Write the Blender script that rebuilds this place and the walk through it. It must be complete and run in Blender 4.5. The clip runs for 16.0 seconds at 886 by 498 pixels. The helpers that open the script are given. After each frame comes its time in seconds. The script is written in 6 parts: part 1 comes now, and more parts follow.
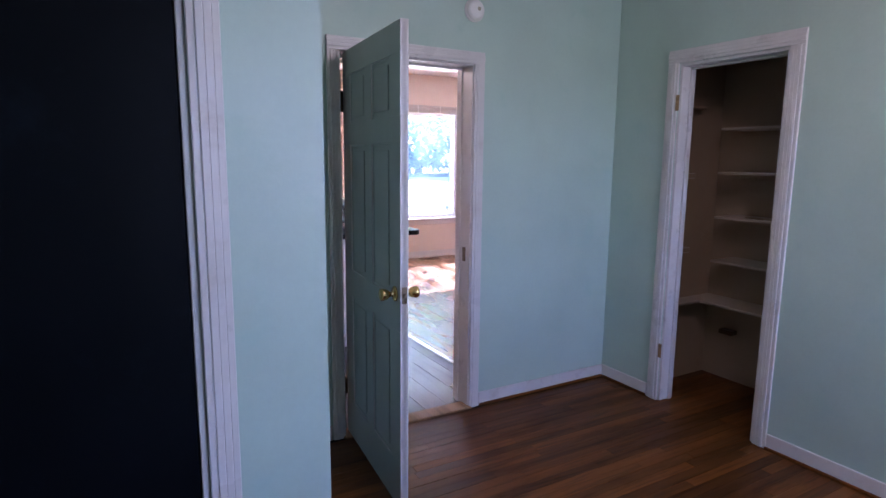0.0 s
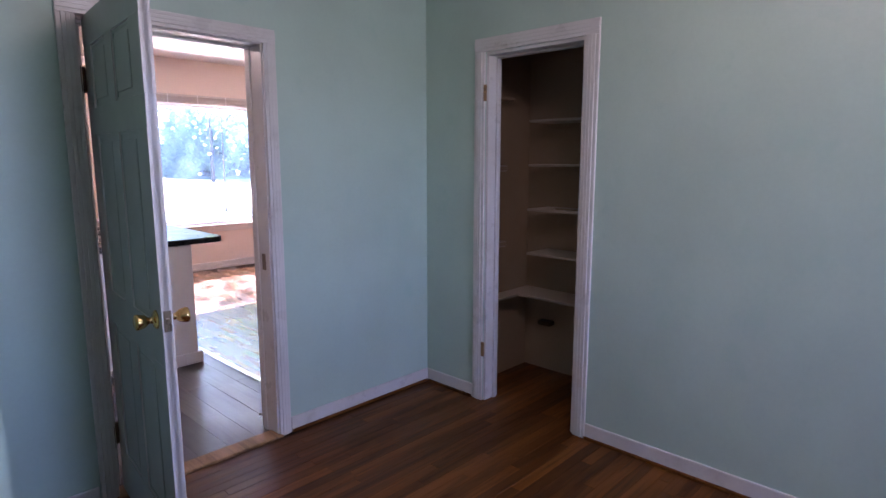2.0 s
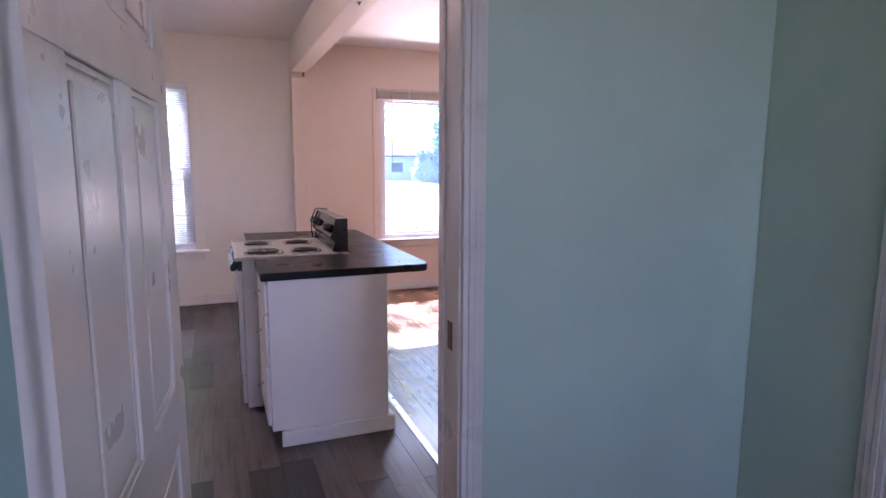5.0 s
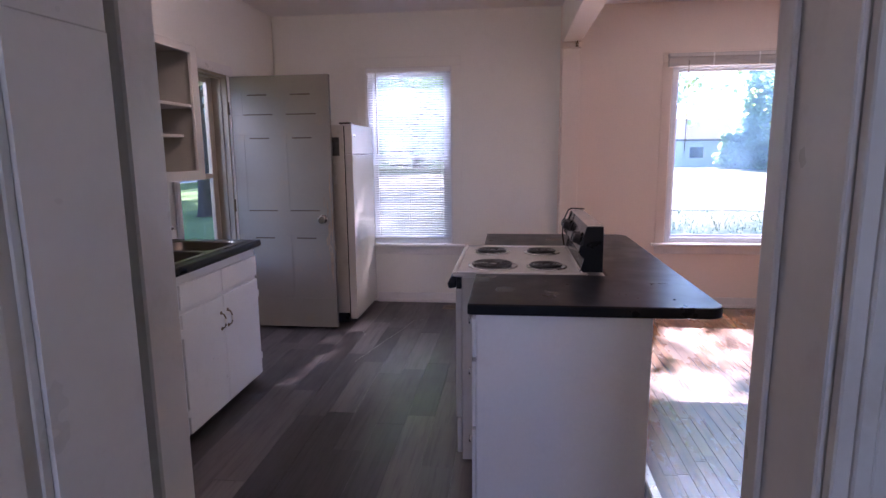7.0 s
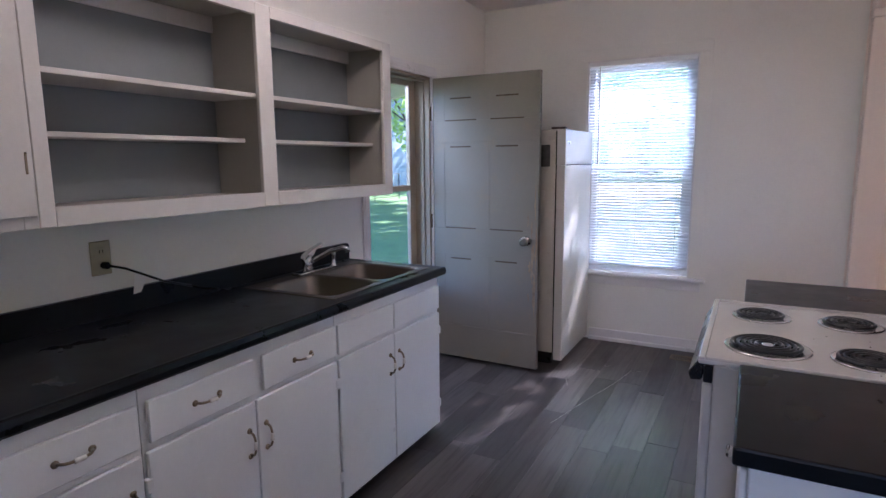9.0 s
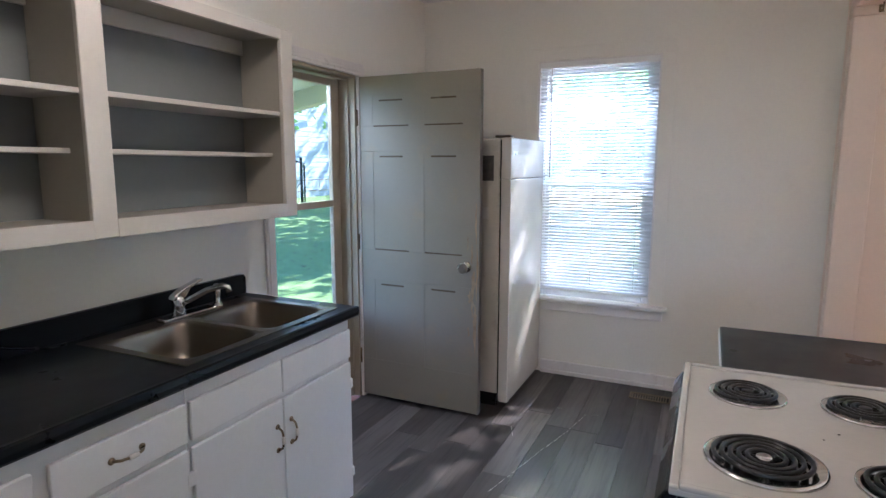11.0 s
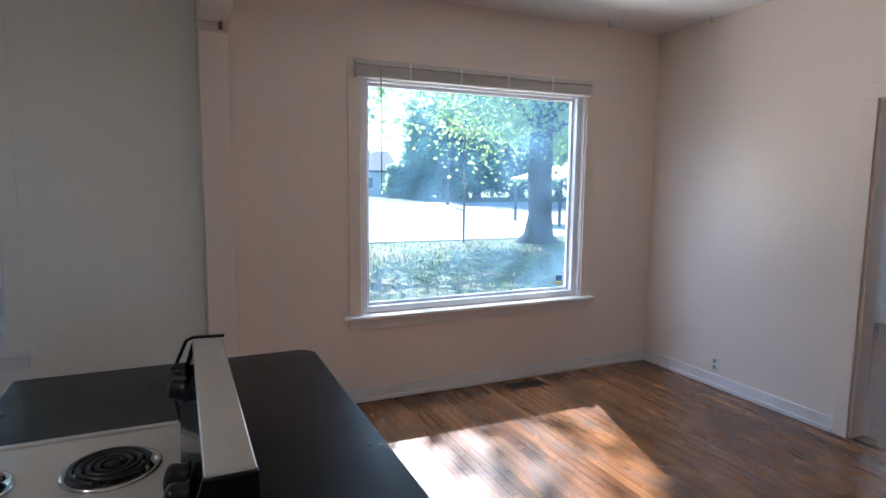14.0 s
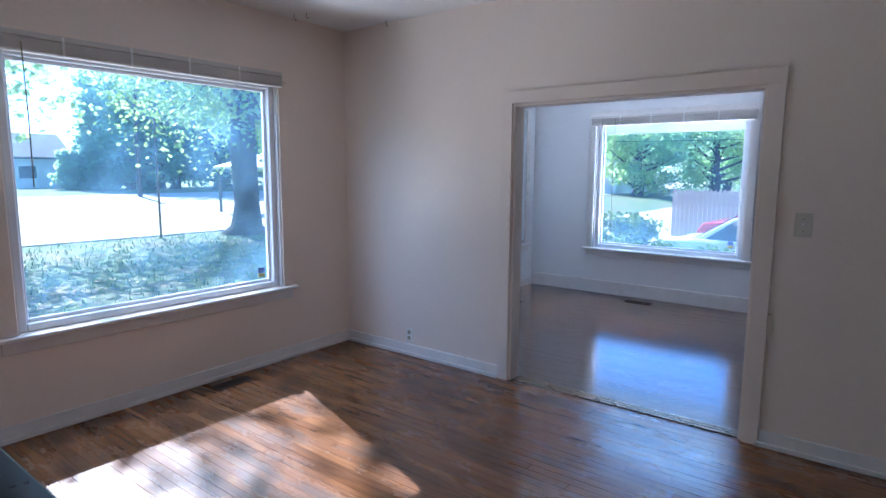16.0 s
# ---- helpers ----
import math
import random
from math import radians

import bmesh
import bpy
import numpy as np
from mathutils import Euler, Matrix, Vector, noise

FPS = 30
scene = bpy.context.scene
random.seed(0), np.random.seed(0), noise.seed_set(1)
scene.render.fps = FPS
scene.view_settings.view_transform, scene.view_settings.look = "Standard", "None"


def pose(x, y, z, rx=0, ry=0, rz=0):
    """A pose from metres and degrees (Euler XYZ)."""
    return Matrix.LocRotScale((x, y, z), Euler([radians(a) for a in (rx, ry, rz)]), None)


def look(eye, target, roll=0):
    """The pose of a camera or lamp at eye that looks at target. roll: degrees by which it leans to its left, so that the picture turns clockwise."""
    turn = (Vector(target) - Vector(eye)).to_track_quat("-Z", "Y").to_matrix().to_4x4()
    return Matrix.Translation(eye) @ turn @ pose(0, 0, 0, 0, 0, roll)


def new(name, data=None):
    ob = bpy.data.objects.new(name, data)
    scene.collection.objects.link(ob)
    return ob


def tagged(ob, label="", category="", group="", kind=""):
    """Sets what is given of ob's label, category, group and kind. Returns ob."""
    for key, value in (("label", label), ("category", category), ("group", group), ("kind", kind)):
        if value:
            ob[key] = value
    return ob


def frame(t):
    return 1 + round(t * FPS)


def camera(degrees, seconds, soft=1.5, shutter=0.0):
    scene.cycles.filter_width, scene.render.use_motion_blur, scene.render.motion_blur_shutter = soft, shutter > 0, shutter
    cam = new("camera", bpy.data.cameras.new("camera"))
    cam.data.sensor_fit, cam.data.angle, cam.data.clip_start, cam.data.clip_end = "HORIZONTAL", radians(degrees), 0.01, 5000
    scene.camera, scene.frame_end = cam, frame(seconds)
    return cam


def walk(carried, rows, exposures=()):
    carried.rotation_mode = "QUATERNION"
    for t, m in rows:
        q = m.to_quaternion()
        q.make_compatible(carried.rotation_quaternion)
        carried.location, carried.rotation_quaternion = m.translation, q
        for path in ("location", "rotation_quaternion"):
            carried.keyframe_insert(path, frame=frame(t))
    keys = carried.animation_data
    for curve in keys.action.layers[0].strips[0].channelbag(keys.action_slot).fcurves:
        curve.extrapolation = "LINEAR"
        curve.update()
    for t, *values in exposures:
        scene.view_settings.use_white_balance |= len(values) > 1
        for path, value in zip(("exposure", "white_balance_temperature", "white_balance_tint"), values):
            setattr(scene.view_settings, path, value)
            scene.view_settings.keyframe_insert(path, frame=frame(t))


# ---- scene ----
cam = camera(74.9, 16.0)
PATH = [
    (0, (0.673, 0.104, 1.509), (1.663, 1.814, 1.197), 0.6),
    (0.5, (0.688, 0.064, 1.507), (1.894, 1.626, 1.188), 0.5),
    (1, (0.727, 0.069, 1.5), (2.08, 1.504, 1.167), 0.2),
    (1.5, (0.813, 0.152, 1.484), (2.238, 1.516, 1.155), 0.1),
    (2, (0.996, 0.27, 1.474), (2.422, 1.638, 1.164), 0.0),
    (2.5, (1.135, 0.417, 1.489), (2.537, 1.81, 1.184), 0.1),
    (3, (1.286, 0.639, 1.483), (2.636, 2.086, 1.194), -0.1),
    (3.5, (1.451, 0.844, 1.474), (2.672, 2.401, 1.187), -0.2),
    (4, (1.630, 1.027, 1.442), (2.692, 2.698, 1.165), -0.2),
    (4.2, (1.663, 1.112, 1.425), (2.679, 2.810, 1.161), 0.0),
    (6.3, (2.185, 2.034, 1.456), (2.267, 4.003, 1.111), -0.6),
    (6.5, (2.191, 2.12, 1.453), (2.198, 4.091, 1.113), -0.5),
    (7, (2.194, 2.377, 1.438), (1.966, 4.337, 1.109), -0.6),
    (7.5, (2.203, 2.607, 1.437), (1.722, 4.522, 1.114), -0.7),
    (8, (2.181, 2.797, 1.449), (1.492, 4.65, 1.142), -0.6),
    (8.5, (2.113, 2.994, 1.463), (1.247, 4.771, 1.161), -0.5),
    (8.7, (2.086, 3.058, 1.464), (1.152, 4.801, 1.162), -0.5),
    (10.8, (1.973, 3.716, 1.515), (1.064, 5.473, 1.219), 0.0),
    (11, (1.981, 3.764, 1.518), (1.156, 5.563, 1.228), 0.1),
    (11.5, (2.032, 3.862, 1.511), (1.427, 5.748, 1.231), 0.0),
    (12, (2.154, 3.963, 1.503), (1.773, 5.908, 1.239), 0.1),
    (12.5, (2.287, 4.032, 1.495), (2.161, 6.011, 1.237), 0.3),
    (13, (2.373, 4.096, 1.491), (2.574, 6.07, 1.24), 0.5),
    (13.5, (2.457, 4.142, 1.5), (2.991, 6.054, 1.263), 0.7),
    (14, (2.512, 4.133, 1.506), (3.337, 5.94, 1.271), 0.6),
    (14.5, (2.536, 4.111, 1.504), (3.601, 5.787, 1.263), 0.5),
    (15, (2.543, 4.08, 1.506), (3.808, 5.61, 1.258), 0.4),
    (15.5, (2.548, 4.055, 1.512), (3.983, 5.425, 1.257), 0.3),
    (16, (2.556, 4.016, 1.531), (4.126, 5.224, 1.262), 0.3),
]
walk(cam, [(t, look(eye, target, roll)) for t, eye, target, roll in PATH],
     exposures=[(0.0, 3.6, 5700, 46), (2.0, 3.5, 6000, 49), (4.2, 3.3, 5850, 48), (6.3, 2.75, 6050, 46), (7.3, 2.6, 5550, 42), (8.7, 2.9, 5350, 31), (11.0, 3.15, 5550, 18), (12.0, 2.95, 5500, 18), (13.0, 2.4, 5100, 15), (14.0, 2.1, 5350, 15), (15.0, 2.0, 4950, 15), (16.0, 1.95, 4800, 15)])

# ---- world, sun, large lights ----
SUN_DIR = Vector((0.315, 0.94, 0.89)).normalized()      # towards the sun
world = bpy.data.worlds.new("world")
scene.world = world
world.use_nodes = True
wn = world.node_tree.nodes
sky = wn.new("ShaderNodeTexSky")
sky.sky_type = "NISHITA"
sky.sun_disc = False
sky.altitude, sky.air_density, sky.dust_density, sky.ozone_density = 2500.0, 0.9, 0.0, 5.0
sky.sun_elevation = math.asin(SUN_DIR.z)
sky.sun_rotation = math.atan2(SUN_DIR.x, SUN_DIR.y)
wn["Background"].inputs["Strength"].default_value = 0.15
world.node_tree.links.new(sky.outputs[0], wn["Background"].inputs["Color"])

sun_data = bpy.data.lights.new("sun", "SUN")
sun_data.energy, sun_data.angle, sun_data.color = 5.0, radians(0.53), (1.0, 0.93, 0.82)
sun_ob = new("sun", sun_data)
sun_ob.matrix_world = look((0, 0, 30), tuple(Vector((0, 0, 30)) - SUN_DIR))


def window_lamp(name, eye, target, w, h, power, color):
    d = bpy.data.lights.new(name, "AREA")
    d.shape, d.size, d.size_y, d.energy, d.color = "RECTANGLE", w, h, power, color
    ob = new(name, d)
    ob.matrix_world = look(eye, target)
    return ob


# sky light standing in the opening of the bedroom's own window, behind the start of the walk
window_lamp("bedroom_window_light", (2.5, -2.45, 1.75), (2.3, 0.6, 3.0), 1.3, 1.2, 3.4, (0.74, 0.89, 1.0))
# added area lamps in place of sky light, just over and outside the other openings
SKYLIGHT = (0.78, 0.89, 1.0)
window_lamp("dining_sky_fill", (4.5, 8.34, 2.60), (4.3, 5.6, 0.9), 2.3, 0.75, 20.0, SKYLIGHT)
# added lamps in place of light thrown up through the windows by sunlit ground
window_lamp("dining_bounce_fill", (4.3, 9.5, -0.2), (3.95, 6.2, 2.3), 3.2, 1.2, 60.0, (1.0, 0.89, 0.74))
window_lamp("street_bounce_fill", (10.1, 6.1, 0.10), (7.9, 6.0, 2.6), 1.9, 0.6, 72.0, (1.0, 0.98, 0.95))
# more added sky lamps; the street one is tinted for a blue floor reflection
window_lamp("kitchen_sky_fill", (1.25, 8.22, 2.72), (1.4, 5.8, 0.6), 0.9, 0.5, 24.0, SKYLIGHT)
window_lamp("street_sky_fill", (9.95, 6.1, 2.38), (7.6, 5.9, 0.1), 1.7, 0.5, 16.0, (0.32, 0.62, 1.0))
window_lamp("back_door_sky_fill", (-0.55, 6.45, 2.26), (1.4, 6.0, 0.2), 0.7, 0.35, 4.0, SKYLIGHT)
# warm bulb under the kitchen ceiling fixture
bulb = bpy.data.lights.new("kitchen_bulb", "POINT")
bulb.energy, bulb.shadow_soft_size, bulb.color = 2.6, 0.13, (1.0, 0.85, 0.66)
new("kitchen_bulb", bulb).location = (1.15, 4.9, 2.44)
# bulb of the bedroom ceiling fixture
bulb = bpy.data.lights.new("bedroom_bulb", "POINT")
bulb.energy, bulb.shadow_soft_size, bulb.color = 1.2, 0.13, (1.0, 0.88, 0.74)
new("bedroom_bulb", bulb).location = (2.35, 0.75, 2.44)

# ---- materials ----


def nodes_of(name):
    m = bpy.data.materials.new(name)
    m.use_nodes = True
    nt = m.node_tree
    return m, nt, nt.nodes["Principled BSDF"]


def ramp(nt, fac, stops):
    r = nt.nodes.new("ShaderNodeValToRGB")
    el = r.color_ramp.elements
    while len(el) < len(stops):
        el.new(0.5)
    for e, (p, c) in zip(el, stops):
        e.position, e.color = p, (*c, 1)
    nt.links.new(fac, r.inputs[0])
    return r.outputs[0]


def noise_tex(nt, scale, detail=4.0, stretch=(1, 1, 1), rough=0.55, generated=False):
    co = nt.nodes.new("ShaderNodeTexCoord")
    mp = nt.nodes.new("ShaderNodeMapping")
    mp.inputs["Scale"].default_value = stretch
    nt.links.new(co.outputs["Object"], mp.inputs["Vector"])
    n = nt.nodes.new("ShaderNodeTexNoise")
    n.inputs["Scale"].default_value, n.inputs["Detail"].default_value = scale, detail
    n.inputs["Roughness"].default_value = rough
    nt.links.new(mp.outputs[0], n.inputs["Vector"])
    return n.outputs["Fac"]


def mixc(nt, fac, a, b, kind="MIX"):
    m = nt.nodes.new("ShaderNodeMix")
    m.data_type, m.blend_type = "RGBA", kind
    for sock, v in ((m.inputs[0], fac), (m.inputs[6], a), (m.inputs[7], b)):
        if isinstance(v, (int, float)):
            sock.default_value = v
        elif isinstance(v, tuple):
            sock.default_value = (*v, 1)
        else:
            nt.links.new(v, sock)
    return m.outputs[2]


def bump(nt, bsdf, height, strength, dist=0.01):
    b = nt.nodes.new("ShaderNodeBump")
    b.inputs["Strength"].default_value, b.inputs["Distance"].default_value = strength, dist
    nt.links.new(height, b.inputs["Height"])
    nt.links.new(b.outputs[0], bsdf.inputs["Normal"])


def scaled(c, k):
    return tuple(min(1.0, v * k) for v in c)


def paint(name, color, rough=0.45, mottle=0.06, big=1.1, relief=0.12, dirt=0.0, metallic=0.0, dirt_color=(0.22, 0.15, 0.08), spec=0.5):
    """Painted surface: broad mottling, fine roller grain, optional grime."""
    m, nt, b = nodes_of(name)
    f1 = noise_tex(nt, big, 3)
    col = ramp(nt, f1, [(0.3, scaled(color, 1 - mottle)), (0.7, scaled(color, 1 + mottle))])
    f2 = noise_tex(nt, 60, 3)
    col = mixc(nt, 0.10, col, ramp(nt, f2, [(0.3, scaled(color, 0.8)), (0.7, scaled(color, 1.1))]))
    if dirt:
        f3 = noise_tex(nt, 5.5, 6, rough=0.7)
        mask = ramp(nt, f3, [(0.56, (0, 0, 0)), (0.74, (dirt, dirt, dirt))])
        col = mixc(nt, mask, col, dirt_color)
    nt.links.new(col, b.inputs["Base Color"])
    rr = ramp(nt, noise_tex(nt, 7, 4), [(0.3, (rough * 0.85,) * 3), (0.7, (min(1, rough * 1.2),) * 3)])
    nt.links.new(rr, b.inputs["Roughness"])
    b.inputs["Metallic"].default_value = metallic
    b.inputs["Specular IOR Level"].default_value = spec
    if relief:
        bump(nt, b, noise_tex(nt, 140, 3), relief, 0.002)
    return m


def wood(name, dark, mid, light, along, rough=0.35, coat=0.0, stain=0.5, stain_color=(0.03, 0.018, 0.01), spec=0.5):
    """Boards: per-board tone, grain along one axis, dark worn stains."""
    m, nt, b = nodes_of(name)
    info = nt.nodes.new("ShaderNodeObjectInfo")
    isl = nt.nodes.new("ShaderNodeNewGeometry")
    add = nt.nodes.new("ShaderNodeMath")
    add.operation = "ADD"
    nt.links.new(info.outputs["Random"], add.inputs[0])
    nt.links.new(isl.outputs["Random Per Island"], add.inputs[1])
    fr = nt.nodes.new("ShaderNodeMath")
    fr.operation = "FRACT"
    nt.links.new(add.outputs[0], fr.inputs[0])
    tone = ramp(nt, fr.outputs[0], [(0.0, dark), (0.5, mid), (1.0, light)])
    st = (1.2, 22, 22) if along == "x" else (22, 1.2, 22)
    co = nt.nodes.new("ShaderNodeNewGeometry")
    mp = nt.nodes.new("ShaderNodeMapping")
    mp.inputs["Scale"].default_value = st
    off = nt.nodes.new("ShaderNodeVectorMath")
    off.operation = "ADD"
    sc = nt.nodes.new("ShaderNodeVectorMath")
    sc.operation = "SCALE"
    nt.links.new(fr.outputs[0], sc.inputs[0])
    sc.inputs["Scale"].default_value = 13.0
    nt.links.new(co.outputs["Position"], off.inputs[0])
    nt.links.new(sc.outputs[0], off.inputs[1])
    nt.links.new(off.outputs[0], mp.inputs["Vector"])
    g = nt.nodes.new("ShaderNodeTexNoise")
    g.inputs["Scale"].default_value, g.inputs["Detail"].default_value = 2.2, 6
    g.inputs["Distortion"].default_value = 0.6
    nt.links.new(mp.outputs[0], g.inputs["Vector"])
    grain = ramp(nt, g.outputs["Fac"], [(0.30, (0.36, 0.34, 0.32)), (0.5, (0.95, 0.95, 0.95)), (0.72, (1.2, 1.2, 1.2))])
    col = mixc(nt, 0.75, tone, grain, "MULTIPLY")
    s = nt.nodes.new("ShaderNodeTexNoise")
    s.inputs["Scale"].default_value, s.inputs["Detail"].default_value, s.inputs["Roughness"].default_value = 1.9, 6, 0.65
    sm = nt.nodes.new("ShaderNodeMapping")
    sm.inputs["Scale"].default_value = (0.55, 2.6, 1.0) if along == "x" else (2.2, 0.7, 1.0)
    nt.links.new(co.outputs["Position"], sm.inputs["Vector"])
    nt.links.new(sm.outputs[0], s.inputs["Vector"])
    mask = ramp(nt, s.outputs["Fac"], [(0.50, (0, 0, 0)), (0.66, (stain, stain, stain))])
    col = mixc(nt, mask, col, stain_color)
    nt.links.new(col, b.inputs["Base Color"])
    rr = ramp(nt, s.outputs["Fac"], [(0.35, (rough * 0.8,) * 3), (0.65, (min(1, rough * 1.35),) * 3)])
    nt.links.new(rr, b.inputs["Roughness"])
    b.inputs["Coat Weight"].default_value = coat
    b.inputs["Specular IOR Level"].default_value = spec
    b.inputs["Coat Roughness"].default_value = 0.15
    bump(nt, b, g.outputs["Fac"], 0.12, 0.002)
    return m


def metal(name, color, rough, scratch=0.3):
    m, nt, b = nodes_of(name)
    f = noise_tex(nt, 30, 5, (1, 6, 1))
    nt.links.new(ramp(nt, f, [(0.3, scaled(color, 0.75)), (0.7, color)]), b.inputs["Base Color"])
    nt.links.new(ramp(nt, noise_tex(nt, 18, 5), [(0.3, (rough * (1 - scratch),) * 3), (0.7, (rough * (1 + scratch),) * 3)]), b.inputs["Roughness"])
    b.inputs["Metallic"].default_value = 1.0
    return m


def glass_mat(name, tint=(0.96, 0.985, 0.98), haze=0.0):
    m, nt, b = nodes_of(name)
    nt.nodes.remove(b)
    out = nt.nodes["Material Output"]
    tr, gl, mx = nt.nodes.new("ShaderNodeBsdfTransparent"), nt.nodes.new("ShaderNodeBsdfGlossy"), nt.nodes.new("ShaderNodeMixShader")
    tr.inputs[0].default_value = (*tint, 1)
    gl.inputs["Roughness"].default_value = 0.02
    lw = nt.nodes.new("ShaderNodeLayerWeight")
    lw.inputs[0].default_value = 0.5
    pw_ = nt.nodes.new("ShaderNodeMath")
    pw_.operation = "POWER"
    pw_.inputs[1].default_value = 4.0
    ma = nt.nodes.new("ShaderNodeMath")
    ma.operation = "MULTIPLY_ADD"
    ma.inputs[1].default_value, ma.inputs[2].default_value = 0.45, 0.025
    nt.links.new(lw.outputs["Facing"], pw_.inputs[0])
    nt.links.new(pw_.outputs[0], ma.inputs[0])
    nt.links.new(ma.outputs[0], mx.inputs[0])
    nt.links.new(tr.outputs[0], mx.inputs[1])
    nt.links.new(gl.outputs[0], mx.inputs[2])
    last = mx.outputs[0]
    if haze:
        # a thin uneven bluish film: veiling lens haze painted into the pane
        tl, m2 = nt.nodes.new("ShaderNodeBsdfTranslucent"), nt.nodes.new("ShaderNodeMixShader")
        tl.inputs[0].default_value = (0.36, 0.66, 1.0, 1)
        nt.links.new(ramp(nt, noise_tex(nt, 2.2, 4), [(0.3, (haze * 0.5,) * 3), (0.7, (haze * 1.4,) * 3)]), m2.inputs[0])
        nt.links.new(last, m2.inputs[1])
        nt.links.new(tl.outputs[0], m2.inputs[2])
        last = m2.outputs[0]
    nt.links.new(last, out.inputs[0])
    return m


def leafy(name, dark, light, through_color, t=0.45):
    m, nt, b = nodes_of(name)
    isl = nt.nodes.new("ShaderNodeNewGeometry")
    col = ramp(nt, isl.outputs["Random Per Island"], [(0.0, dark), (0.75, light), (1.0, scaled(light, 1.6))])
    nt.links.new(col, b.inputs["Base Color"])
    b.inputs["Roughness"].default_value = 0.5
    tl, mx = nt.nodes.new("ShaderNodeBsdfTranslucent"), nt.nodes.new("ShaderNodeMixShader")
    tl.inputs[0].default_value = (*through_color, 1)
    mx.inputs[0].default_value = t
    nt.links.new(b.outputs[0], mx.inputs[1])
    nt.links.new(tl.outputs[0], mx.inputs[2])
    nt.links.new(mx.outputs[0], nt.nodes["Material Output"].inputs[0])
    return m


def ground_mat(name, stops, scale=1.2, fine=14.0, relief=0.6, rough=0.95):
    m, nt, b = nodes_of(name)
    f = noise_tex(nt, scale, 8, rough=0.7)
    col = ramp(nt, f, stops)
    f2 = noise_tex(nt, fine, 5, rough=0.7)
    col = mixc(nt, 0.75, col, ramp(nt, f2, [(0.35, (0.35, 0.35, 0.35)), (0.65, (1.25, 1.2, 1.1))]), "MULTIPLY")
    nt.links.new(col, b.inputs["Base Color"])
    b.inputs["Roughness"].default_value = rough
    bump(nt, b, f2, relief, 0.05)
    return m


TEAL = paint("teal_wall_paint", (0.435, 0.575, 0.49), 0.42, 0.07, 1.6, dirt=0.75, dirt_color=(0.385, 0.555, 0.47))
TEAL_DOOR = paint("teal_door_paint", (0.37, 0.41, 0.37), 0.38, 0.05, 2.0, dirt=0.12)
# cream with the sunlit floor's peach bounce mixed into its colour
CREAM = paint("cream_wall_warm_bounce", (0.82, 0.71, 0.615), 0.45, 0.03, 0.9)
CREAM_K = paint("kitchen_wall_paint", (0.80, 0.775, 0.70), 0.4, 0.03, 0.9, dirt=0.05)
FRONT = paint("front_room_wall_paint", (0.78, 0.78, 0.78), 0.45, 0.03, 0.9)
CEIL = paint("ceiling_paint", (0.82, 0.80, 0.78), 0.6, 0.03, 0.7)
TRIM = paint("white_gloss_trim_paint", (0.76, 0.73, 0.70), 0.30, 0.05, 4.0, dirt=0.10)
TRIM_L = paint("lilac_white_trim_paint", (0.66, 0.63, 0.60), 0.30, 0.07, 4.0, dirt=0.22)
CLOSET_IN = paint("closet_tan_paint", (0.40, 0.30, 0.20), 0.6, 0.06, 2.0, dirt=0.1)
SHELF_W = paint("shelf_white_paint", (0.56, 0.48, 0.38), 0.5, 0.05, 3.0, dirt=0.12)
CAB = paint("white_cabinet_paint", (0.76, 0.77, 0.78), 0.32, 0.03, 3.0, dirt=0.06)
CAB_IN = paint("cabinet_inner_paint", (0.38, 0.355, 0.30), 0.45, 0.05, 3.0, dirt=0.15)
# grey of the cabinet backs, darkened by the recess shadow put into it
CAB_BACK = paint("cabinet_back_shadow_grey", (0.20, 0.215, 0.21), 0.5, 0.06, 3.0, dirt=0.12)
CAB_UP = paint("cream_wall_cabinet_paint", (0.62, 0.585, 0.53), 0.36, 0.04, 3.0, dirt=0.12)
LAMINATE = paint("black_laminate", (0.005, 0.006, 0.008), 0.30, 0.03, 2.0, 0.0, spec=0.2)
ENAMEL = paint("cream_stove_enamel", (0.52, 0.495, 0.455), 0.15, 0.03, 3.0, 0.0, dirt=0.10)
BLACK = paint("black_plastic", (0.007, 0.007, 0.008), 0.26, 0.1, 5.0, 0.0, spec=0.3)
COIL = paint("black_coil_iron", (0.008, 0.008, 0.008), 0.34, 0.3, 20.0, 0.1)
GUARD = paint("dark_glass_backguard", (0.008, 0.010, 0.013), 0.12, 0.1, 5.0, 0.0)
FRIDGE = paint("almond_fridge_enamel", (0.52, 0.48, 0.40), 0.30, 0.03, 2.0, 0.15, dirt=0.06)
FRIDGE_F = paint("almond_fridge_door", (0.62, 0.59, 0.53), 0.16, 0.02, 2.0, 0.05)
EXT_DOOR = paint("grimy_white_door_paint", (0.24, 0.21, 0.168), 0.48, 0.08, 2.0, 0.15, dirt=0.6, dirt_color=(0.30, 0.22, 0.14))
NAVY = paint("navy_black_door_paint", (0.0015, 0.0025, 0.004), 0.45, 0.3, 3.0, 0.03, dirt=0.25, dirt_color=(0.012, 0.02, 0.03), spec=0.08)
JAMB = paint("khaki_storm_frame", (0.32, 0.27, 0.20), 0.5, 0.1, 4.0, dirt=0.3)
STORM = paint("weathered_storm_door", (0.42, 0.36, 0.28), 0.5, 0.1, 4.0, dirt=0.3)
VINYL_W = paint("white_vinyl_frame", (0.80, 0.81, 0.83), 0.3, 0.02, 3.0)
BLIND = paint("blind_slat_white", (0.82, 0.82, 0.80), 0.4, 0.02, 3.0, 0.0)
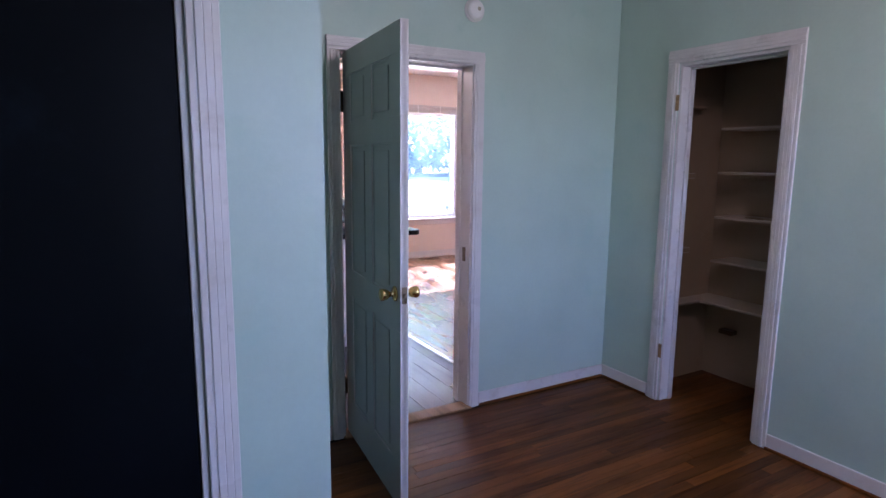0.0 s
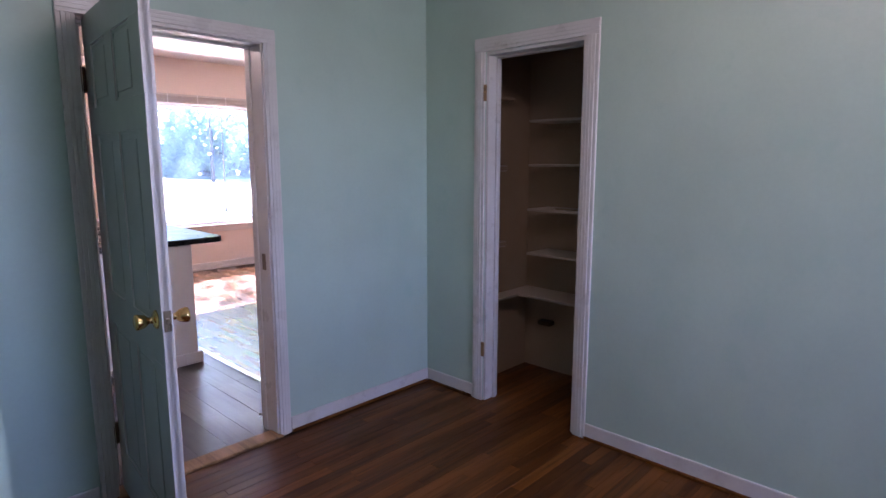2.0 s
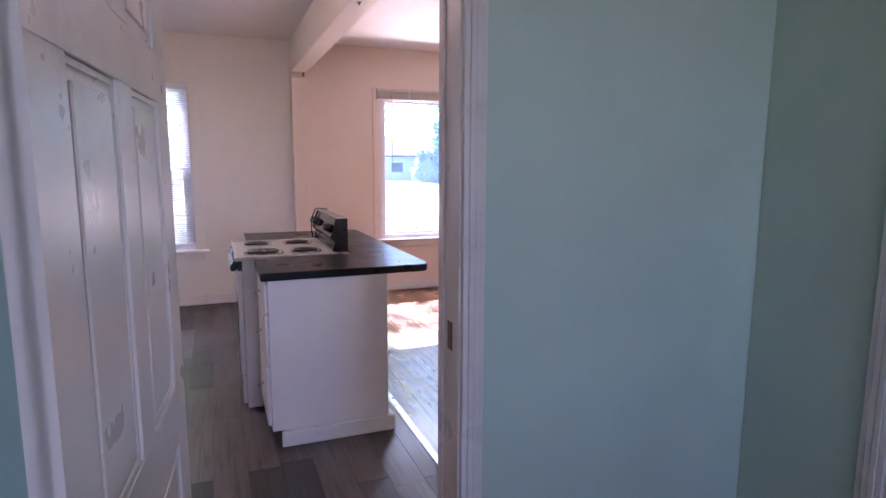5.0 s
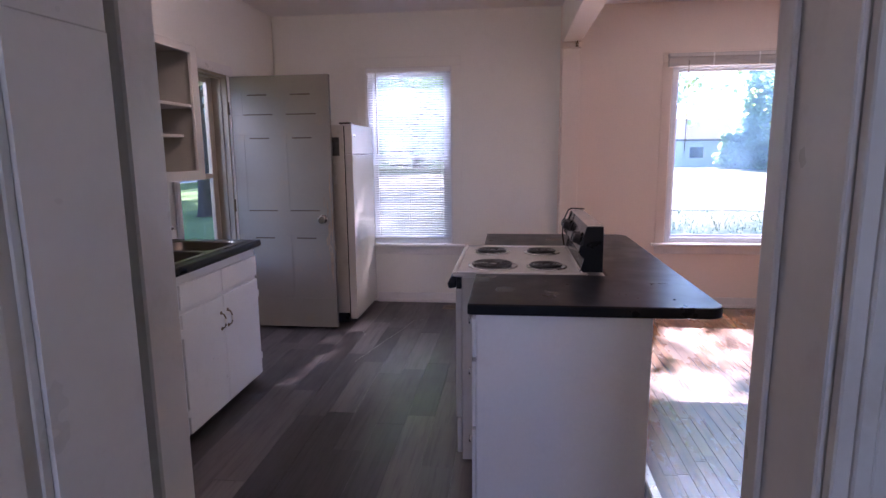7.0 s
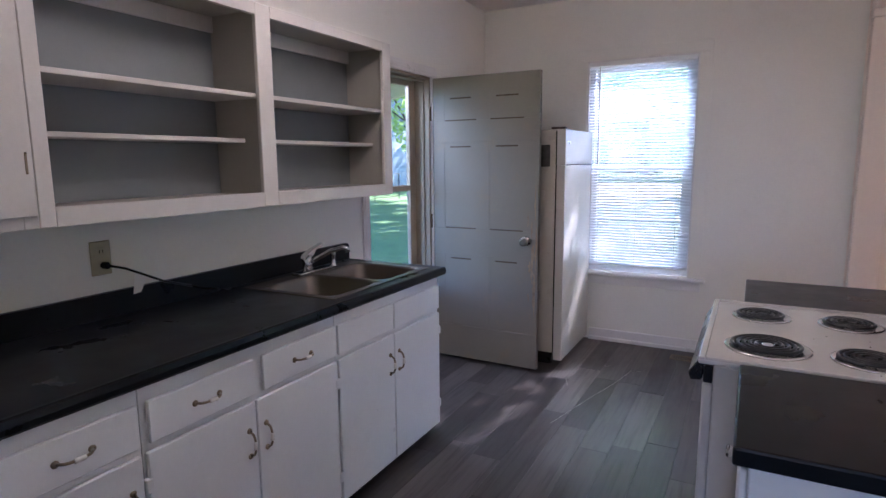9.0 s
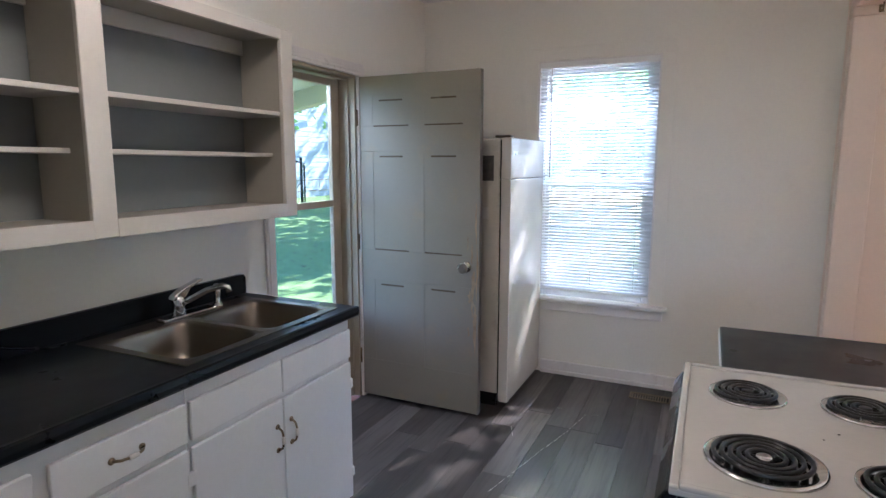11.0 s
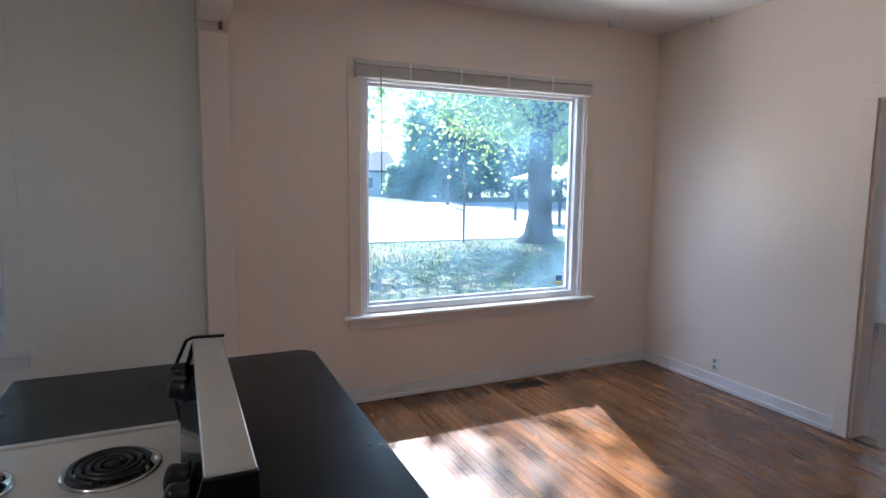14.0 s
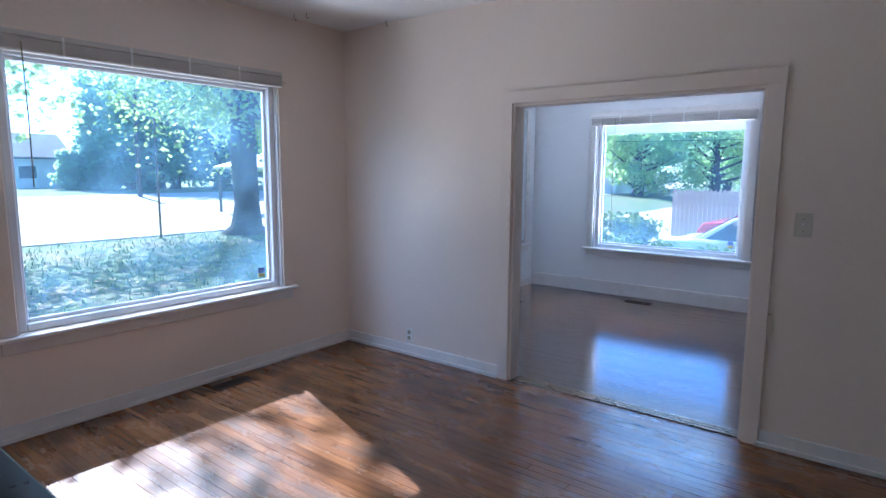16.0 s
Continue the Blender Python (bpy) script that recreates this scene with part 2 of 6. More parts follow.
BLIND_T = paint("blind_stack_grey", (0.60, 0.57, 0.53), 0.45, 0.05, 3.0, 0.0)
OUTLET_M = paint("almond_plastic", (0.40, 0.35, 0.23), 0.35, 0.05, 9.0, 0.0)
PLASTIC_W = paint("white_plastic", (0.78, 0.77, 0.73), 0.35, 0.03, 9.0, 0.0)
CERAMIC = paint("white_ceramic", (0.80, 0.78, 0.74), 0.15, 0.02, 9.0, 0.0)
BROWN = paint("brown_register_metal", (0.05, 0.032, 0.02), 0.5, 0.1, 9.0, 0.0)
SWITCH_M = paint("cream_switch_plastic", (0.62, 0.57, 0.47), 0.35, 0.04, 9.0, 0.0)
BRASS = metal("polished_brass", (0.80, 0.55, 0.22), 0.16)
AGED = metal("aged_brass", (0.27, 0.21, 0.145), 0.30)
STEEL = paint("brushed_sink_steel", (0.20, 0.175, 0.145), 0.34, 0.06, 4.0, 0.0, dirt=0.35, dirt_color=(0.17, 0.12, 0.08), metallic=1.0)
CHROME = metal("chrome", (0.72, 0.72, 0.72), 0.10)
HINGE_M = metal("dark_bronze_hinge", (0.18, 0.13, 0.08), 0.4)
ALU = metal("aluminium_strip", (0.72, 0.71, 0.68), 0.32)
GLASS = glass_mat("window_glass")
# panes with a bluish veil of lens haze mixed into the glass
GLASS_HAZE = glass_mat("hazy_window_glass", haze=0.038)
GLASS_F = glass_mat("lightly_hazy_window_glass", haze=0.020)
OAK_BED = wood("oak_strip_floor_bedroom", (0.075, 0.025, 0.005), (0.125, 0.042, 0.008), (0.19, 0.066, 0.013), "x", 0.42, 0.02, 0.5, (0.018, 0.008, 0.004), spec=0.2)
OAK_DIN = wood("oak_strip_floor_worn", (0.15, 0.065, 0.026), (0.24, 0.115, 0.048), (0.33, 0.175, 0.08), "x", 0.30, 0.25, 0.75)
VINYL = wood("grey_vinyl_plank", (0.027, 0.022, 0.020), (0.050, 0.041, 0.037), (0.125, 0.107, 0.099), "y", 0.38, 0.10, 0.0, (0.035, 0.03, 0.028))
RAWWOOD = wood("bare_wood", (0.30, 0.17, 0.08), (0.36, 0.21, 0.10), (0.42, 0.25, 0.12), "y", 0.6)
BARK = ground_mat("bark", [(0.3, (0.035, 0.028, 0.022)), (0.7, (0.10, 0.082, 0.065))], 6.0, 20.0, 0.8)
LEAF = leafy("maple_leaves", (0.08, 0.14, 0.035), (0.14, 0.23, 0.06), (0.48, 0.66, 0.20), 0.6)
LEAF_D = leafy("wood_leaves", (0.09, 0.14, 0.08), (0.13, 0.21, 0.12), (0.60, 0.78, 0.48), 0.7)
LEAF_S = leafy("street_leaves", (0.09, 0.16, 0.05), (0.16, 0.26, 0.08), (0.62, 0.80, 0.36), 0.7)
LEAF_Y = leafy("shrub_leaves", (0.06, 0.11, 0.02), (0.16, 0.22, 0.05), (0.30, 0.40, 0.06))
LAWN = ground_mat("shaded_lawn_with_leaf_litter", [(0.30, (0.06, 0.11, 0.035)), (0.50, (0.10, 0.15, 0.05)), (0.62, (0.20, 0.16, 0.09)), (0.75, (0.30, 0.25, 0.17))], 0.55, 9.0)
GREEN = ground_mat("mown_grass", [(0.30, (0.07, 0.15, 0.04)), (0.60, (0.105, 0.20, 0.06)), (0.80, (0.17, 0.21, 0.09))], 0.5, 11.0)
PALE = ground_mat("sunlit_pale_gravel", [(0.3, (0.40, 0.37, 0.31)), (0.7, (0.52, 0.49, 0.43))], 0.4, 6.0, 0.3)
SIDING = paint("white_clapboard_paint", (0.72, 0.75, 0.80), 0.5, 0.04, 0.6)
# white clapboard whose blue-grey shade is put into the colour
SHADED_SIDING = paint("shaded_white_clapboard_paint", (0.25, 0.29, 0.34), 0.5, 0.06, 0.6)
ROOF = paint("grey_roof_shingle", (0.10, 0.095, 0.09), 0.9, 0.2, 3.0, 0.4)
PORCH = paint("porch_soffit_paint", (0.55, 0.56, 0.52), 0.5, 0.05, 1.0)
FENCE = paint("weathered_fence_wood", (0.42, 0.33, 0.28), 0.8, 0.12, 2.0, 0.3)
BRICKRED = paint("red_brick_wall", (0.26, 0.10, 0.075), 0.85, 0.2, 3.0, 0.4)
CAR_W = paint("silver_white_car_paint", (0.62, 0.66, 0.72), 0.15, 0.02, 1.0, 0.0)
CAR_R = paint("red_car_paint", (0.45, 0.03, 0.025), 0.15, 0.02, 1.0, 0.0)
CAR_GLASS = paint("dark_car_glass", (0.02, 0.03, 0.05), 0.06, 0.05, 1.0, 0.0)
RUBBER = paint("tyre_rubber", (0.015, 0.015, 0.015), 0.8, 0.1, 5.0, 0.2)
DARKIN = paint("dark_cavity", (0.012, 0.011, 0.01), 0.7, 0.1, 5.0, 0.0)
GROUT = paint("dark_floor_joint", (0.020, 0.014, 0.010), 0.8, 0.1, 5.0, 0.0)
STICKER_D = paint("dark_picture_sticker", (0.06, 0.055, 0.05), 0.5, 0.5, 25.0, 0.0, dirt=0.9, dirt_color=(0.35, 0.32, 0.28))
STICKER_B = paint("blue_yard_sign", (0.22, 0.32, 0.62), 0.4, 0.05, 9.0, 0.0)
STICKER_Y = paint("yellow_sticker", (0.65, 0.55, 0.20), 0.4, 0.05, 9.0, 0.0)

# ---- builders ----


def add_box(bm, x0, x1, y0, y1, z0, z1, bev=0.0, seg=1, mat=0):
    """An axis-aligned box, bevelled if asked, joined into bm."""
    x0, x1, y0, y1, z0, z1 = min(x0, x1), max(x0, x1), min(y0, y1), max(y0, y1), min(z0, z1), max(z0, z1)
    t = bmesh.new()
    bmesh.ops.create_cube(t, size=1.0)
    bmesh.ops.scale(t, vec=(x1 - x0, y1 - y0, z1 - z0), verts=t.verts)
    bmesh.ops.translate(t, vec=((x0 + x1) / 2, (y0 + y1) / 2, (z0 + z1) / 2), verts=t.verts)
    if bev:
        bmesh.ops.bevel(t, geom=t.edges[:], offset=min(bev, 0.45 * min(x1 - x0, y1 - y0, z1 - z0)), segments=seg, profile=0.5, affect="EDGES")
    join(bm, t, mat)
    return bm


def join(bm, t, mat=0):
    vs = [bm.verts.new(v.co) for v in t.verts]
    t.verts.index_update()
    for f in t.faces:
        nf = bm.faces.new([vs[v.index] for v in f.verts])
        nf.material_index, nf.smooth = mat, f.smooth
    t.free()


def box(*a, **k):
    return add_box(bmesh.new(), *a, **k)


def add_cyl(bm, p0, p1, r0, r1=None, n=16, cap=True, mat=0, smooth=True):
    """A tapered round bar from p0 to p1."""
    p0, p1 = Vector(p0), Vector(p1)
    r1 = r0 if r1 is None else r1
    ax = (p1 - p0).normalized()
    u = ax.orthogonal().normalized()
    w = ax.cross(u)
    rings = []
    for p, r in ((p0, r0), (p1, r1)):
        rings.append([bm.verts.new(p + (u * math.cos(2 * math.pi * i / n) + w * math.sin(2 * math.pi * i / n)) * r) for i in range(n)])
    for i in range(n):
        f = bm.faces.new((rings[0][i], rings[0][(i + 1) % n], rings[1][(i + 1) % n], rings[1][i]))
        f.smooth, f.material_index = smooth, mat
    if cap:
        bm.faces.new(rings[0][::-1]).material_index = mat
        bm.faces.new(rings[1]).material_index = mat
    return bm


def cyl(*a, **k):
    return add_cyl(bmesh.new(), *a, **k)


def add_lathe(bm, origin, axis, profile, n=24, mat=0):
    """Turn (along, radius) pairs round an axis."""
    o, ax = Vector(origin), Vector(axis).normalized()
    u = ax.orthogonal().normalized()
    w = ax.cross(u)
    rings = []
    for a, r in profile:
        rings.append([bm.verts.new(o + ax * a + (u * math.cos(2 * math.pi * i / n) + w * math.sin(2 * math.pi * i / n)) * max(r, 1e-4)) for i in range(n)])
    for ra, rb in zip(rings, rings[1:]):
        for i in range(n):
            f = bm.faces.new((ra[i], ra[(i + 1) % n], rb[(i + 1) % n], rb[i]))
            f.smooth, f.material_index = True, mat
    bm.faces.new(rings[0][::-1]).material_index = mat
    bm.faces.new(rings[-1]).material_index = mat
    return bm


def lathe(*a, **k):
    return add_lathe(bmesh.new(), *a, **k)


def add_tube(bm, pts, r, n=10, mat=0):
    """A round bar bent along points."""
    pts = [Vector(p) for p in pts]
    rings, u = [], None
    for i, p in enumerate(pts):
        d = (pts[min(i + 1, len(pts) - 1)] - pts[max(i - 1, 0)]).normalized()
        u = d.orthogonal().normalized() if u is None else (u - d * u.dot(d)).normalized()
        w = d.cross(u)
        rings.append([bm.verts.new(p + (u * math.cos(2 * math.pi * k / n) + w * math.sin(2 * math.pi * k / n)) * r) for k in range(n)])
    for ra, rb in zip(rings, rings[1:]):
        for k in range(n):
            f = bm.faces.new((ra[k], ra[(k + 1) % n], rb[(k + 1) % n], rb[k]))
            f.smooth, f.material_index = True, mat
    bm.faces.new(rings[0][::-1]).material_index = mat
    bm.faces.new(rings[-1]).material_index = mat
    return bm


def tube(*a, **k):
    return add_tube(bmesh.new(), *a, **k)


def add_prism(bm, outline, axis, a0, a1, bev=0.0, mat=0):
    """Extrude a closed outline of (u, v) pairs along an axis; x: (y, z), y: (x, z), z: (x, y)."""
    def at(u, v, a):
        return {"x": (a, u, v), "y": (u, a, v), "z": (u, v, a)}[axis]
    t = bmesh.new()
    lo = [t.verts.new(at(u, v, a0)) for u, v in outline]
    hi = [t.verts.new(at(u, v, a1)) for u, v in outline]
    t.faces.new(lo[::-1])
    t.faces.new(hi)
    k = len(lo)
    for i in range(k):
        t.faces.new((lo[i], lo[(i + 1) % k], hi[(i + 1) % k], hi[i]))
    bmesh.ops.recalc_face_normals(t, faces=t.faces[:])
    if bev:
        bmesh.ops.bevel(t, geom=t.edges[:], offset=bev, segments=2, profile=0.5, affect="EDGES")
    join(bm, t, mat)
    return bm


def prism(*a, **k):
    return add_prism(bmesh.new(), *a, **k)


def mesh_of(name, bm, mats, origin=(0, 0, 0)):
    bmesh.ops.recalc_face_normals(bm, faces=bm.faces[:])
    me = bpy.data.meshes.new(name)
    if any(origin):
        bmesh.ops.translate(bm, vec=-Vector(origin), verts=bm.verts)
    bm.to_mesh(me)
    bm.free()
    for m in (mats if isinstance(mats, (list, tuple)) else [mats]):
        me.materials.append(m)
    return me


def thing(name, at, label, category, group=""):
    """A top-level thing: an Empty at its base, to which parts are added."""
    ob = new(name)
    ob.empty_display_size = 0.1
    ob.location = at
    return tagged(ob, label, category, group)


def base_of(ob):
    while ob.parent:
        ob = ob.parent
    return ob.location


def part(name, bm, mats, parent, label=""):
    """One mesh under a thing or under a part; bm is in world places."""
    ob = new(name, mesh_of(name, bm, mats, base_of(parent)))
    ob.parent = parent
    return tagged(ob, label)


def solid(name, bm, mats, label, category, kind="", group=""):
    """A top-level thing of one mesh, with its origin at the foot of its middle."""
    co = [v.co for v in bm.verts]
    o = Vector(((min(c.x for c in co) + max(c.x for c in co)) / 2, (min(c.y for c in co) + max(c.y for c in co)) / 2, min(c.z for c in co)))
    ob = new(name, mesh_of(name, bm, mats, o))
    ob.location = o
    return tagged(ob, label, category, group, kind)


def wall(name, x0, x1, y0, y1, z0, z1, holes, mats, label, axis, split=None):
    """A wall with openings; holes: (u0, u1, z0, z1) along the axis. mats: the two faces' paints, low side first."""
    bm = bmesh.new()
    lo, hi = (x0, x1) if axis == "x" else (y0, y1)
    cuts = sorted({lo, hi, *[h[0] for h in holes], *[h[1] for h in holes]})
    for a, b in zip(cuts, cuts[1:]):
        zs = [(z0, z1)]
        for h in holes:
            if h[0] < b - 1e-6 and h[1] > a + 1e-6:
                zs = [s for lo_, hi_ in zs for s in ((lo_, min(hi_, h[2])), (max(lo_, h[3]), hi_)) if s[1] - s[0] > 1e-6]
        for s in zs:
            if axis == "x":
                add_box(bm, a, b, y0, y1, *s)
            else:
                add_box(bm, x0, x1, a, b, *s)
    bmesh.ops.recalc_face_normals(bm, faces=bm.faces[:])
    for f in bm.faces:
        n = f.normal.y if axis == "x" else f.normal.x
        f.material_index = 1 if n > 0.5 else 0
    return solid(name, bm, mats, label, "wall", "structure")

# ---- plan (metres) ----
BD = 2.925            # bedroom face of the wall to the kitchen
BK = 3.085            # kitchen face of the same wall
CX = 3.612            # closet wall, bedroom face
LX = -0.03            # kitchen's outer wall with the back door
NY = 7.825            # wall with the two garden windows
DX = 6.105            # wall between dining room and front room
FX = 9.50             # front room's street wall
HC = 2.70             # ceiling
D0, D1, DH = 1.690, 2.505, 2.037      # bedroom doorway
O0, O1, OH = 4.575, 6.135, 1.99      # wide opening to the front room
E0, E1, EH = 6.07, 6.865, 2.055      # back door's opening
KW = (0.85, 1.658, 0.572, 2.222)    # kitchen window
PW = (3.60, 5.40, 0.60, 2.20)        # dining picture window
FW = (5.24, 6.96, 0.575, 2.17)       # front room's street window
SW = (8.35, 9.27, 0.575, 2.3)         # front room's garden window

# ---- structure ----
wall("wall_bedroom_kitchen", -1.3, DX - 0.002, BD, BK, 0, HC, [(D0, D1, 0, DH)], [TEAL, CREAM_K], "thin wall painted teal on one face, cream on the other", "x")
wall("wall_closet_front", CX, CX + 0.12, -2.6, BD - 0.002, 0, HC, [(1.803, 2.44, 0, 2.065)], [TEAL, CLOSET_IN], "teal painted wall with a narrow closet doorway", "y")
wall("wall_bedroom_jog", 1.04, 1.16, 1.682, BD - 0.002, 0, HC, [], [TEAL, TEAL], "short teal wall returning to the doorway", "y")
wall("wall_bedroom_blue", -1.3, 1.16, 1.56, 1.68, 0, HC, [(0.05, 0.846, 0, 2.03)], [TEAL, TEAL], "teal wall holding a dark closed door", "x")
wall("wall_bedroom_back", -1.3, 4.46, -2.72, -2.602, 0, HC, [(1.9, 3.2, 0.85, 2.15)], [SIDING, TEAL], "plain teal bedroom wall with a window", "x")
wall("wall_bedroom_west", -1.42, -1.302, -2.72, 3.045, 0, HC, [], [SIDING, TEAL], "plain teal bedroom wall", "y")
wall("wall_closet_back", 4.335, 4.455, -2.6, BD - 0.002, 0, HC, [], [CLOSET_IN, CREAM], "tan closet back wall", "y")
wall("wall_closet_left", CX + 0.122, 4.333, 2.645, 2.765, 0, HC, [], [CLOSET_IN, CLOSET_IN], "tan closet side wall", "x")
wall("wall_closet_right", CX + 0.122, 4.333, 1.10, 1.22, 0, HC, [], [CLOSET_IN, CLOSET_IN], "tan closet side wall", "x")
wall("wall_kitchen_west", LX - 0.16, LX, BK + 0.002, NY - 0.002, 0, HC, [(E0, E1, 0, EH)], [SIDING, CREAM_K], "cream kitchen wall with the back doorway", "y")
wall("wall_kitchen_garden", LX - 0.16, 2.63, NY, NY + 0.16, 0, HC, [KW], [CREAM_K, SIDING], "cream kitchen wall with one garden window", "x")
wall("wall_dining_garden", 2.631, DX + 0.06, NY, NY + 0.16, 0, HC, [PW], [CREAM, SIDING], "cream dining wall with the picture window", "x")
wall("wall_front_room_garden", DX + 0.061, FX + 0.16, NY, NY + 0.16, 0, HC, [SW], [FRONT, SIDING], "pale front room wall with a window", "x")
wall("wall_dining_front_room", DX, DX + 0.12, 1.0, NY - 0.002, 0, HC, [(O0, O1, 0, OH)], [CREAM, FRONT], "cream wall with a wide cased opening", "y")
wall("wall_street", FX, FX + 0.16, 1.0, NY - 0.002, 0, HC, [FW], [FRONT, SIDING], "pale front room wall with the street window", "y")
wall("wall_front_room_south", DX + 0.122, FX - 0.002, 1.0, 1.12, 0, HC, [], [FRONT, FRONT], "plain pale wall", "x")

bm = bmesh.new()
for x0, x1, y0, y1 in ((-1.42, CX + 0.86, -2.72, BK - 0.06), (LX - 0.16, DX + 0.06, BK - 0.06, NY + 0.16), (DX + 0.06, FX + 0.16, 1.0, NY + 0.16)):
    add_box(bm, x0, x1, y0, y1, HC + 0.001, HC + 0.12)
solid("ceiling", bm, CEIL, "white painted plaster ceiling", "ceiling", "structure")

# beam between kitchen and dining room, carried by a flat pilaster
bm = bmesh.new()
add_box(bm, 2.64, 2.80, BK + 0.002, NY - 0.002, 2.375, HC - 0.002, 0.006)
beam = solid("beam_trim", bm, CREAM, "boxed cream beam under the ceiling", "beam", "structure")
bm = bmesh.new()
add_box(bm, 2.642, 2.798, NY - 0.10, NY - 0.002, 0, 2.322, 0.004)
add_box(bm, 2.636, 2.804, NY - 0.11, NY - 0.002, 2.3225, 2.374, 0.005)
solid("pilaster_trim", bm, CREAM, "flat cream pilaster under the beam end", "pilaster", "structure")
bm = tube([(2.762, NY - 0.109, 2.352), (2.762, NY - 0.145, 2.352), (2.762, NY - 0.156, 2.365), (2.762, NY - 0.15, 2.385)], 0.004, 8)
add_box(bm, 2.750, 2.774, NY - 0.114, NY - 0.110, 2.332, 2.372, 0.002)
solid("cup_hook", bm, AGED, "small aged metal hook on the pilaster cap", "hook")
bm = lathe((2.70, 4.95, 2.3755), (0, 0, -1), [(0, 0.016), (0.004, 0.015), (0.008, 0.006), (0.016, 0.005), (0.018, 0.002)], 14)
solid("beam_hook_plate", bm, CHROME, "small shiny screw plate under the beam", "hook plate")
for hx, hy in ((5.50, 7.72), (5.52, 7.60), (6.05, 7.28)):
    hk = tube([(hx, hy, HC + 0.002), (hx, hy, HC - 0.03), (hx + 0.012, hy, HC - 0.042), (hx + 0.022, hy, HC - 0.03)], 0.0025, 6)
    solid("ceiling_hook", hk, AGED, "small dark metal hook screwed into the ceiling", "hook", group="ceiling hooks")

# floor beds (joints show dark between the boards)
solid("floor_bedroom", box(-1.30, 4.333, -2.60, BD + 0.055, -0.12, -0.006), GROUT, "oak strip bedroom floor", "floor", "structure")
solid("floor_kitchen", box(LX, 2.812, BD + 0.057, NY, -0.12, -0.006), GROUT, "grey vinyl plank kitchen floor", "floor", "structure")
solid("floor_dining", box(2.814, DX + 0.06, BK, NY, -0.12, -0.006), GROUT, "worn oak strip dining floor", "floor", "structure")
solid("floor_front_room", box(DX + 0.062, FX, 1.12, NY, -0.12, -0.006), GROUT, "worn oak strip front room floor", "floor", "structure")
solid("threshold_trim", box(D0, D1, BD - 0.03, BD + 0.075, -0.004, 0.012, 0.005), RAWWOOD, "worn wooden door threshold", "threshold", "structure")
bm = bmesh.new()
add_prism(bm, [(2.797, 0.001), (2.802, 0.006), (2.833, 0.006), (2.838, 0.001)], "y", BK + 0.01, NY - 0.02)
for i in range(26):
    add_cyl(bm, (2.818, BK + 0.15 + i * 0.18, 0.005), (2.818, BK + 0.15 + i * 0.18, 0.0075), 0.004, n=8)
solid("floor_strip_trim", bm, ALU, "aluminium strip between vinyl and oak floors", "floor strip", "structure")
bm = bmesh.new()
for k in range(3):
    add_box(bm, DX + 0.02 + k * 0.035, DX + 0.045 + k * 0.035, O0 + 0.02, O1 - 0.02, 0.0, 0.008, 0.003)
solid("opening_strip_trim", bm, AGED, "ribbed aged metal strip across the wide opening", "floor strip", "structure")


def baseboard(name, runs, h, t, mats, label):
    """runs: (x0, x1, y0, y1) footprints; a rounded top and a small quarter round at the foot."""
    bm = bmesh.new()
    for x0, x1, y0, y1 in runs:
        add_box(bm, x0, x1, y0, y1, 0.0, h, 0.005, 2)
    return solid(name, bm, mats, label, "baseboard", "structure")


baseboard("baseboard_bedroom_door_wall", [(2.562, CX - 0.001, BD - 0.014, BD - 0.001), (1.161, 1.63, BD - 0.014, BD - 0.001)], 0.085, 0.014, TRIM_L, "white painted bedroom baseboard")
baseboard("baseboard_closet_wall", [(CX - 0.014, CX - 0.001, 2.518, BD - 0.015), (CX - 0.014, CX - 0.001, -2.59, 1.727)], 0.085, 0.014, TRIM_L, "white painted bedroom baseboard")
baseboard("baseboard_bedroom_shoe", [(2.562, CX - 0.02, BD - 0.027, BD - 0.015), (CX - 0.027, CX - 0.015, -2.59, 1.727), (CX - 0.027, CX - 0.015, 2.518, BD - 0.03)], 0.018, 0.012, OAK_BED, "thin wooden shoe moulding on the bedroom floor")
baseboard("baseboard_garden", [(0.92, 2.62, NY - 0.016, NY - 0.001), (2.795, DX - 0.001, NY - 0.016, NY - 0.001), (DX + 0.121, FX - 0.001, NY - 0.016, NY - 0.001)], 0.095, 0.015, TRIM, "white painted baseboard with a rounded foot")
baseboard("baseboard_garden_shoe", [(0.92, 2.62, NY - 0.031, NY - 0.017), (2.795, DX - 0.02, NY - 0.031, NY - 0.017)], 0.03, 0.014, TRIM, "white quarter-round moulding")
baseboard("baseboard_dining", [(DX - 0.016, DX - 0.001, 6.22, NY - 0.017), (DX - 0.016, DX - 0.001, BK + 0.01, 4.50)], 0.095, 0.015, TRIM, "white painted baseboard")
baseboard("baseboard_dining_shoe", [(DX - 0.031, DX - 0.017, 6.22, NY - 0.033), (DX - 0.031, DX - 0.017, BK + 0.01, 4.50)], 0.03, 0.014, TRIM, "white quarter-round moulding")
baseboard("baseboard_front_room", [(FX - 0.02, FX - 0.001, 1.13, NY - 0.017)], 0.165, 0.02, TRIM, "tall white painted baseboard")


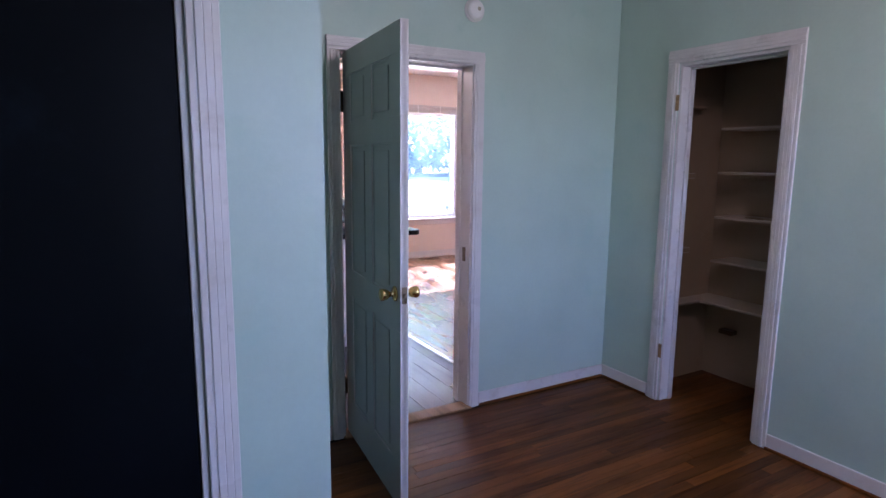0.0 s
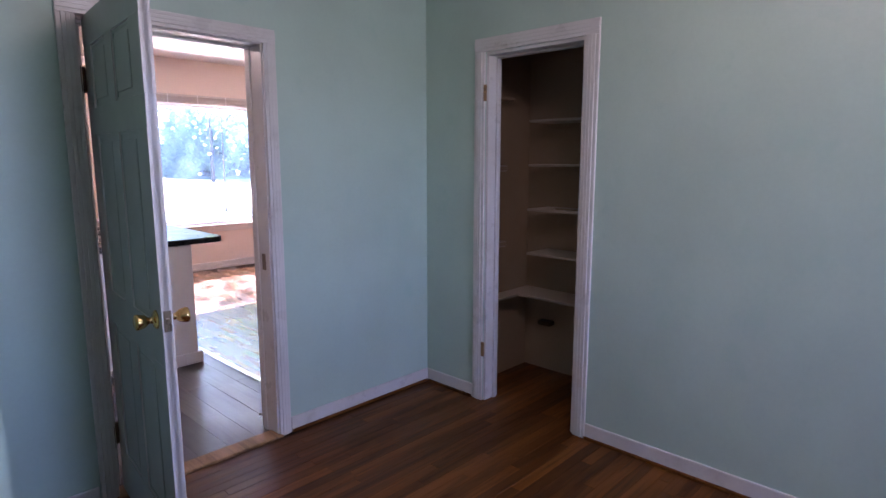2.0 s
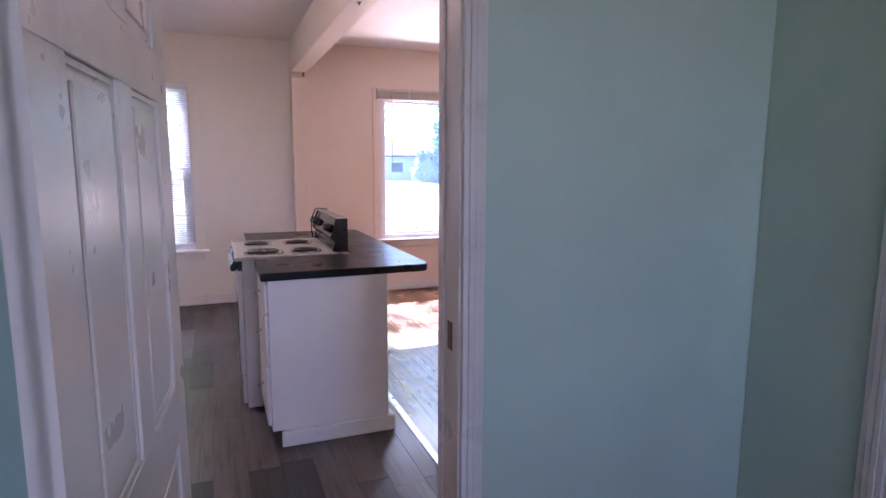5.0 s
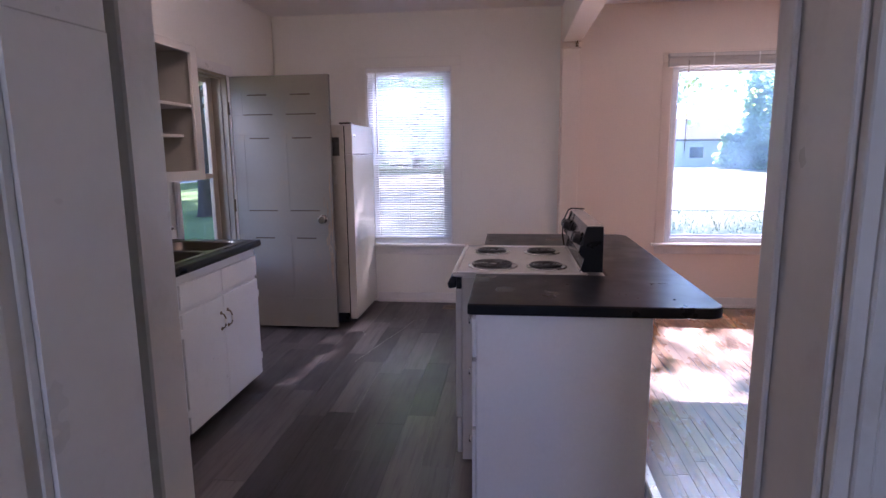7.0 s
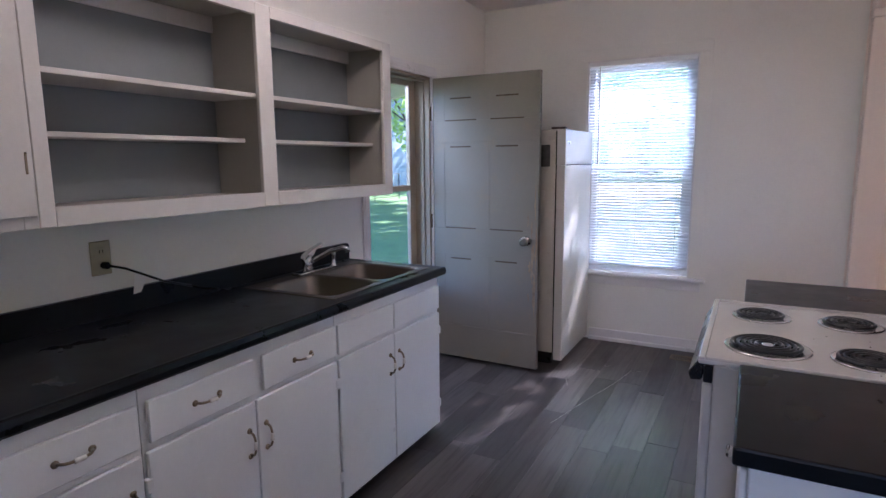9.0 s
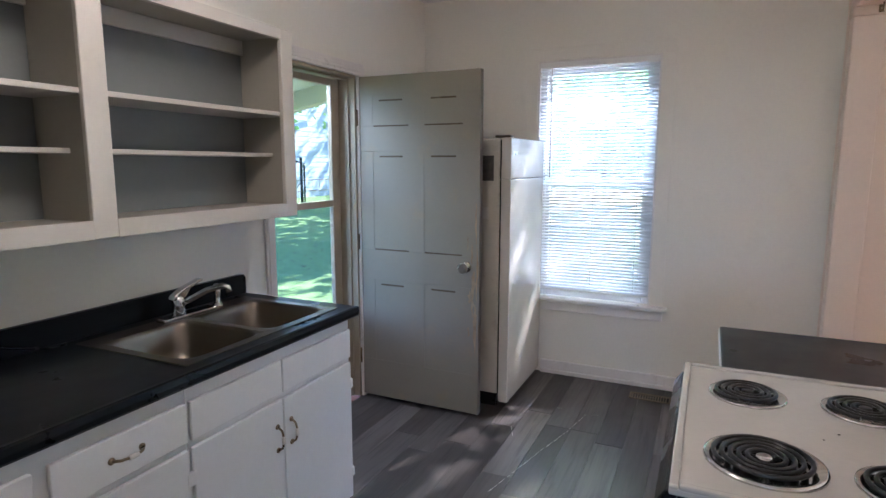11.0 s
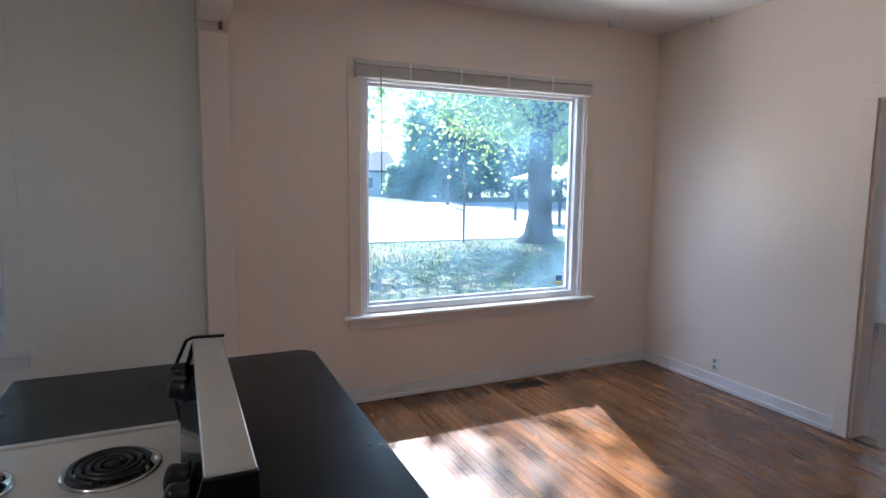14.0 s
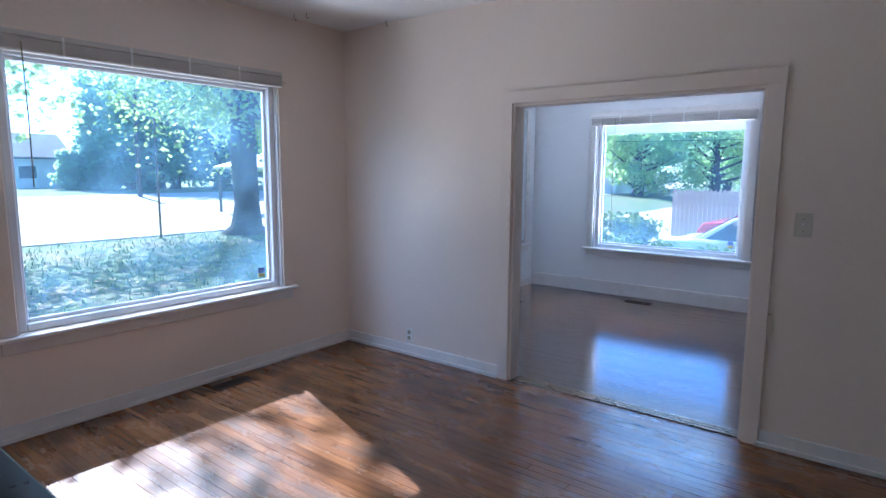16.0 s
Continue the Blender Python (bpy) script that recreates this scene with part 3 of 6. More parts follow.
def casing_piece(bm, axis, fixed, sgn, a0, a1, b0, b1, upright, t=0.018, plain=False):
    """One moulded casing board lying on a wall face; upright boards run along z. Profile: three stepped ridges."""
    w0, w1 = (a0, a1) if upright else (b0, b1)
    n = 1 if plain else 4
    steps = [1.0] if plain else [0.82, 1.0, 0.90, 0.72]
    for i in range(n):
        lo, hi = w0 + (w1 - w0) * i / n, w0 + (w1 - w0) * (i + 1) / n
        d0, d1 = fixed, fixed + sgn * t * steps[i]
        u0, u1, z0, z1 = (lo, hi, b0, b1) if upright else (a0, a1, lo, hi)
        if axis == "y":
            add_box(bm, u0, u1, d0, d1, z0, z1, 0.002)
        else:
            add_box(bm, d0, d1, u0, u1, z0, z1, 0.002)


def door_casing(name, axis, fixed, sgn, u0, u1, top, w, mats, label, jamb=None, jmat=None, reveal=0.0, stops=True, plain=False):
    """Casing round a doorway on one wall face, and the jamb lining through the wall if depth is given."""
    ob = thing(name, ((u0 + u1) / 2, fixed, 0) if axis == "y" else (fixed, (u0 + u1) / 2, 0), label, "door frame")
    ob["kind"] = "structure"
    for nm, a0, a1, b0, b1, up in (("side_casing", u0 - w + reveal, u0 + reveal, 0.0, top - reveal, True), ("side_casing", u1 - reveal, u1 + w - reveal, 0.0, top - reveal, True), ("head_casing", u0 - w + reveal, u1 + w - reveal, top - reveal, top + w - reveal, False)):
        bm = bmesh.new()
        casing_piece(bm, axis, fixed + sgn * 0.0015, sgn, a0, a1, b0, b1, up, plain=plain)
        part(nm, bm, mats, ob)
    if jamb:
        lo, hi = jamb
        for nm, a0, a1, b0, b1 in (("jamb", u0, u0 + 0.018, 0, top - 0.018), ("jamb", u1 - 0.018, u1, 0, top - 0.018), ("head_jamb", u0, u1, top - 0.018, top)):
            bm = box(a0, a1, lo, hi, b0, b1, 0.002) if axis == "y" else box(lo, hi, a0, a1, b0, b1, 0.002)
            part(nm, bm, jmat or mats, ob)
        mid = lo + (hi - lo) * 0.55
        if not stops:
            return ob
        for nm, a0, a1, b0, b1 in (("stop", u0 + 0.018, u0 + 0.03, 0, top - 0.03), ("stop", u1 - 0.03, u1 - 0.018, 0, top - 0.03), ("stop", u0 + 0.018, u1 - 0.018, top - 0.03, top - 0.018)):
            bm = box(a0, a1, mid, mid + 0.03, b0, b1, 0.002) if axis == "y" else box(mid, mid + 0.03, a0, a1, b0, b1, 0.002)
            part(nm, bm, jmat or mats, ob)
    return ob


fr = door_casing("doorway_frame", "y", BD, -1, D0, D1, DH, 0.067, TRIM_L, "moulded white door casing with chipped paint", (BD + 0.001, BK - 0.001), reveal=0.012, stops=False)
part("stop", box(D0 + 0.0185, D0 + 0.054, BD + 0.105, BK + 0.017, 0, DH - 0.031, 0.003), TRIM_L, fr)
part("stop", box(D1 - 0.026, D1 - 0.0185, BD + 0.105, BK - 0.03, 0, DH - 0.031, 0.002), TRIM_L, fr)
part("stop", box(D0 + 0.019, D1 - 0.019, BD + 0.105, BK - 0.03, DH - 0.030, DH - 0.0185, 0.002), TRIM_L, fr)
part("strike_plate", box(D1 - 0.0205, D1 - 0.0175, BD + 0.045, BD + 0.078, 0.90, 0.985, 0.001), AGED, fr, "aged brass strike plate")
for z in (1.785, 0.275):
    part("hinge_leaf", box(D0 + 0.0185, D0 + 0.021, BD + 0.002, BD + 0.035, z - 0.05, z + 0.05, 0.001), HINGE_M, fr, "dark bronze hinge leaf")
fr = door_casing("doorway_kitchen_frame", "y", BK, 1, D0, D1, DH, 0.067, TRIM, "moulded white door casing on the kitchen face", reveal=0.012)
fr = door_casing("closet_frame", "x", CX, -1, 1.803, 2.44, 2.065, 0.075, TRIM_L, "moulded white closet door casing with bare hinge mortises", (CX + 0.001, CX + 0.119))
for z in (1.840, 0.330):
    part("hinge_mortise", box(CX - 0.0205, CX - 0.016, 2.419, 2.444, z - 0.045, z + 0.045, 0.006), RAWWOOD, fr, "bare wood mortise where a hinge was")
fr = door_casing("dark_door_frame", "y", 1.56, -1, 0.05, 0.846, 2.03, 0.073, TRIM_L, "moulded white casing round a dark door", (1.561, 1.679))
fr = door_casing("wide_opening_frame", "x", DX, -1, O0, O1, OH, 0.085, CREAM, "plain painted casing round the wide opening", (DX + 0.001, DX + 0.119), stops=False, plain=True)
fr = door_casing("wide_opening_front_frame", "x", DX + 0.12, 1, O0, O1, OH, 0.085, TRIM, "plain white casing of the wide opening", plain=True)
fr = door_casing("back_door_frame", "x", LX, 1, E0, E1, EH, 0.07, TRIM, "grimy white back door casing", (LX - 0.159, LX - 0.001), JAMB)


# ---- doors ----
def panel_door(name, hinge, ang, w, h, t, mats, label, rows, category="door", z0=0.012, deep=0.5, st=0.105):
    """A six-panel door leaf. Local: u from the hinge along the leaf, v through it. mats: face at v<0, face at v>0, edges."""
    ob = thing(name, (hinge[0], hinge[1], 0), label, category)
    rot = Matrix.Translation((hinge[0], hinge[1], 0)) @ Matrix.Rotation(ang, 4, "Z")
    bm = bmesh.new()
    mid = 0.10
    pw = (w - 2 * st - mid) / 2
    cols = ((st, st + pw), (st + pw + mid, w - st))
    core = t * deep
    add_box(bm, 0, w, -core / 2, core / 2, z0, h)
    edges = [z0] + [v for r in rows for v in r] + [h]
    for i in range(0, len(edges), 2):
        add_box(bm, 0, w, -t / 2, t / 2, edges[i], edges[i + 1], 0.0015)
    for a0, a1 in rows:
        for u0, u1 in ((0, st), (st + pw, st + pw + mid), (w - st, w)):
            add_box(bm, u0, u1, -t / 2, t / 2, a0, a1)
        for u0, u1 in cols:
            for s in (-1, 1) if deep < 0.9 else ():
                # moulding slopes and the raised field
                add_box(bm, u0 + 0.028, u1 - 0.028, s * core / 2, s * (t / 2 - 0.003), a0 + 0.028, a1 - 0.028, 0.006)
                for q0, q1, r0, r1 in ((u0, u0 + 0.012, a0, a1), (u1 - 0.012, u1, a0, a1), (u0, u1, a0, a0 + 0.012), (u0, u1, a1 - 0.012, a1)):
                    add_box(bm, q0, q1, s * core / 2, s * (t / 2 - 0.005), r0, r1, 0.003)
    bmesh.ops.recalc_face_normals(bm, faces=bm.faces[:])
    for f in bm.faces:
        c = f.calc_center_median()
        if abs(f.normal.x) > 0.9 and (c.x < 0.003 or c.x > w - 0.003) or c.z > h - 0.002:
            f.material_index = 2
        else:
            f.material_index = 0 if c.y < 0 else 1
    bmesh.ops.transform(bm, matrix=rot, verts=bm.verts)
    part("leaf", bm, mats, ob)
    return ob, rot


def door_knob(ob, rot, u, z, t, mat, label, both=True, r=0.026):
    for s in ((-1, 1) if both else (-1,)):
        bm = bmesh.new()
        add_lathe(bm, (u, s * t / 2, z), (0, s, 0), [(0, 0.032), (0.004, 0.032), (0.009, 0.026), (0.011, 0.012), (0.024, 0.011), (0.03, r * 0.62), (0.036, r * 0.8), (0.055, r), (0.064, r * 0.97), (0.067, r * 0.7), (0.066, 0.006)])
        bmesh.ops.transform(bm, matrix=rot, verts=bm.verts)
        part("knob", bm, mat, ob, label)


ROWS2 = [(0.265, 0.795), (0.985, 1.595), (1.745, 1.93)]
ROWS = [(0.215, 0.80), (0.935, 1.565), (1.670, 1.905)]
leaf, R = panel_door("bedroom_door", (1.755, BD + 0.045), radians(-95.0), 0.815, 2.025, 0.035, [TEAL_DOOR, TRIM_L, TRIM_L], "open six-panel door, teal one side and white the other", ROWS, st=0.122)
door_knob(leaf, R, 0.755, 0.952, 0.035, BRASS, "polished brass knob")
bm = box(0.8145, 0.817, -0.012, 0.012, 0.920, 0.990, 0.001)
add_box(bm, 0.8155, 0.825, -0.007, 0.007, 0.945, 0.965, 0.003)
bmesh.ops.transform(bm, matrix=R, verts=bm.verts)
part("latch_plate", bm, AGED, leaf, "brass latch plate")
for z in (1.785, 0.275):
    bm = cyl((-0.004, -0.022, z - 0.05), (-0.004, -0.022, z + 0.05), 0.007, n=10)
    add_box(bm, -0.003, 0.0, -0.02, 0.015, z - 0.05, z + 0.05, 0.001)
    bmesh.ops.transform(bm, matrix=R, verts=bm.verts)
    part("hinge", bm, HINGE_M, leaf, "dark bronze butt hinge")

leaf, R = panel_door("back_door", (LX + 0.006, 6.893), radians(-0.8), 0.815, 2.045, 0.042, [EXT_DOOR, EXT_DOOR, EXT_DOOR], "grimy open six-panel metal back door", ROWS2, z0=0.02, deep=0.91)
door_knob(leaf, R, 0.735, 0.922, 0.042, metal("dull_nickel", (0.34, 0.30, 0.25), 0.3), "dull metal round knob", r=0.031)
GRIME = paint("brown_grime", (0.085, 0.055, 0.03), 0.8, 0.4, 14.0, 0.0, dirt=0.35, dirt_color=(0.50, 0.46, 0.40))
for u0, u1 in ((0.105, 0.3575), (0.4575, 0.71)):
    for a0, a1 in ROWS2:
        strips = [(u0 + 0.045, u1 - 0.045, a1 - 0.036, a1 - 0.026, 0.0205)]
        if a0 > 0.9:
            strips.append((u0 + 0.004, u1 - 0.004, a0 - 0.002, a0 + 0.007, 0.0213))
        for s0, s1, g0, g1, d in strips:
            bm = box(s0, s1, -d, -0.012, g0, g1, 0.001)
            bmesh.ops.transform(bm, matrix=R, verts=bm.verts)
            part("grime_line", bm, GRIME, leaf, "brown grime along a panel ledge")
for z in (1.80, 1.03, 0.28):
    bm = cyl((-0.004, -0.026, z - 0.05), (-0.004, -0.026, z + 0.05), 0.008, n=10)
    bmesh.ops.transform(bm, matrix=R, verts=bm.verts)
    part("hinge", bm, HINGE_M, leaf, "dark hinge")
RUST = paint("rust_stain", (0.30, 0.21, 0.13), 0.6, 0.3, 12.0, 0.0, dirt=0.8, dirt_color=(0.44, 0.38, 0.30))
rnd_s = random.Random(77)
for uc, z0, z1, wd in ((0.775, 0.62, 0.86, 0.010), (0.752, 0.50, 0.56, 0.008), (0.792, 0.40, 0.70, 0.012), (0.803, 0.72, 1.05, 0.006), (0.760, 0.70, 0.78, 0.012), (0.783, 0.78, 0.90, 0.014), (0.770, 0.94, 1.06, 0.007), (0.796, 1.06, 1.30, 0.005), (0.745, 1.02, 1.10, 0.004), (0.790, 0.55, 0.66, 0.015)):
    zz = [z0 + (z1 - z0) * i / 9 for i in range(10)]
    ww = [wd * math.sin(math.pi * (i + 0.4) / 9.8) * rnd_s.uniform(0.4, 1.0) + 0.0008 for i in range(10)]
    drift = [0.004 * rnd_s.uniform(-1, 1) for i in range(10)]
    outline = [(uc + d - w_, z) for z, w_, d in zip(zz, ww, drift)] + [(uc + d + w_, z) for z, w_, d in reversed(list(zip(zz, ww, drift)))]
    bm = prism(outline, "y", -0.0218, -0.0212)
    bmesh.ops.transform(bm, matrix=R, verts=bm.verts)
    part("rust_stain", bm, RUST, leaf, "brown rust stain below the knob")

leaf = thing("dark_door", (0.45, 1.585, 0), "closed door painted navy black", "door")
bm = box(0.071, 0.826, 1.572, 1.607, 0.012, 2.008, 0.002)
part("leaf", bm, NAVY, leaf)
part("hinge", cyl((0.836, 1.568, 1.76), (0.836, 1.568, 1.86), 0.007, n=10), AGED, leaf, "aged brass hinge")
part("hinge", cyl((0.836, 1.568, 0.22), (0.836, 1.568, 0.32), 0.007, n=10), AGED, leaf, "aged brass hinge")

# storm door standing in the outer face of the back doorway
leaf = thing("storm_door", (LX - 0.13, (E0 + E1) / 2, 0), "weathered wooden storm door with two glass panes", "door")
sx0, sx1 = LX - 0.150, LX - 0.118
for nm, y0, y1, z0, z1 in (("stile", E0 + 0.02, E0 + 0.075, 0.03, 2.03), ("stile", E1 - 0.10, E1 - 0.02, 0.03, 2.03), ("top_rail", E0 + 0.077, E1 - 0.102, 1.99, 2.03), ("middle_rail", E0 + 0.077, E1 - 0.102, 1.255, 1.295), ("lower_rail", E0 + 0.077, E1 - 0.102, 0.50, 0.57), ("kick_panel", E0 + 0.077, E1 - 0.102, 0.03, 0.498)):
    part(nm, box(sx0, sx1, y0, y1, z0, z1, 0.004), STORM, leaf)
for z0, z1 in ((1.295, 1.99), (0.57, 1.255)):
    p = part("pane", box(LX - 0.136, LX - 0.132, E0 + 0.075, E1 - 0.10, z0, z1), GLASS, leaf, "clear glass pane")
    p.visible_shadow = False
part("latch", box(sx1, sx1 + 0.055, E1 - 0.10, E1 - 0.075, 0.53, 0.55, 0.004), BLACK, leaf, "black storm door latch")


# ---- windows ----
class Face:
    """Places on a wall face: u along the wall, d into the room, z up."""

    def __init__(self, axis, fixed):
        self.axis, self.fixed = axis, fixed

    def box(self, u0, u1, d0, d1, z0, z1, bev=0.0, bm=None):
        bm = bm or bmesh.new()
        if self.axis == "y":
            return add_box(bm, u0, u1, self.fixed - d0, self.fixed - d1, z0, z1, bev)
        return add_box(bm, self.fixed - d0, self.fixed - d1, u0, u1, z0, z1, bev)

    def at(self, u, d, z):
        return (u, self.fixed - d, z) if self.axis == "y" else (self.fixed - d, u, z)


def window(name, face, w, label, cas=0.085, sashes=1, pane_cas=TRIM, proud=0.020, glass=GLASS):
    u0, u1, z0, z1 = w
    ob = thing(name, face.at((u0 + u1) / 2, 0, z0), label, "window")
    ob["kind"] = "structure"
    for nm, a in (("casing", (u0 - cas, u0 - 0.001, 0.0015, proud, z0, z1)), ("casing", (u1 + 0.001, u1 + cas, 0.0015, proud, z0, z1)), ("head_casing", (u0 - cas, u1 + cas, 0.0015, proud + 0.002, z1 + 0.001, z1 + cas))):
        part(nm, face.box(*a, bev=0.003), pane_cas, ob)
    part("window_sill", face.box(u0 - cas - 0.03, u1 + cas + 0.03, -0.07, 0.055, z0 - 0.028, z0 - 0.001, bev=0.006), TRIM, ob)
    part("apron", face.box(u0 - cas, u1 + cas, 0.0015, 0.016, z0 - 0.10, z0 - 0.030, bev=0.003), TRIM, ob)
    # lining and frame
    for a in ((u0, u0 + 0.012, -0.13, -0.002, z0, z1), (u1 - 0.012, u1, -0.13, -0.002, z0, z1), (u0 + 0.012, u1 - 0.012, -0.13, -0.002, z1 - 0.012, z1)):
        part("lining", face.box(*a), TRIM, ob)
    f = 0.045
    a0, a1, b0, b1 = u0 + 0.013, u1 - 0.013, z0 + 0.001, z1 - 0.013
    for q in ((a0, a0 + f, b0, b1), (a1 - f, a1, b0, b1), (a0 + f, a1 - f, b0, b0 + f), (a0 + f, a1 - f, b1 - f, b1)):
        part("window_frame", face.box(q[0], q[1], -0.105, -0.035, q[2], q[3], bev=0.004), VINYL_W, ob)
    a0, a1, b0, b1 = a0 + f, a1 - f, b0 + f, b1 - f
    if sashes == 1:
        spans = [(b0, b1, -0.09)]
    else:
        m = (b0 + b1) / 2
        spans = [(b0, m + 0.02, -0.062), (m - 0.02, b1, -0.092)]
    for s0, s1, d in spans:
        g = 0.03 if sashes == 2 else 0.022
        for q in ((a0, a0 + g, s0, s1), (a1 - g, a1, s0, s1), (a0 + g, a1 - g, s0, s0 + g), (a0 + g, a1 - g, s1 - g, s1)):
            part("sash", face.box(q[0], q[1], d - 0.014, d + 0.014, q[2], q[3], bev=0.003), VINYL_W, ob)
        p = part("pane", face.box(a0 + g - 0.004, a1 - g + 0.004, d - 0.003, d + 0.001, s0 + g - 0.004, s1 - g + 0.004), glass, ob, "clear glass pane")
        p.visible_shadow = False
    return ob


GARDEN, STREET = Face("y", NY), Face("x", FX)
kw = window("window_1", GARDEN, KW, "double-hung white kitchen window with flush casing", sashes=2, pane_cas=CREAM_K, proud=0.006, glass=GLASS_HAZE)
for u in (1.12, 1.38):
    part("sash_lock", GARDEN.box(u - 0.025, u + 0.025, -0.05, -0.032, 1.412, 1.425, bev=0.003), VINYL_W, kw)
pw = window("window_2", GARDEN, PW, "large fixed picture window with painted casing", pane_cas=CREAM, proud=0.012, glass=GLASS_HAZE)
fw = window("window_3", STREET, FW, "street-facing picture window with white casing", glass=GLASS_F)
sw = window("window_4", GARDEN, SW, "double-hung front room window", sashes=2)
for ob, face, u in ((pw, GARDEN, PW[1] - 0.14), (fw, STREET, FW[0] + 0.14)):
    z = PW[2] + 0.085
    part("sticker", face.box(u - 0.03, u + 0.03, -0.0872, -0.0868, z + 0.035, z + 0.075, bev=0.0), STICKER_B, ob, "small blue sticker on the glass")
    part("sticker", face.box(u - 0.03, u + 0.03, -0.0872, -0.0868, z, z + 0.03, bev=0.0), STICKER_Y, ob, "small yellow sticker on the glass")


def raised_blind(name, face, u0, u1, ztop, label):
    ob = thing(name, face.at((u0 + u1) / 2, 0.03, ztop - 0.12), label, "window blind")
    part("headrail", face.box(u0, u1, 0.024, 0.068, ztop - 0.032, ztop, bev=0.004), BLIND_T, ob)
    n = 11
    for i in range(n):
        z = ztop - 0.036 - i * 0.0052
        part("slat", face.box(u0 + 0.004, u1 - 0.004, 0.026 + 0.002 * (i % 2), 0.064 + 0.0015 * (i % 3), z - 0.0045, z, bev=0.001), BLIND_T, ob)
    z = ztop - 0.036 - n * 0.0052
    part("bottom_rail", face.box(u0 + 0.003, u1 - 0.003, 0.024, 0.067, z - 0.018, z - 0.001, bev=0.004), BLIND_T, ob)
    for k in range(1, 5):
        u = u0 + (u1 - u0) * k / 5
        part("ladder_tape", face.box(u - 0.006, u + 0.006, 0.0685, 0.070, z - 0.016, ztop - 0.004), BLIND, ob)
    return ob


def wand(ob, face, u, z1, z0, d=0.075):
    part("wand", tube([face.at(u, d, z1), face.at(u + 0.004, d + 0.004, (z1 + z0) / 2), face.at(u + 0.002, d + 0.002, z0)], 0.0035, 8), JAMB, ob, "thin hanging tilt wand")


b = raised_blind("raised_blind", GARDEN, PW[0] - 0.05, PW[1] + 0.005, 2.262, "grey mini blind pulled fully up over the picture window")
wand(b, GARDEN, PW[0] + 0.115, 2.20, 1.43)
b = raised_blind("raised_blind", STREET, FW[0] - 0.05, FW[1] + 0.05, 2.19, "grey mini blind pulled fully up over the street window")
wand(b, STREET, FW[1] - 0.10, 2.16, 0.70)
wand(b, STREET, FW[1] - 0.26, 2.16, 0.70)

# lowered blinds with separate slats
m_blind, nt_b, bs = nodes_of("translucent_slat")
bs.inputs["Base Color"].default_value, bs.inputs["Roughness"].default_value = (0.86, 0.87, 0.88, 1), 0.35
tl, mx = nt_b.nodes.new("ShaderNodeBsdfTranslucent"), nt_b.nodes.new("ShaderNodeMixShader")
tl.inputs[0].default_value, mx.inputs[0].default_value = (0.85, 0.88, 0.92, 1), 0.4
nt_b.links.new(bs.outputs[0], mx.inputs[1])
nt_b.links.new(tl.outputs[0], mx.inputs[2])
nt_b.links.new(mx.outputs[0], nt_b.nodes["Material Output"].inputs[0])


def lowered_blind(w, tilt, label):
    b0, b1, z0, z1 = w[0] + 0.014, w[1] - 0.014, w[2] + 0.047, w[3] - 0.013
    um = (b0 + b1) / 2
    kb = thing("lowered_blind", (um, NY, z0), label, "window blind")
    part("headrail", GARDEN.box(b0, b1, -0.026, 0.012, z1 - 0.035, z1, bev=0.003), BLIND, kb)
    part("bottom_rail", GARDEN.box(b0, b1, -0.022, 0.004, z0, z0 + 0.014, bev=0.003), BLIND, kb)
    t = bmesh.new()
    prof = [(-0.0125, -0.0016), (-0.006, 0.0006), (0.0, 0.0014), (0.006, 0.0006), (0.0125, -0.0016)]
    lo = [t.verts.new((b0, y, z)) for y, z in prof]
    hi = [t.verts.new((b1, y, z)) for y, z in prof]
    lo2 = [t.verts.new((b0, y, z - 0.0008)) for y, z in prof]
    hi2 = [t.verts.new((b1, y, z - 0.0008)) for y, z in prof]
    for i in range(4):
        t.faces.new((lo[i], lo[i + 1], hi[i + 1], hi[i]))
        t.faces.new((lo2[i + 1], lo2[i], hi2[i], hi2[i + 1]))
    t.faces.new((lo[0], hi[0], hi2[0], lo2[0]))
    t.faces.new((lo[4], lo2[4], hi2[4], hi[4]))
    bmesh.ops.rotate(t, cent=(0, 0, 0), matrix=Matrix.Rotation(radians(tilt), 3, "X"), verts=t.verts)
    slat_me = mesh_of("slat", t, m_blind, (um, 0, 0))
    n = int((z1 - z0 - 0.05) / 0.0222)
    for i in range(n):
        o = new("slat", slat_me)
        o.parent = kb
        o.location = (0, 0.008, 0.025 + i * (z1 - z0 - 0.055) / n)
    for u in (b0 + 0.10, um, b1 - 0.10):
        part("ladder_cord", GARDEN.box(u - 0.0012, u + 0.0012, 0.004, 0.006, z0 + 0.008, z1 - 0.03), BLIND, kb)
    wand(kb, GARDEN, b0 + 0.085, z1 - 0.04, z0 + 0.81, 0.016)


lowered_blind(KW, 34, "white mini blind lowered with its slats half open")
# this blind is added shut to keep sun off the front room floor
lowered_blind(SW, 68, "white mini blind, added shut to block the sun")

# ---- kitchen: base run ----
CF = 0.595            # cabinet face


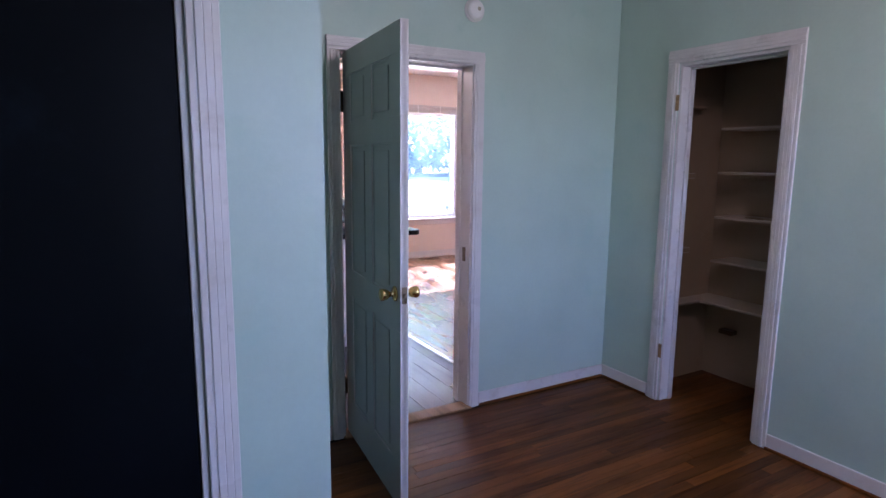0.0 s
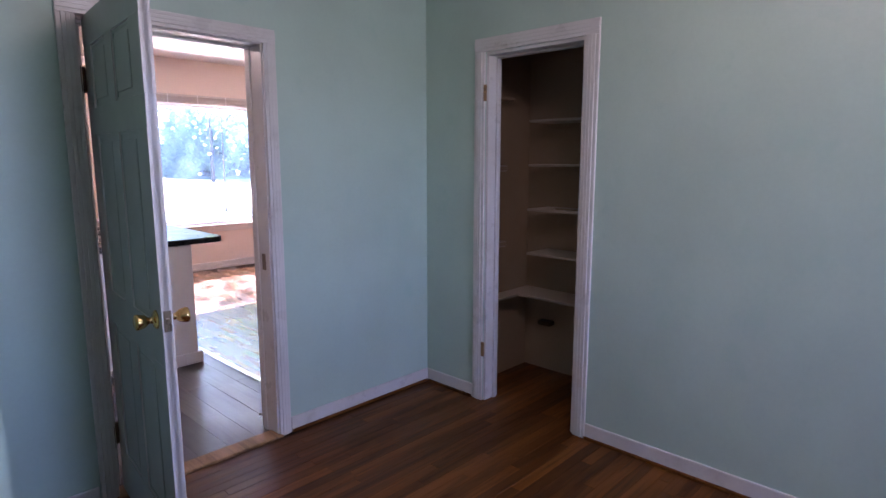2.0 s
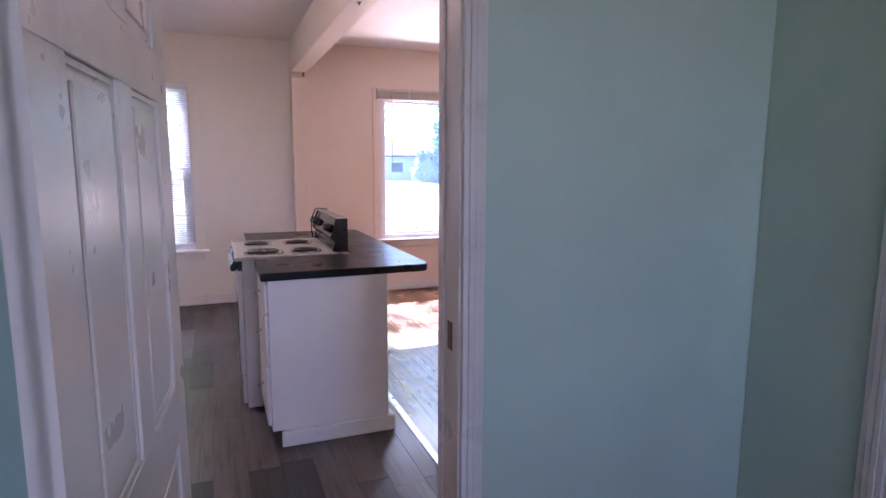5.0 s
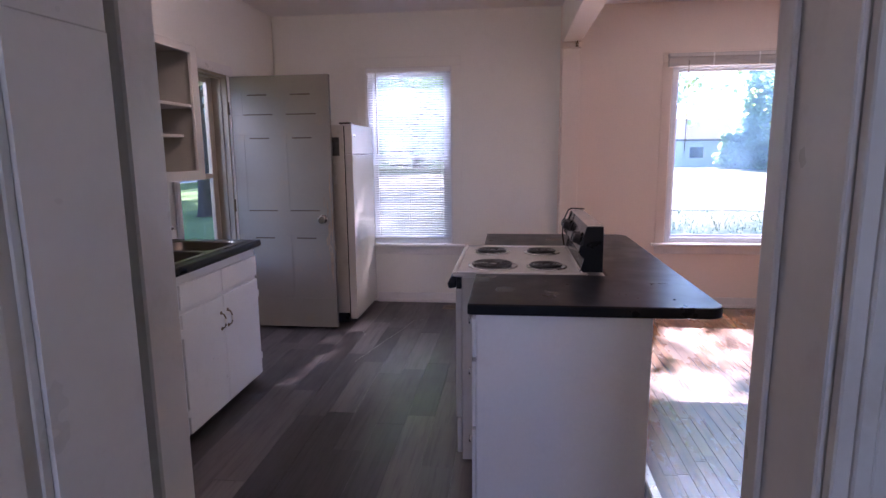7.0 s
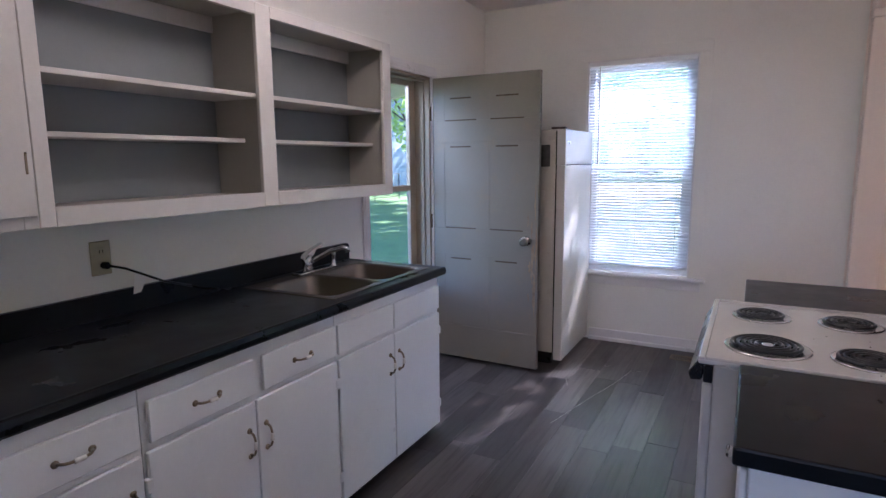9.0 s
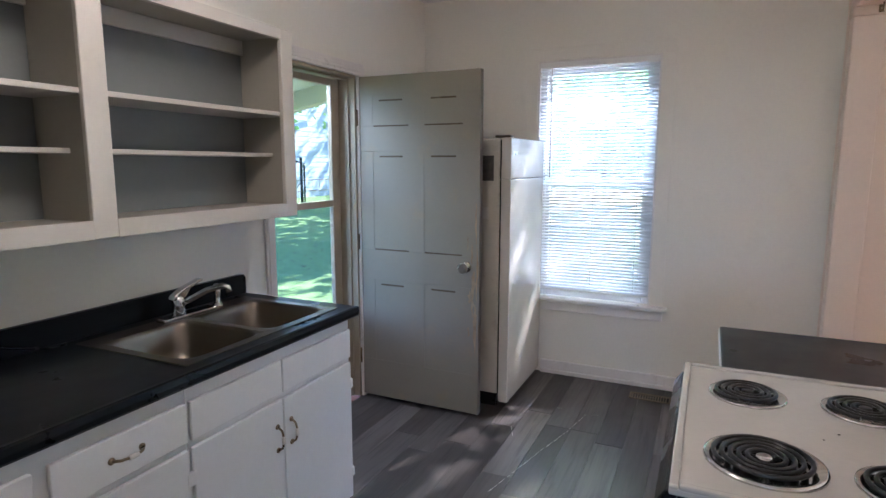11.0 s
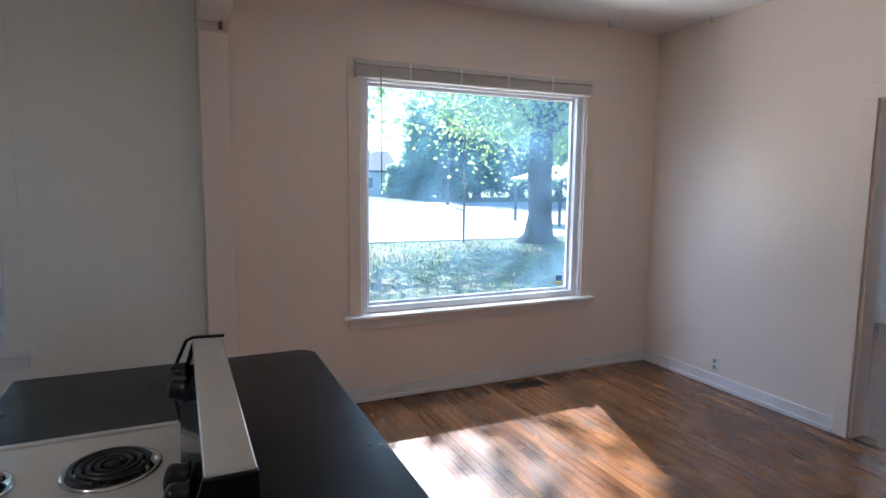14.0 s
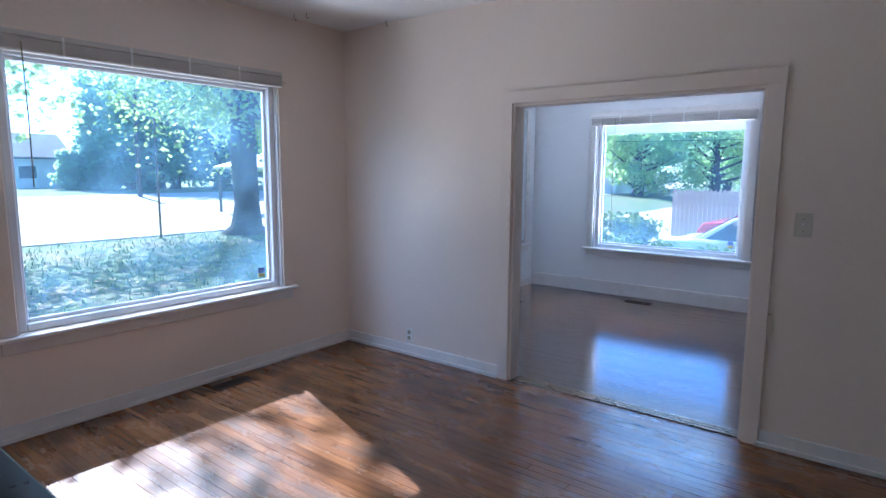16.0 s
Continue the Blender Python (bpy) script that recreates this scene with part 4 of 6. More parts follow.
def pull(ob, y, z, upright, mat=AGED):
    """Bow handle with two feet and a ceramic grip."""
    L = 0.045
    pts = []
    for i in range(9):
        s = -1 + 2 * i / 8
        off = 0.006 + 0.022 * (1 - s * s) ** 0.5 if abs(s) < 1 else 0.004
        pts.append((CF + 0.016 + off, y, z + s * L) if upright else (CF + 0.016 + off, y + s * L, z))
    bm = tube(pts, 0.0042, 8)
    for s in (-1, 1):
        c = (CF + 0.0155, y, z + s * L) if upright else (CF + 0.0155, y + s * L, z)
        add_lathe(bm, c, (1, 0, 0), [(0, 0.010), (0.004, 0.010), (0.008, 0.005)], 12)
    h = part("handle", bm, mat, ob, "aged brass bow handle with white ceramic grip")
    mid = [(CF + 0.016 + 0.0275, y, z + s * 0.014) if upright else (CF + 0.016 + 0.0275, y + s * 0.014, z) for s in (-1, -0.3, 0.3, 1)]
    part("grip", tube(mid, 0.0066, 10), CERAMIC, h, "white ceramic grip")


def base_unit(y0, y1, doors, drawers, label, sides=()):
    ob = thing("base_cabinet", (0.28, (y0 + y1) / 2, 0), label, "cabinet", "base cabinets under the sink counter")
    part("side_panel", box(LX + 0.003, CF - 0.019, y0 + 0.001, y0 + 0.018, 0.06, 0.868), CAB, ob)
    part("side_panel", box(LX + 0.003, CF - 0.019, y1 - 0.018, y1 - 0.001, 0.06, 0.868), CAB, ob)
    part("bottom_panel", box(LX + 0.003, CF - 0.02, y0 + 0.019, y1 - 0.019, 0.06, 0.08), CAB, ob)
    part("back_panel", box(LX + 0.003, LX + 0.012, y0 + 0.019, y1 - 0.019, 0.081, 0.868), CAB, ob)
    bm = bmesh.new()
    for a in ((y0 + 0.001, y0 + 0.035, 0.06, 0.868), (y1 - 0.035, y1 - 0.001, 0.06, 0.868), (y0 + 0.035, y1 - 0.035, 0.805, 0.868), (y0 + 0.035, y1 - 0.035, 0.66, 0.70), (y0 + 0.035, y1 - 0.035, 0.06, 0.10)):
        add_box(bm, CF - 0.018, CF, *a)
    for (p0, p1, q_), (r0, r1, s_) in zip(drawers, drawers[1:]):
        add_box(bm, CF - 0.018, CF, p1 - 0.012, r0 + 0.012, 0.70, 0.805)
    part("face_frame", bm, CAB, ob)
    # toe kick coloured black: the shadow under the doors is in its colour
    part("toe_kick", box(CF - 0.075, CF - 0.06, y0 + 0.001, y1 - 0.001, 0.0, 0.058), BLACK, ob, "toe kick board, black with the shadow under the doors")
    for d0, d1, side in doors:
        d = part("door", box(CF + 0.0015, CF + 0.0165, d0, d1, 0.045, 0.668, 0.003), CAB, ob)
        if side:
            pull(ob, d1 - 0.035 if side > 0 else d0 + 0.035, 0.53, True)
            hy = d0 if side > 0 else d1
            for z in (0.16, 0.57):
                part("hinge", box(CF + 0.001, CF + 0.0185, hy - 0.012, hy + 0.012, z - 0.022, z + 0.022, 0.003), CAB, ob, "painted-over surface hinge")
    for d0, d1, handle in drawers:
        part("drawer_front", box(CF + 0.0015, CF + 0.0165, d0, d1, 0.69, 0.815, 0.003), CAB, ob)
        if handle:
            pull(ob, (d0 + d1) / 2, 0.752, False)
    return ob


base_unit(4.936, 5.80, [(4.942, 5.349, 1), (5.355, 5.792, -1)], [(4.942, 5.349, False), (5.355, 5.792, False)], "white painted sink base cabinet with two closed doors")
base_unit(4.086, 4.934, [(4.092, 4.490, 1), (4.496, 4.926, -1)], [(4.104, 4.495, True), (4.532, 4.926, True)], "white painted base cabinet with two drawers and doors")
base_unit(3.705, 4.084, [(3.725, 4.074, 1)], [(3.725, 4.074, True)], "narrow white base cabinet with one drawer and door")
base_unit(3.09, 3.703, [(3.11, 3.69, 1)], [(3.11, 3.69, True)], "white painted base cabinet beside the doorway")

# worktop with a sink cut-out and backsplash
SX0, SX1, SY0, SY1 = 0.050, 0.570, 4.972, 5.766
wt = thing("sink_worktop", (0.3, 4.45, 0.87), "black laminate worktop with a low backsplash", "worktop")
ct0, ct1 = 0.869, 0.907
part("top", box(LX + 0.002, 0.604, BK + 0.004, SY0 + 0.02, ct0, ct1), LAMINATE, wt)
part("end_section", box(LX + 0.002, 0.604, SY1 - 0.02, 5.838, ct0, ct1), LAMINATE, wt)
part("back_section", box(LX + 0.002, SX0 + 0.02, SY0 + 0.02, SY1 - 0.02, ct0, ct1), LAMINATE, wt)
part("front_section", box(SX1 - 0.02, 0.604, SY0 + 0.02, SY1 - 0.02, ct0, ct1), LAMINATE, wt)
bm = prism([(0.604, ct0 - 0.004), (0.622, ct0 - 0.004), (0.629, ct0 + 0.004), (0.631, ct0 + 0.02), (0.627, ct1 - 0.002), (0.618, ct1 + 0.001), (0.604, ct1)], "y", BK + 0.004, 5.838)
part("edge_roll", bm, LAMINATE, wt, "rounded black front edge")
bm = prism([(BK + 0.004, ct1 - 0.001), (5.838, ct1 - 0.001), (5.838, 0.985), (5.826, 0.998), (5.806, 1.0), (BK + 0.004, 1.0)], "x", LX + 0.002, LX + 0.022)
part("backsplash", bm, LAMINATE, wt)


def sink():
    ob = thing("double_sink", (0.31, 5.385, 0.75), "stained steel double-bowl sink set in the worktop", "sink")
    z = ct1 + 0.004
    bm = bmesh.new()
    ym = (SY0 + SY1) / 2
    bx0, bx1 = SX0 + 0.085, SX1 - 0.035
    for a in ((SX0, bx0, SY0, SY1), (bx1, SX1, SY0, SY1), (bx0, bx1, SY0, SY0 + 0.035), (bx0, bx1, SY1 - 0.035, SY1), (bx0, bx1, ym - 0.017, ym + 0.017)):
        add_box(bm, a[0], a[1], a[2], a[3], ct1 + 0.0005, z, 0.0012)
    part("rim", bm, STEEL, ob)
    for y0, y1 in ((SY0 + 0.035, ym - 0.017), (ym + 0.017, SY1 - 0.035)):
        bm = bmesh.new()
        rings = []
        n = 56
        for ins, dz, p in ((-0.006, 0.0004, 0.03), (0.002, -0.0006, 0.30), (0.007, -0.012, 0.333), (0.016, -0.10, 0.36), (0.034, -0.145, 0.40), (0.07, -0.158, 0.45), (0.15, -0.162, 0.5)):
            hx, hy = (bx1 - bx0) / 2 - ins, (y1 - y0) / 2 - ins
            ring = []
            for i in range(n):
                a = 2 * math.pi * i / n
                c, s = math.cos(a), math.sin(a)
                ring.append(bm.verts.new(((bx0 + bx1) / 2 + hx * abs(c) ** p * (1 if c > 0 else -1), (y0 + y1) / 2 + max(hy, 0.02) * abs(s) ** p * (1 if s > 0 else -1), z - 0.001 + dz)))
            rings.append(ring)
        for ra, rb in zip(rings, rings[1:]):
            for i in range(n):
                f = bm.faces.new((ra[i], ra[(i + 1) % n], rb[(i + 1) % n], rb[i]))
                f.smooth = True
        bm.faces.new(rings[-1])
        bowl = part("bowl", bm, STEEL, ob, "brown-stained steel bowl")
        part("drain", lathe(((bx0 + bx1) / 2, (y0 + y1) / 2, z - 0.1625), (0, 0, 1), [(0, 0.045), (0.003, 0.045), (0.004, 0.03), (0.001, 0.012)], 20), CHROME, bowl, "chrome drain ring")
    return ob


sink()
fa = thing("kitchen_faucet", (0.095, 5.40, ct1 + 0.004), "chrome single-lever kitchen faucet with side sprayer", "faucet")
fz = ct1 + 0.0045
part("base_plate", prism([(0.07, 5.27), (0.12, 5.27), (0.125, 5.29), (0.125, 5.51), (0.12, 5.53), (0.07, 5.53), (0.065, 5.51), (0.065, 5.29)], "z", fz, fz + 0.014, 0.004), CHROME, fa)
part("body", lathe((0.095, 5.36, fz + 0.014), (0, 0, 1), [(0, 0.026), (0.03, 0.024), (0.06, 0.026), (0.075, 0.018), (0.08, 0.004)]), CHROME, fa)
part("spout", tube([(0.095, 5.36, fz + 0.05), (0.14, 5.375, fz + 0.075), (0.21, 5.40, fz + 0.115), (0.275, 5.42, fz + 0.135), (0.295, 5.425, fz + 0.13), (0.30, 5.427, fz + 0.112)], 0.0115, 12), CHROME, fa)
part("lever", prism([(5.325, fz + 0.078), (5.335, fz + 0.096), (5.38, fz + 0.118), (5.47, fz + 0.142), (5.475, fz + 0.136), (5.41, fz + 0.112), (5.385, fz + 0.080)], "x", 0.080, 0.112, 0.003), CHROME, fa)
part("sprayer", lathe((0.095, 5.56, fz), (0, 0, 1), [(0, 0.022), (0.012, 0.020), (0.02, 0.012), (0.05, 0.013), (0.085, 0.016), (0.10, 0.012), (0.102, 0.003)]), CHROME, fa, "chrome side sprayer")

# ---- kitchen: open wall cabinets ----
UF = 0.262
UZ0, UZ1 = 1.285, 2.095


def wall_cabinet(y0, y1, open_, label, left=0.04, right=0.04):
    ob = thing("wall_cabinet", (0.12, (y0 + y1) / 2, UZ0), label, "cabinet", "wall cabinets above the sink counter")
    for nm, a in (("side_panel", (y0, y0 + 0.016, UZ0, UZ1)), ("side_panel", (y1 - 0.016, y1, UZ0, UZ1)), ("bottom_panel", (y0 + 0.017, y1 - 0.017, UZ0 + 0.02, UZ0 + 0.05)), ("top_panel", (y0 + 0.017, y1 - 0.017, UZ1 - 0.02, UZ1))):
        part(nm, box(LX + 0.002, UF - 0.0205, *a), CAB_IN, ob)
    part("back_panel", box(LX + 0.003, LX + 0.008, y0 + 0.017, y1 - 0.017, UZ0 + 0.051, UZ1 - 0.021), CAB_BACK, ob, "grey back panel with the recess shadow in its colour")
    part("nailer", box(LX + 0.009, LX + 0.026, y0 + 0.018, y1 - 0.018, UZ1 - 0.085, UZ1 - 0.022, 0.002), CAB_UP, ob)
    f0, f1 = y0 + left, y1 - min(right, 0.075)
    if left > 0.041:
        part("stile", box(UF - 0.02, UF, y0, f0, UZ0, UZ1, 0.0025), CAB_UP, ob)
    e1 = y1 + 0.042 if right == 0.04 and open_ else y1
    part("stile", box(UF - 0.02, UF, f1, e1, UZ0, UZ1, 0.0025), CAB_UP, ob)
    for nm, a in (("bottom_rail", (f0, f1, UZ0, UZ0 + 0.058)), ("top_rail", (f0, f1, UZ1 - 0.045, UZ1))):
        part(nm, box(UF - 0.02, UF, *a), CAB_UP, ob)
    if open_:
        part("shelf", box(LX + 0.009, UF - 0.022, y0 + 0.018, y1 - 0.018, 1.727, 1.745, 0.002), CAB_UP, ob)
        part("shelf", box(LX + 0.009, UF - 0.115, y0 + 0.018, y1 - 0.018, 1.550, 1.567, 0.002), CAB_UP, ob, "half-depth shelf")
    else:
        part("door", box(UF + 0.001, UF + 0.017, y0 + 0.02, y1 - 0.008, UZ0 + 0.035, UZ1 - 0.02, 0.003), CAB_UP, ob)
        part("finger_notch", box(UF + 0.0165, UF + 0.0195, y1 - 0.030, y1 - 0.023, 1.44, 1.50, 0.001), AGED, ob, "thin metal catch")
    return ob


wall_cabinet(4.972, 5.905, True, "cream open wall cabinet with empty shelves", 0.04, 0.075)
wall_cabinet(4.062, 4.970, True, "wide cream open wall cabinet with empty shelves", 0.045, 0.04)
wall_cabinet(3.10, 4.060, False, "cream wall cabinet with a closed flat door", 0.045, 0.041)

# outlet with a plug, cord and tag
ol = thing("wall_outlet", (LX, 4.395, 1.06), "almond double outlet above the backsplash", "outlet")
part("cover_plate", box(LX + 0.001, LX + 0.007, 4.357, 4.433, 1.065, 1.19, 0.003), OUTLET_M, ol)
for z in (1.152, 1.102):
    r = part("receptacle", box(LX + 0.007, LX + 0.010, 4.380, 4.410, z - 0.016, z + 0.016, 0.004), OUTLET_M, ol)
    for dy in (-0.006, 0.006):
        part("slot", box(LX + 0.0099, LX + 0.0104, 4.395 + dy - 0.0012, 4.395 + dy + 0.0012, z - 0.005, z + 0.006), BLACK, r)
cd = thing("appliance_cord", (0.0, 4.5, ct1), "black plug and cord with a white paper tag", "cord")
part("plug", box(LX + 0.011, LX + 0.045, 4.385, 4.408, 1.09, 1.115, 0.006), BLACK, cd)
part("cord", tube([(LX + 0.04, 4.405, 1.10), (LX + 0.055, 4.45, 1.085), (LX + 0.06, 4.52, 1.05), (LX + 0.055, 4.60, 1.01), (LX + 0.05, 4.70, 0.975), (LX + 0.045, 4.80, 0.94), (LX + 0.05, 4.90, ct1 + 0.006), (LX + 0.06, 4.955, ct1 + 0.006)], 0.0045, 8), BLACK, cd)
part("tag", prism([(4.49, 1.06), (4.53, 1.065), (4.525, 1.02), (4.505, 0.985), (4.475, 0.982), (4.48, 1.02)], "x", LX + 0.055, LX + 0.0565), PLASTIC_W, cd, "crumpled white paper tag")

# ---- island, stove ----
IX0, IX1 = 2.073, 2.690
IY0, IY1 = 4.372, 6.115
ST0, ST1 = 4.878, 5.636


def island_unit(y0, y1, label, end_base):
    ob = thing("island_cabinet", ((IX0 + IX1) / 2, (y0 + y1) / 2, 0), label, "cabinet", "island cabinets")
    part("body", box(IX0 + 0.006, IX1, y0, y1, 0.085, 0.868, 0.003), CAB, ob)
    part("toe_kick", box(IX0 + 0.076, IX1 - 0.004, y0 + 0.004, y1 - 0.004, 0.0, 0.084), CAB, ob)
    zs = ((0.70, 0.845), (0.43, 0.685), (0.11, 0.415))
    for z0, z1 in zs:
        d = part("drawer_front", box(IX0 - 0.012, IX0 + 0.005, y0 + 0.02, y1 - 0.02, z0, z1, 0.004), CAB, ob)
        part("knob", lathe((IX0 - 0.012, (y0 + y1) / 2, (z0 + z1) / 2), (-1, 0, 0), [(0, 0.009), (0.006, 0.006), (0.014, 0.010), (0.022, 0.016), (0.027, 0.013), (0.028, 0.003)], 16), CHROME, d, "small chrome knob")
    if end_base:
        part("end_baseboard", box(IX0 + 0.05, IX1 + 0.03, y0 - 0.016, y0 - 0.001, 0.0, 0.085, 0.004), CAB, ob)
        part("side_baseboard", box(IX1 + 0.001, IX1 + 0.03, y0, y1, 0.0, 0.085, 0.004), CAB, ob)
    return ob


island_unit(IY0, ST0 - 0.008, "white painted island cabinet with three drawers", True)
island_unit(ST1 + 0.008, IY1, "white painted island cabinet beside the stove", False)
solid("island_back_panel", box(IX1 - 0.02, IX1, ST0 - 0.006, ST1 + 0.006, 0.0, 0.868), CAB, "white painted panel closing the island behind the stove", "panel")

wt = thing("island_worktop", (2.6, 5.24, 0.87), "black laminate island worktop wrapping a stove", "worktop")
X0, X1, Y0, Y1, XB = 2.048, 2.925, 4.350, 6.143, 2.612


def arc(cx, cy, r, a0, a1, n=6):
    return [(cx + r * math.cos(radians(a0 + (a1 - a0) * i / n)), cy + r * math.sin(radians(a0 + (a1 - a0) * i / n))) for i in range(n + 1)]


outline = [(X0, Y0), *arc(X1 - 0.06, Y0 + 0.06, 0.06, -90, 0), *arc(X1 - 0.06, Y1 - 0.06, 0.06, 0, 90), (X0, Y1), (X0, ST1 + 0.006), (XB, ST1 + 0.006), (XB, ST0 - 0.006), (X0, ST0 - 0.006)]
part("top", prism(outline, "z", 0.871, 0.911, 0.006), LAMINATE, wt)
part("edge_strip", box(X0 - 0.003, X0 + 0.001, ST1 + 0.01, Y1 - 0.008, 0.876, 0.906, 0.001), PLASTIC_W, wt, "worn white edge strip")

sv = thing("electric_stove", (2.27, 5.257, 0), "cream and black electric coil stove with a raised control panel", "stove")
SXF, SXB = 1.985, 2.606
part("body", box(SXF, SXB, ST0, ST1, 0.02, 0.893, 0.004), ENAMEL, sv)
for sx in (SXF + 0.05, SXB - 0.05):
    for sy in (ST0 + 0.05, ST1 - 0.05):
        part("foot", cyl((sx, sy, 0), (sx, sy, 0.022), 0.015, n=12), BLACK, sv)
# cooktop: rim raised round a shallow tray
bm = bmesh.new()
cx0, cx1 = 1.945, 2.53
add_box(bm, cx0, SXB, ST0 - 0.002, ST1 + 0.002, 0.894, 0.909, 0.004, 2)
for a in ((cx0, cx0 + 0.018, ST0 - 0.002, ST1 + 0.002), (cx0 + 0.018, cx1, ST0 - 0.002, ST0 + 0.014), (cx0 + 0.018, cx1, ST1 - 0.014, ST1 + 0.002)):
    part("rim", box(*a, 0.9055, 0.917, 0.004, seg=2), ENAMEL, sv)
part("cooktop", bm, ENAMEL, sv)


def coil_burner(x, y, r):
    z = 0.9095
    bm = lathe((x, y, z), (0, 0, 1), [(0, r * 1.0), (0.005, r * 0.99), (0.006, r * 0.93), (0.0045, r * 0.88), (0.0008, r * 0.80), (0.0006, r * 0.1)], 40)
    pan = part("drip_pan", bm, CHROME, sv, "chrome drip pan")
    turns = 4.6 if r > 0.1 else 3.7
    pts = []
    n = int(turns * 26)
    for i in range(n + 1):
        a = 2 * math.pi * turns * i / n
        rr = r * (0.20 + 0.64 * i / n)
        pts.append((x + rr * math.cos(a), y + rr * math.sin(a), z + 0.0115))
    part("coil", tube(pts, 0.0052, 8), COIL, pan, "black spiral heating coil")
    part("coil_cap", lathe((x, y, z + 0.002), (0, 0, 1), [(0, r * 0.15), (0.011, r * 0.15), (0.0125, r * 0.10), (0.0127, 0.002)], 20), CHROME if r > 0.1 else COIL, pan)
    bm = bmesh.new()
    for k in range(3):
        a = radians(30 + 120 * k)
        add_tube(bm, [(x + r * 0.12 * math.cos(a), y + r * 0.12 * math.sin(a), z + 0.005), (x + r * 0.86 * math.cos(a), y + r * 0.86 * math.sin(a), z + 0.005)], 0.0022, 6)
    part("coil_support", bm, COIL, pan)


for bx, by, br in ((2.118, 5.060, 0.116), (2.106, 5.440, 0.094), (2.366, 5.438, 0.094), (2.366, 5.045, 0.094)):
    coil_burner(bx, by, br)
# raised control panel
pz = 1.118
gx = ((2.512, 0.917), (2.520, 0.975), (2.497, 1.005), (2.532, pz - 0.004), (2.588, pz - 0.004), (2.592, 1.03), (2.592, 0.917))
part("control_panel", prism(list(gx), "y", ST0 + 0.042, ST1 - 0.042), GUARD, sv, "dark glossy sloped control panel")
for y0, y1 in ((ST0 + 0.028, ST0 + 0.0415), (ST1 - 0.0415, ST1 - 0.028)):
    part("end_cap", prism([(2.500, 0.915), (2.517, 0.975), (2.492, 1.003), (2.526, pz - 0.002), (2.597, pz - 0.002), (2.598, 1.03), (2.598, 0.915)], "y", y0, y1, 0.002), BLACK, sv, "black plastic end cap")
part("panel_top", box(2.527, 2.595, ST0 + 0.03, ST1 - 0.03, pz - 0.003, pz + 0.004, 0.003), ENAMEL, sv, "cream enamel strip over the panel")
part("panel_trim", box(2.502, 2.511, ST0 + 0.012, ST1 - 0.012, 0.910, 0.922, 0.002), ENAMEL, sv)
for ky in (5.572, 5.522, 5.462, 5.052, 4.990):
    bm = lathe((2.507, ky, 1.050), (-0.97, 0, 0.24), [(0, 0.027), (0.005, 0.027), (0.008, 0.023), (0.024, 0.022), (0.030, 0.018), (0.0325, 0.010), (0.033, 0.002)], 28)
    part("knob", bm, BLACK, sv, "black round control knob")
part("oven_door", box(SXF - 0.028, SXF - 0.001, ST0 + 0.006, ST1 - 0.006, 0.225, 0.835, 0.005), ENAMEL, sv)
part("oven_window", box(SXF - 0.031, SXF - 0.027, ST0 + 0.13, ST1 - 0.13, 0.38, 0.66, 0.002), GUARD, sv, "dark oven window")
part("oven_handle", prism([(1.925, 0.835), (1.955, 0.838), (1.962, 0.885), (1.940, 0.893), (1.918, 0.858)], "y", ST0 + 0.02, ST1 - 0.02, 0.004), BLACK, sv, "black plastic oven handle")
part("front_trim", box(SXF - 0.026, SXF - 0.001, ST0 + 0.004, ST1 - 0.004, 0.838, 0.888, 0.003), BLACK, sv)
part("storage_drawer", box(SXF - 0.024, SXF - 0.001, ST0 + 0.006, ST1 - 0.006, 0.05, 0.215, 0.005), ENAMEL, sv)
part("drawer_grip", box(SXF - 0.032, SXF - 0.024, ST0 + 0.2, ST1 - 0.2, 0.185, 0.212, 0.003), BLACK, sv)
# oven rack bar left over the panel
solid("bent_wire", tube([(2.60, 5.603, pz + 0.008), (2.53, 5.603, pz + 0.010), (2.515, 5.603, pz + 0.004), (2.488, 5.603, 1.06), (2.485, 5.603, 0.99), (2.495, 5.603, 0.925)], 0.0042, 8), BLACK, "black bent wire hooked over the stove panel", "wire")
random.seed(5)
bm = bmesh.new()
for i in range(9):
    cx_, cy_ = random.uniform(2.2, 2.5), random.uniform(4.93, 5.3)
    add_cyl(bm, (cx_, cy_, 0.9092), (cx_, cy_, 0.9105), random.uniform(0.0015, 0.003), n=6)
solid("crumbs", bm, BLACK, "a few black crumbs on the cooktop", "crumbs", "stuff")
solid("crumb", cyl((2.78, 4.46, 0.9112), (2.78, 4.46, 0.915), 0.005, 0.003, n=8), BLACK, "single dark crumb on the island worktop", "crumb")

# ---- fridge ----
fg = thing("refrigerator", (0.43, 7.43, 0), "almond two-door refrigerator behind the open door", "refrigerator")
G0, G1, GH = 7.068, 7.80, 1.672
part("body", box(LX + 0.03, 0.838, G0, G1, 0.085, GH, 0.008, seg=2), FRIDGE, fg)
part("base_grille", box(0.05, 0.83, G0 + 0.01, G1 - 0.01, 0.0, 0.084), BLACK, fg, "black base grille")
part("gasket", box(0.838, 0.846, G0 + 0.008, G1 - 0.008, 0.09, GH - 0.01), BLACK, fg, "dark door gasket")
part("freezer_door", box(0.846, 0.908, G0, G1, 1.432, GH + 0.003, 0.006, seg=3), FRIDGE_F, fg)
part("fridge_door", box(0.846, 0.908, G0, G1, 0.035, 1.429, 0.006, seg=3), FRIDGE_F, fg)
part("hinge_cover", box(0.80, 0.90, G0 + 0.01, G0 + 0.06, GH + 0.003, GH + 0.018, 0.004), BROWN, fg, "brown top hinge cover")
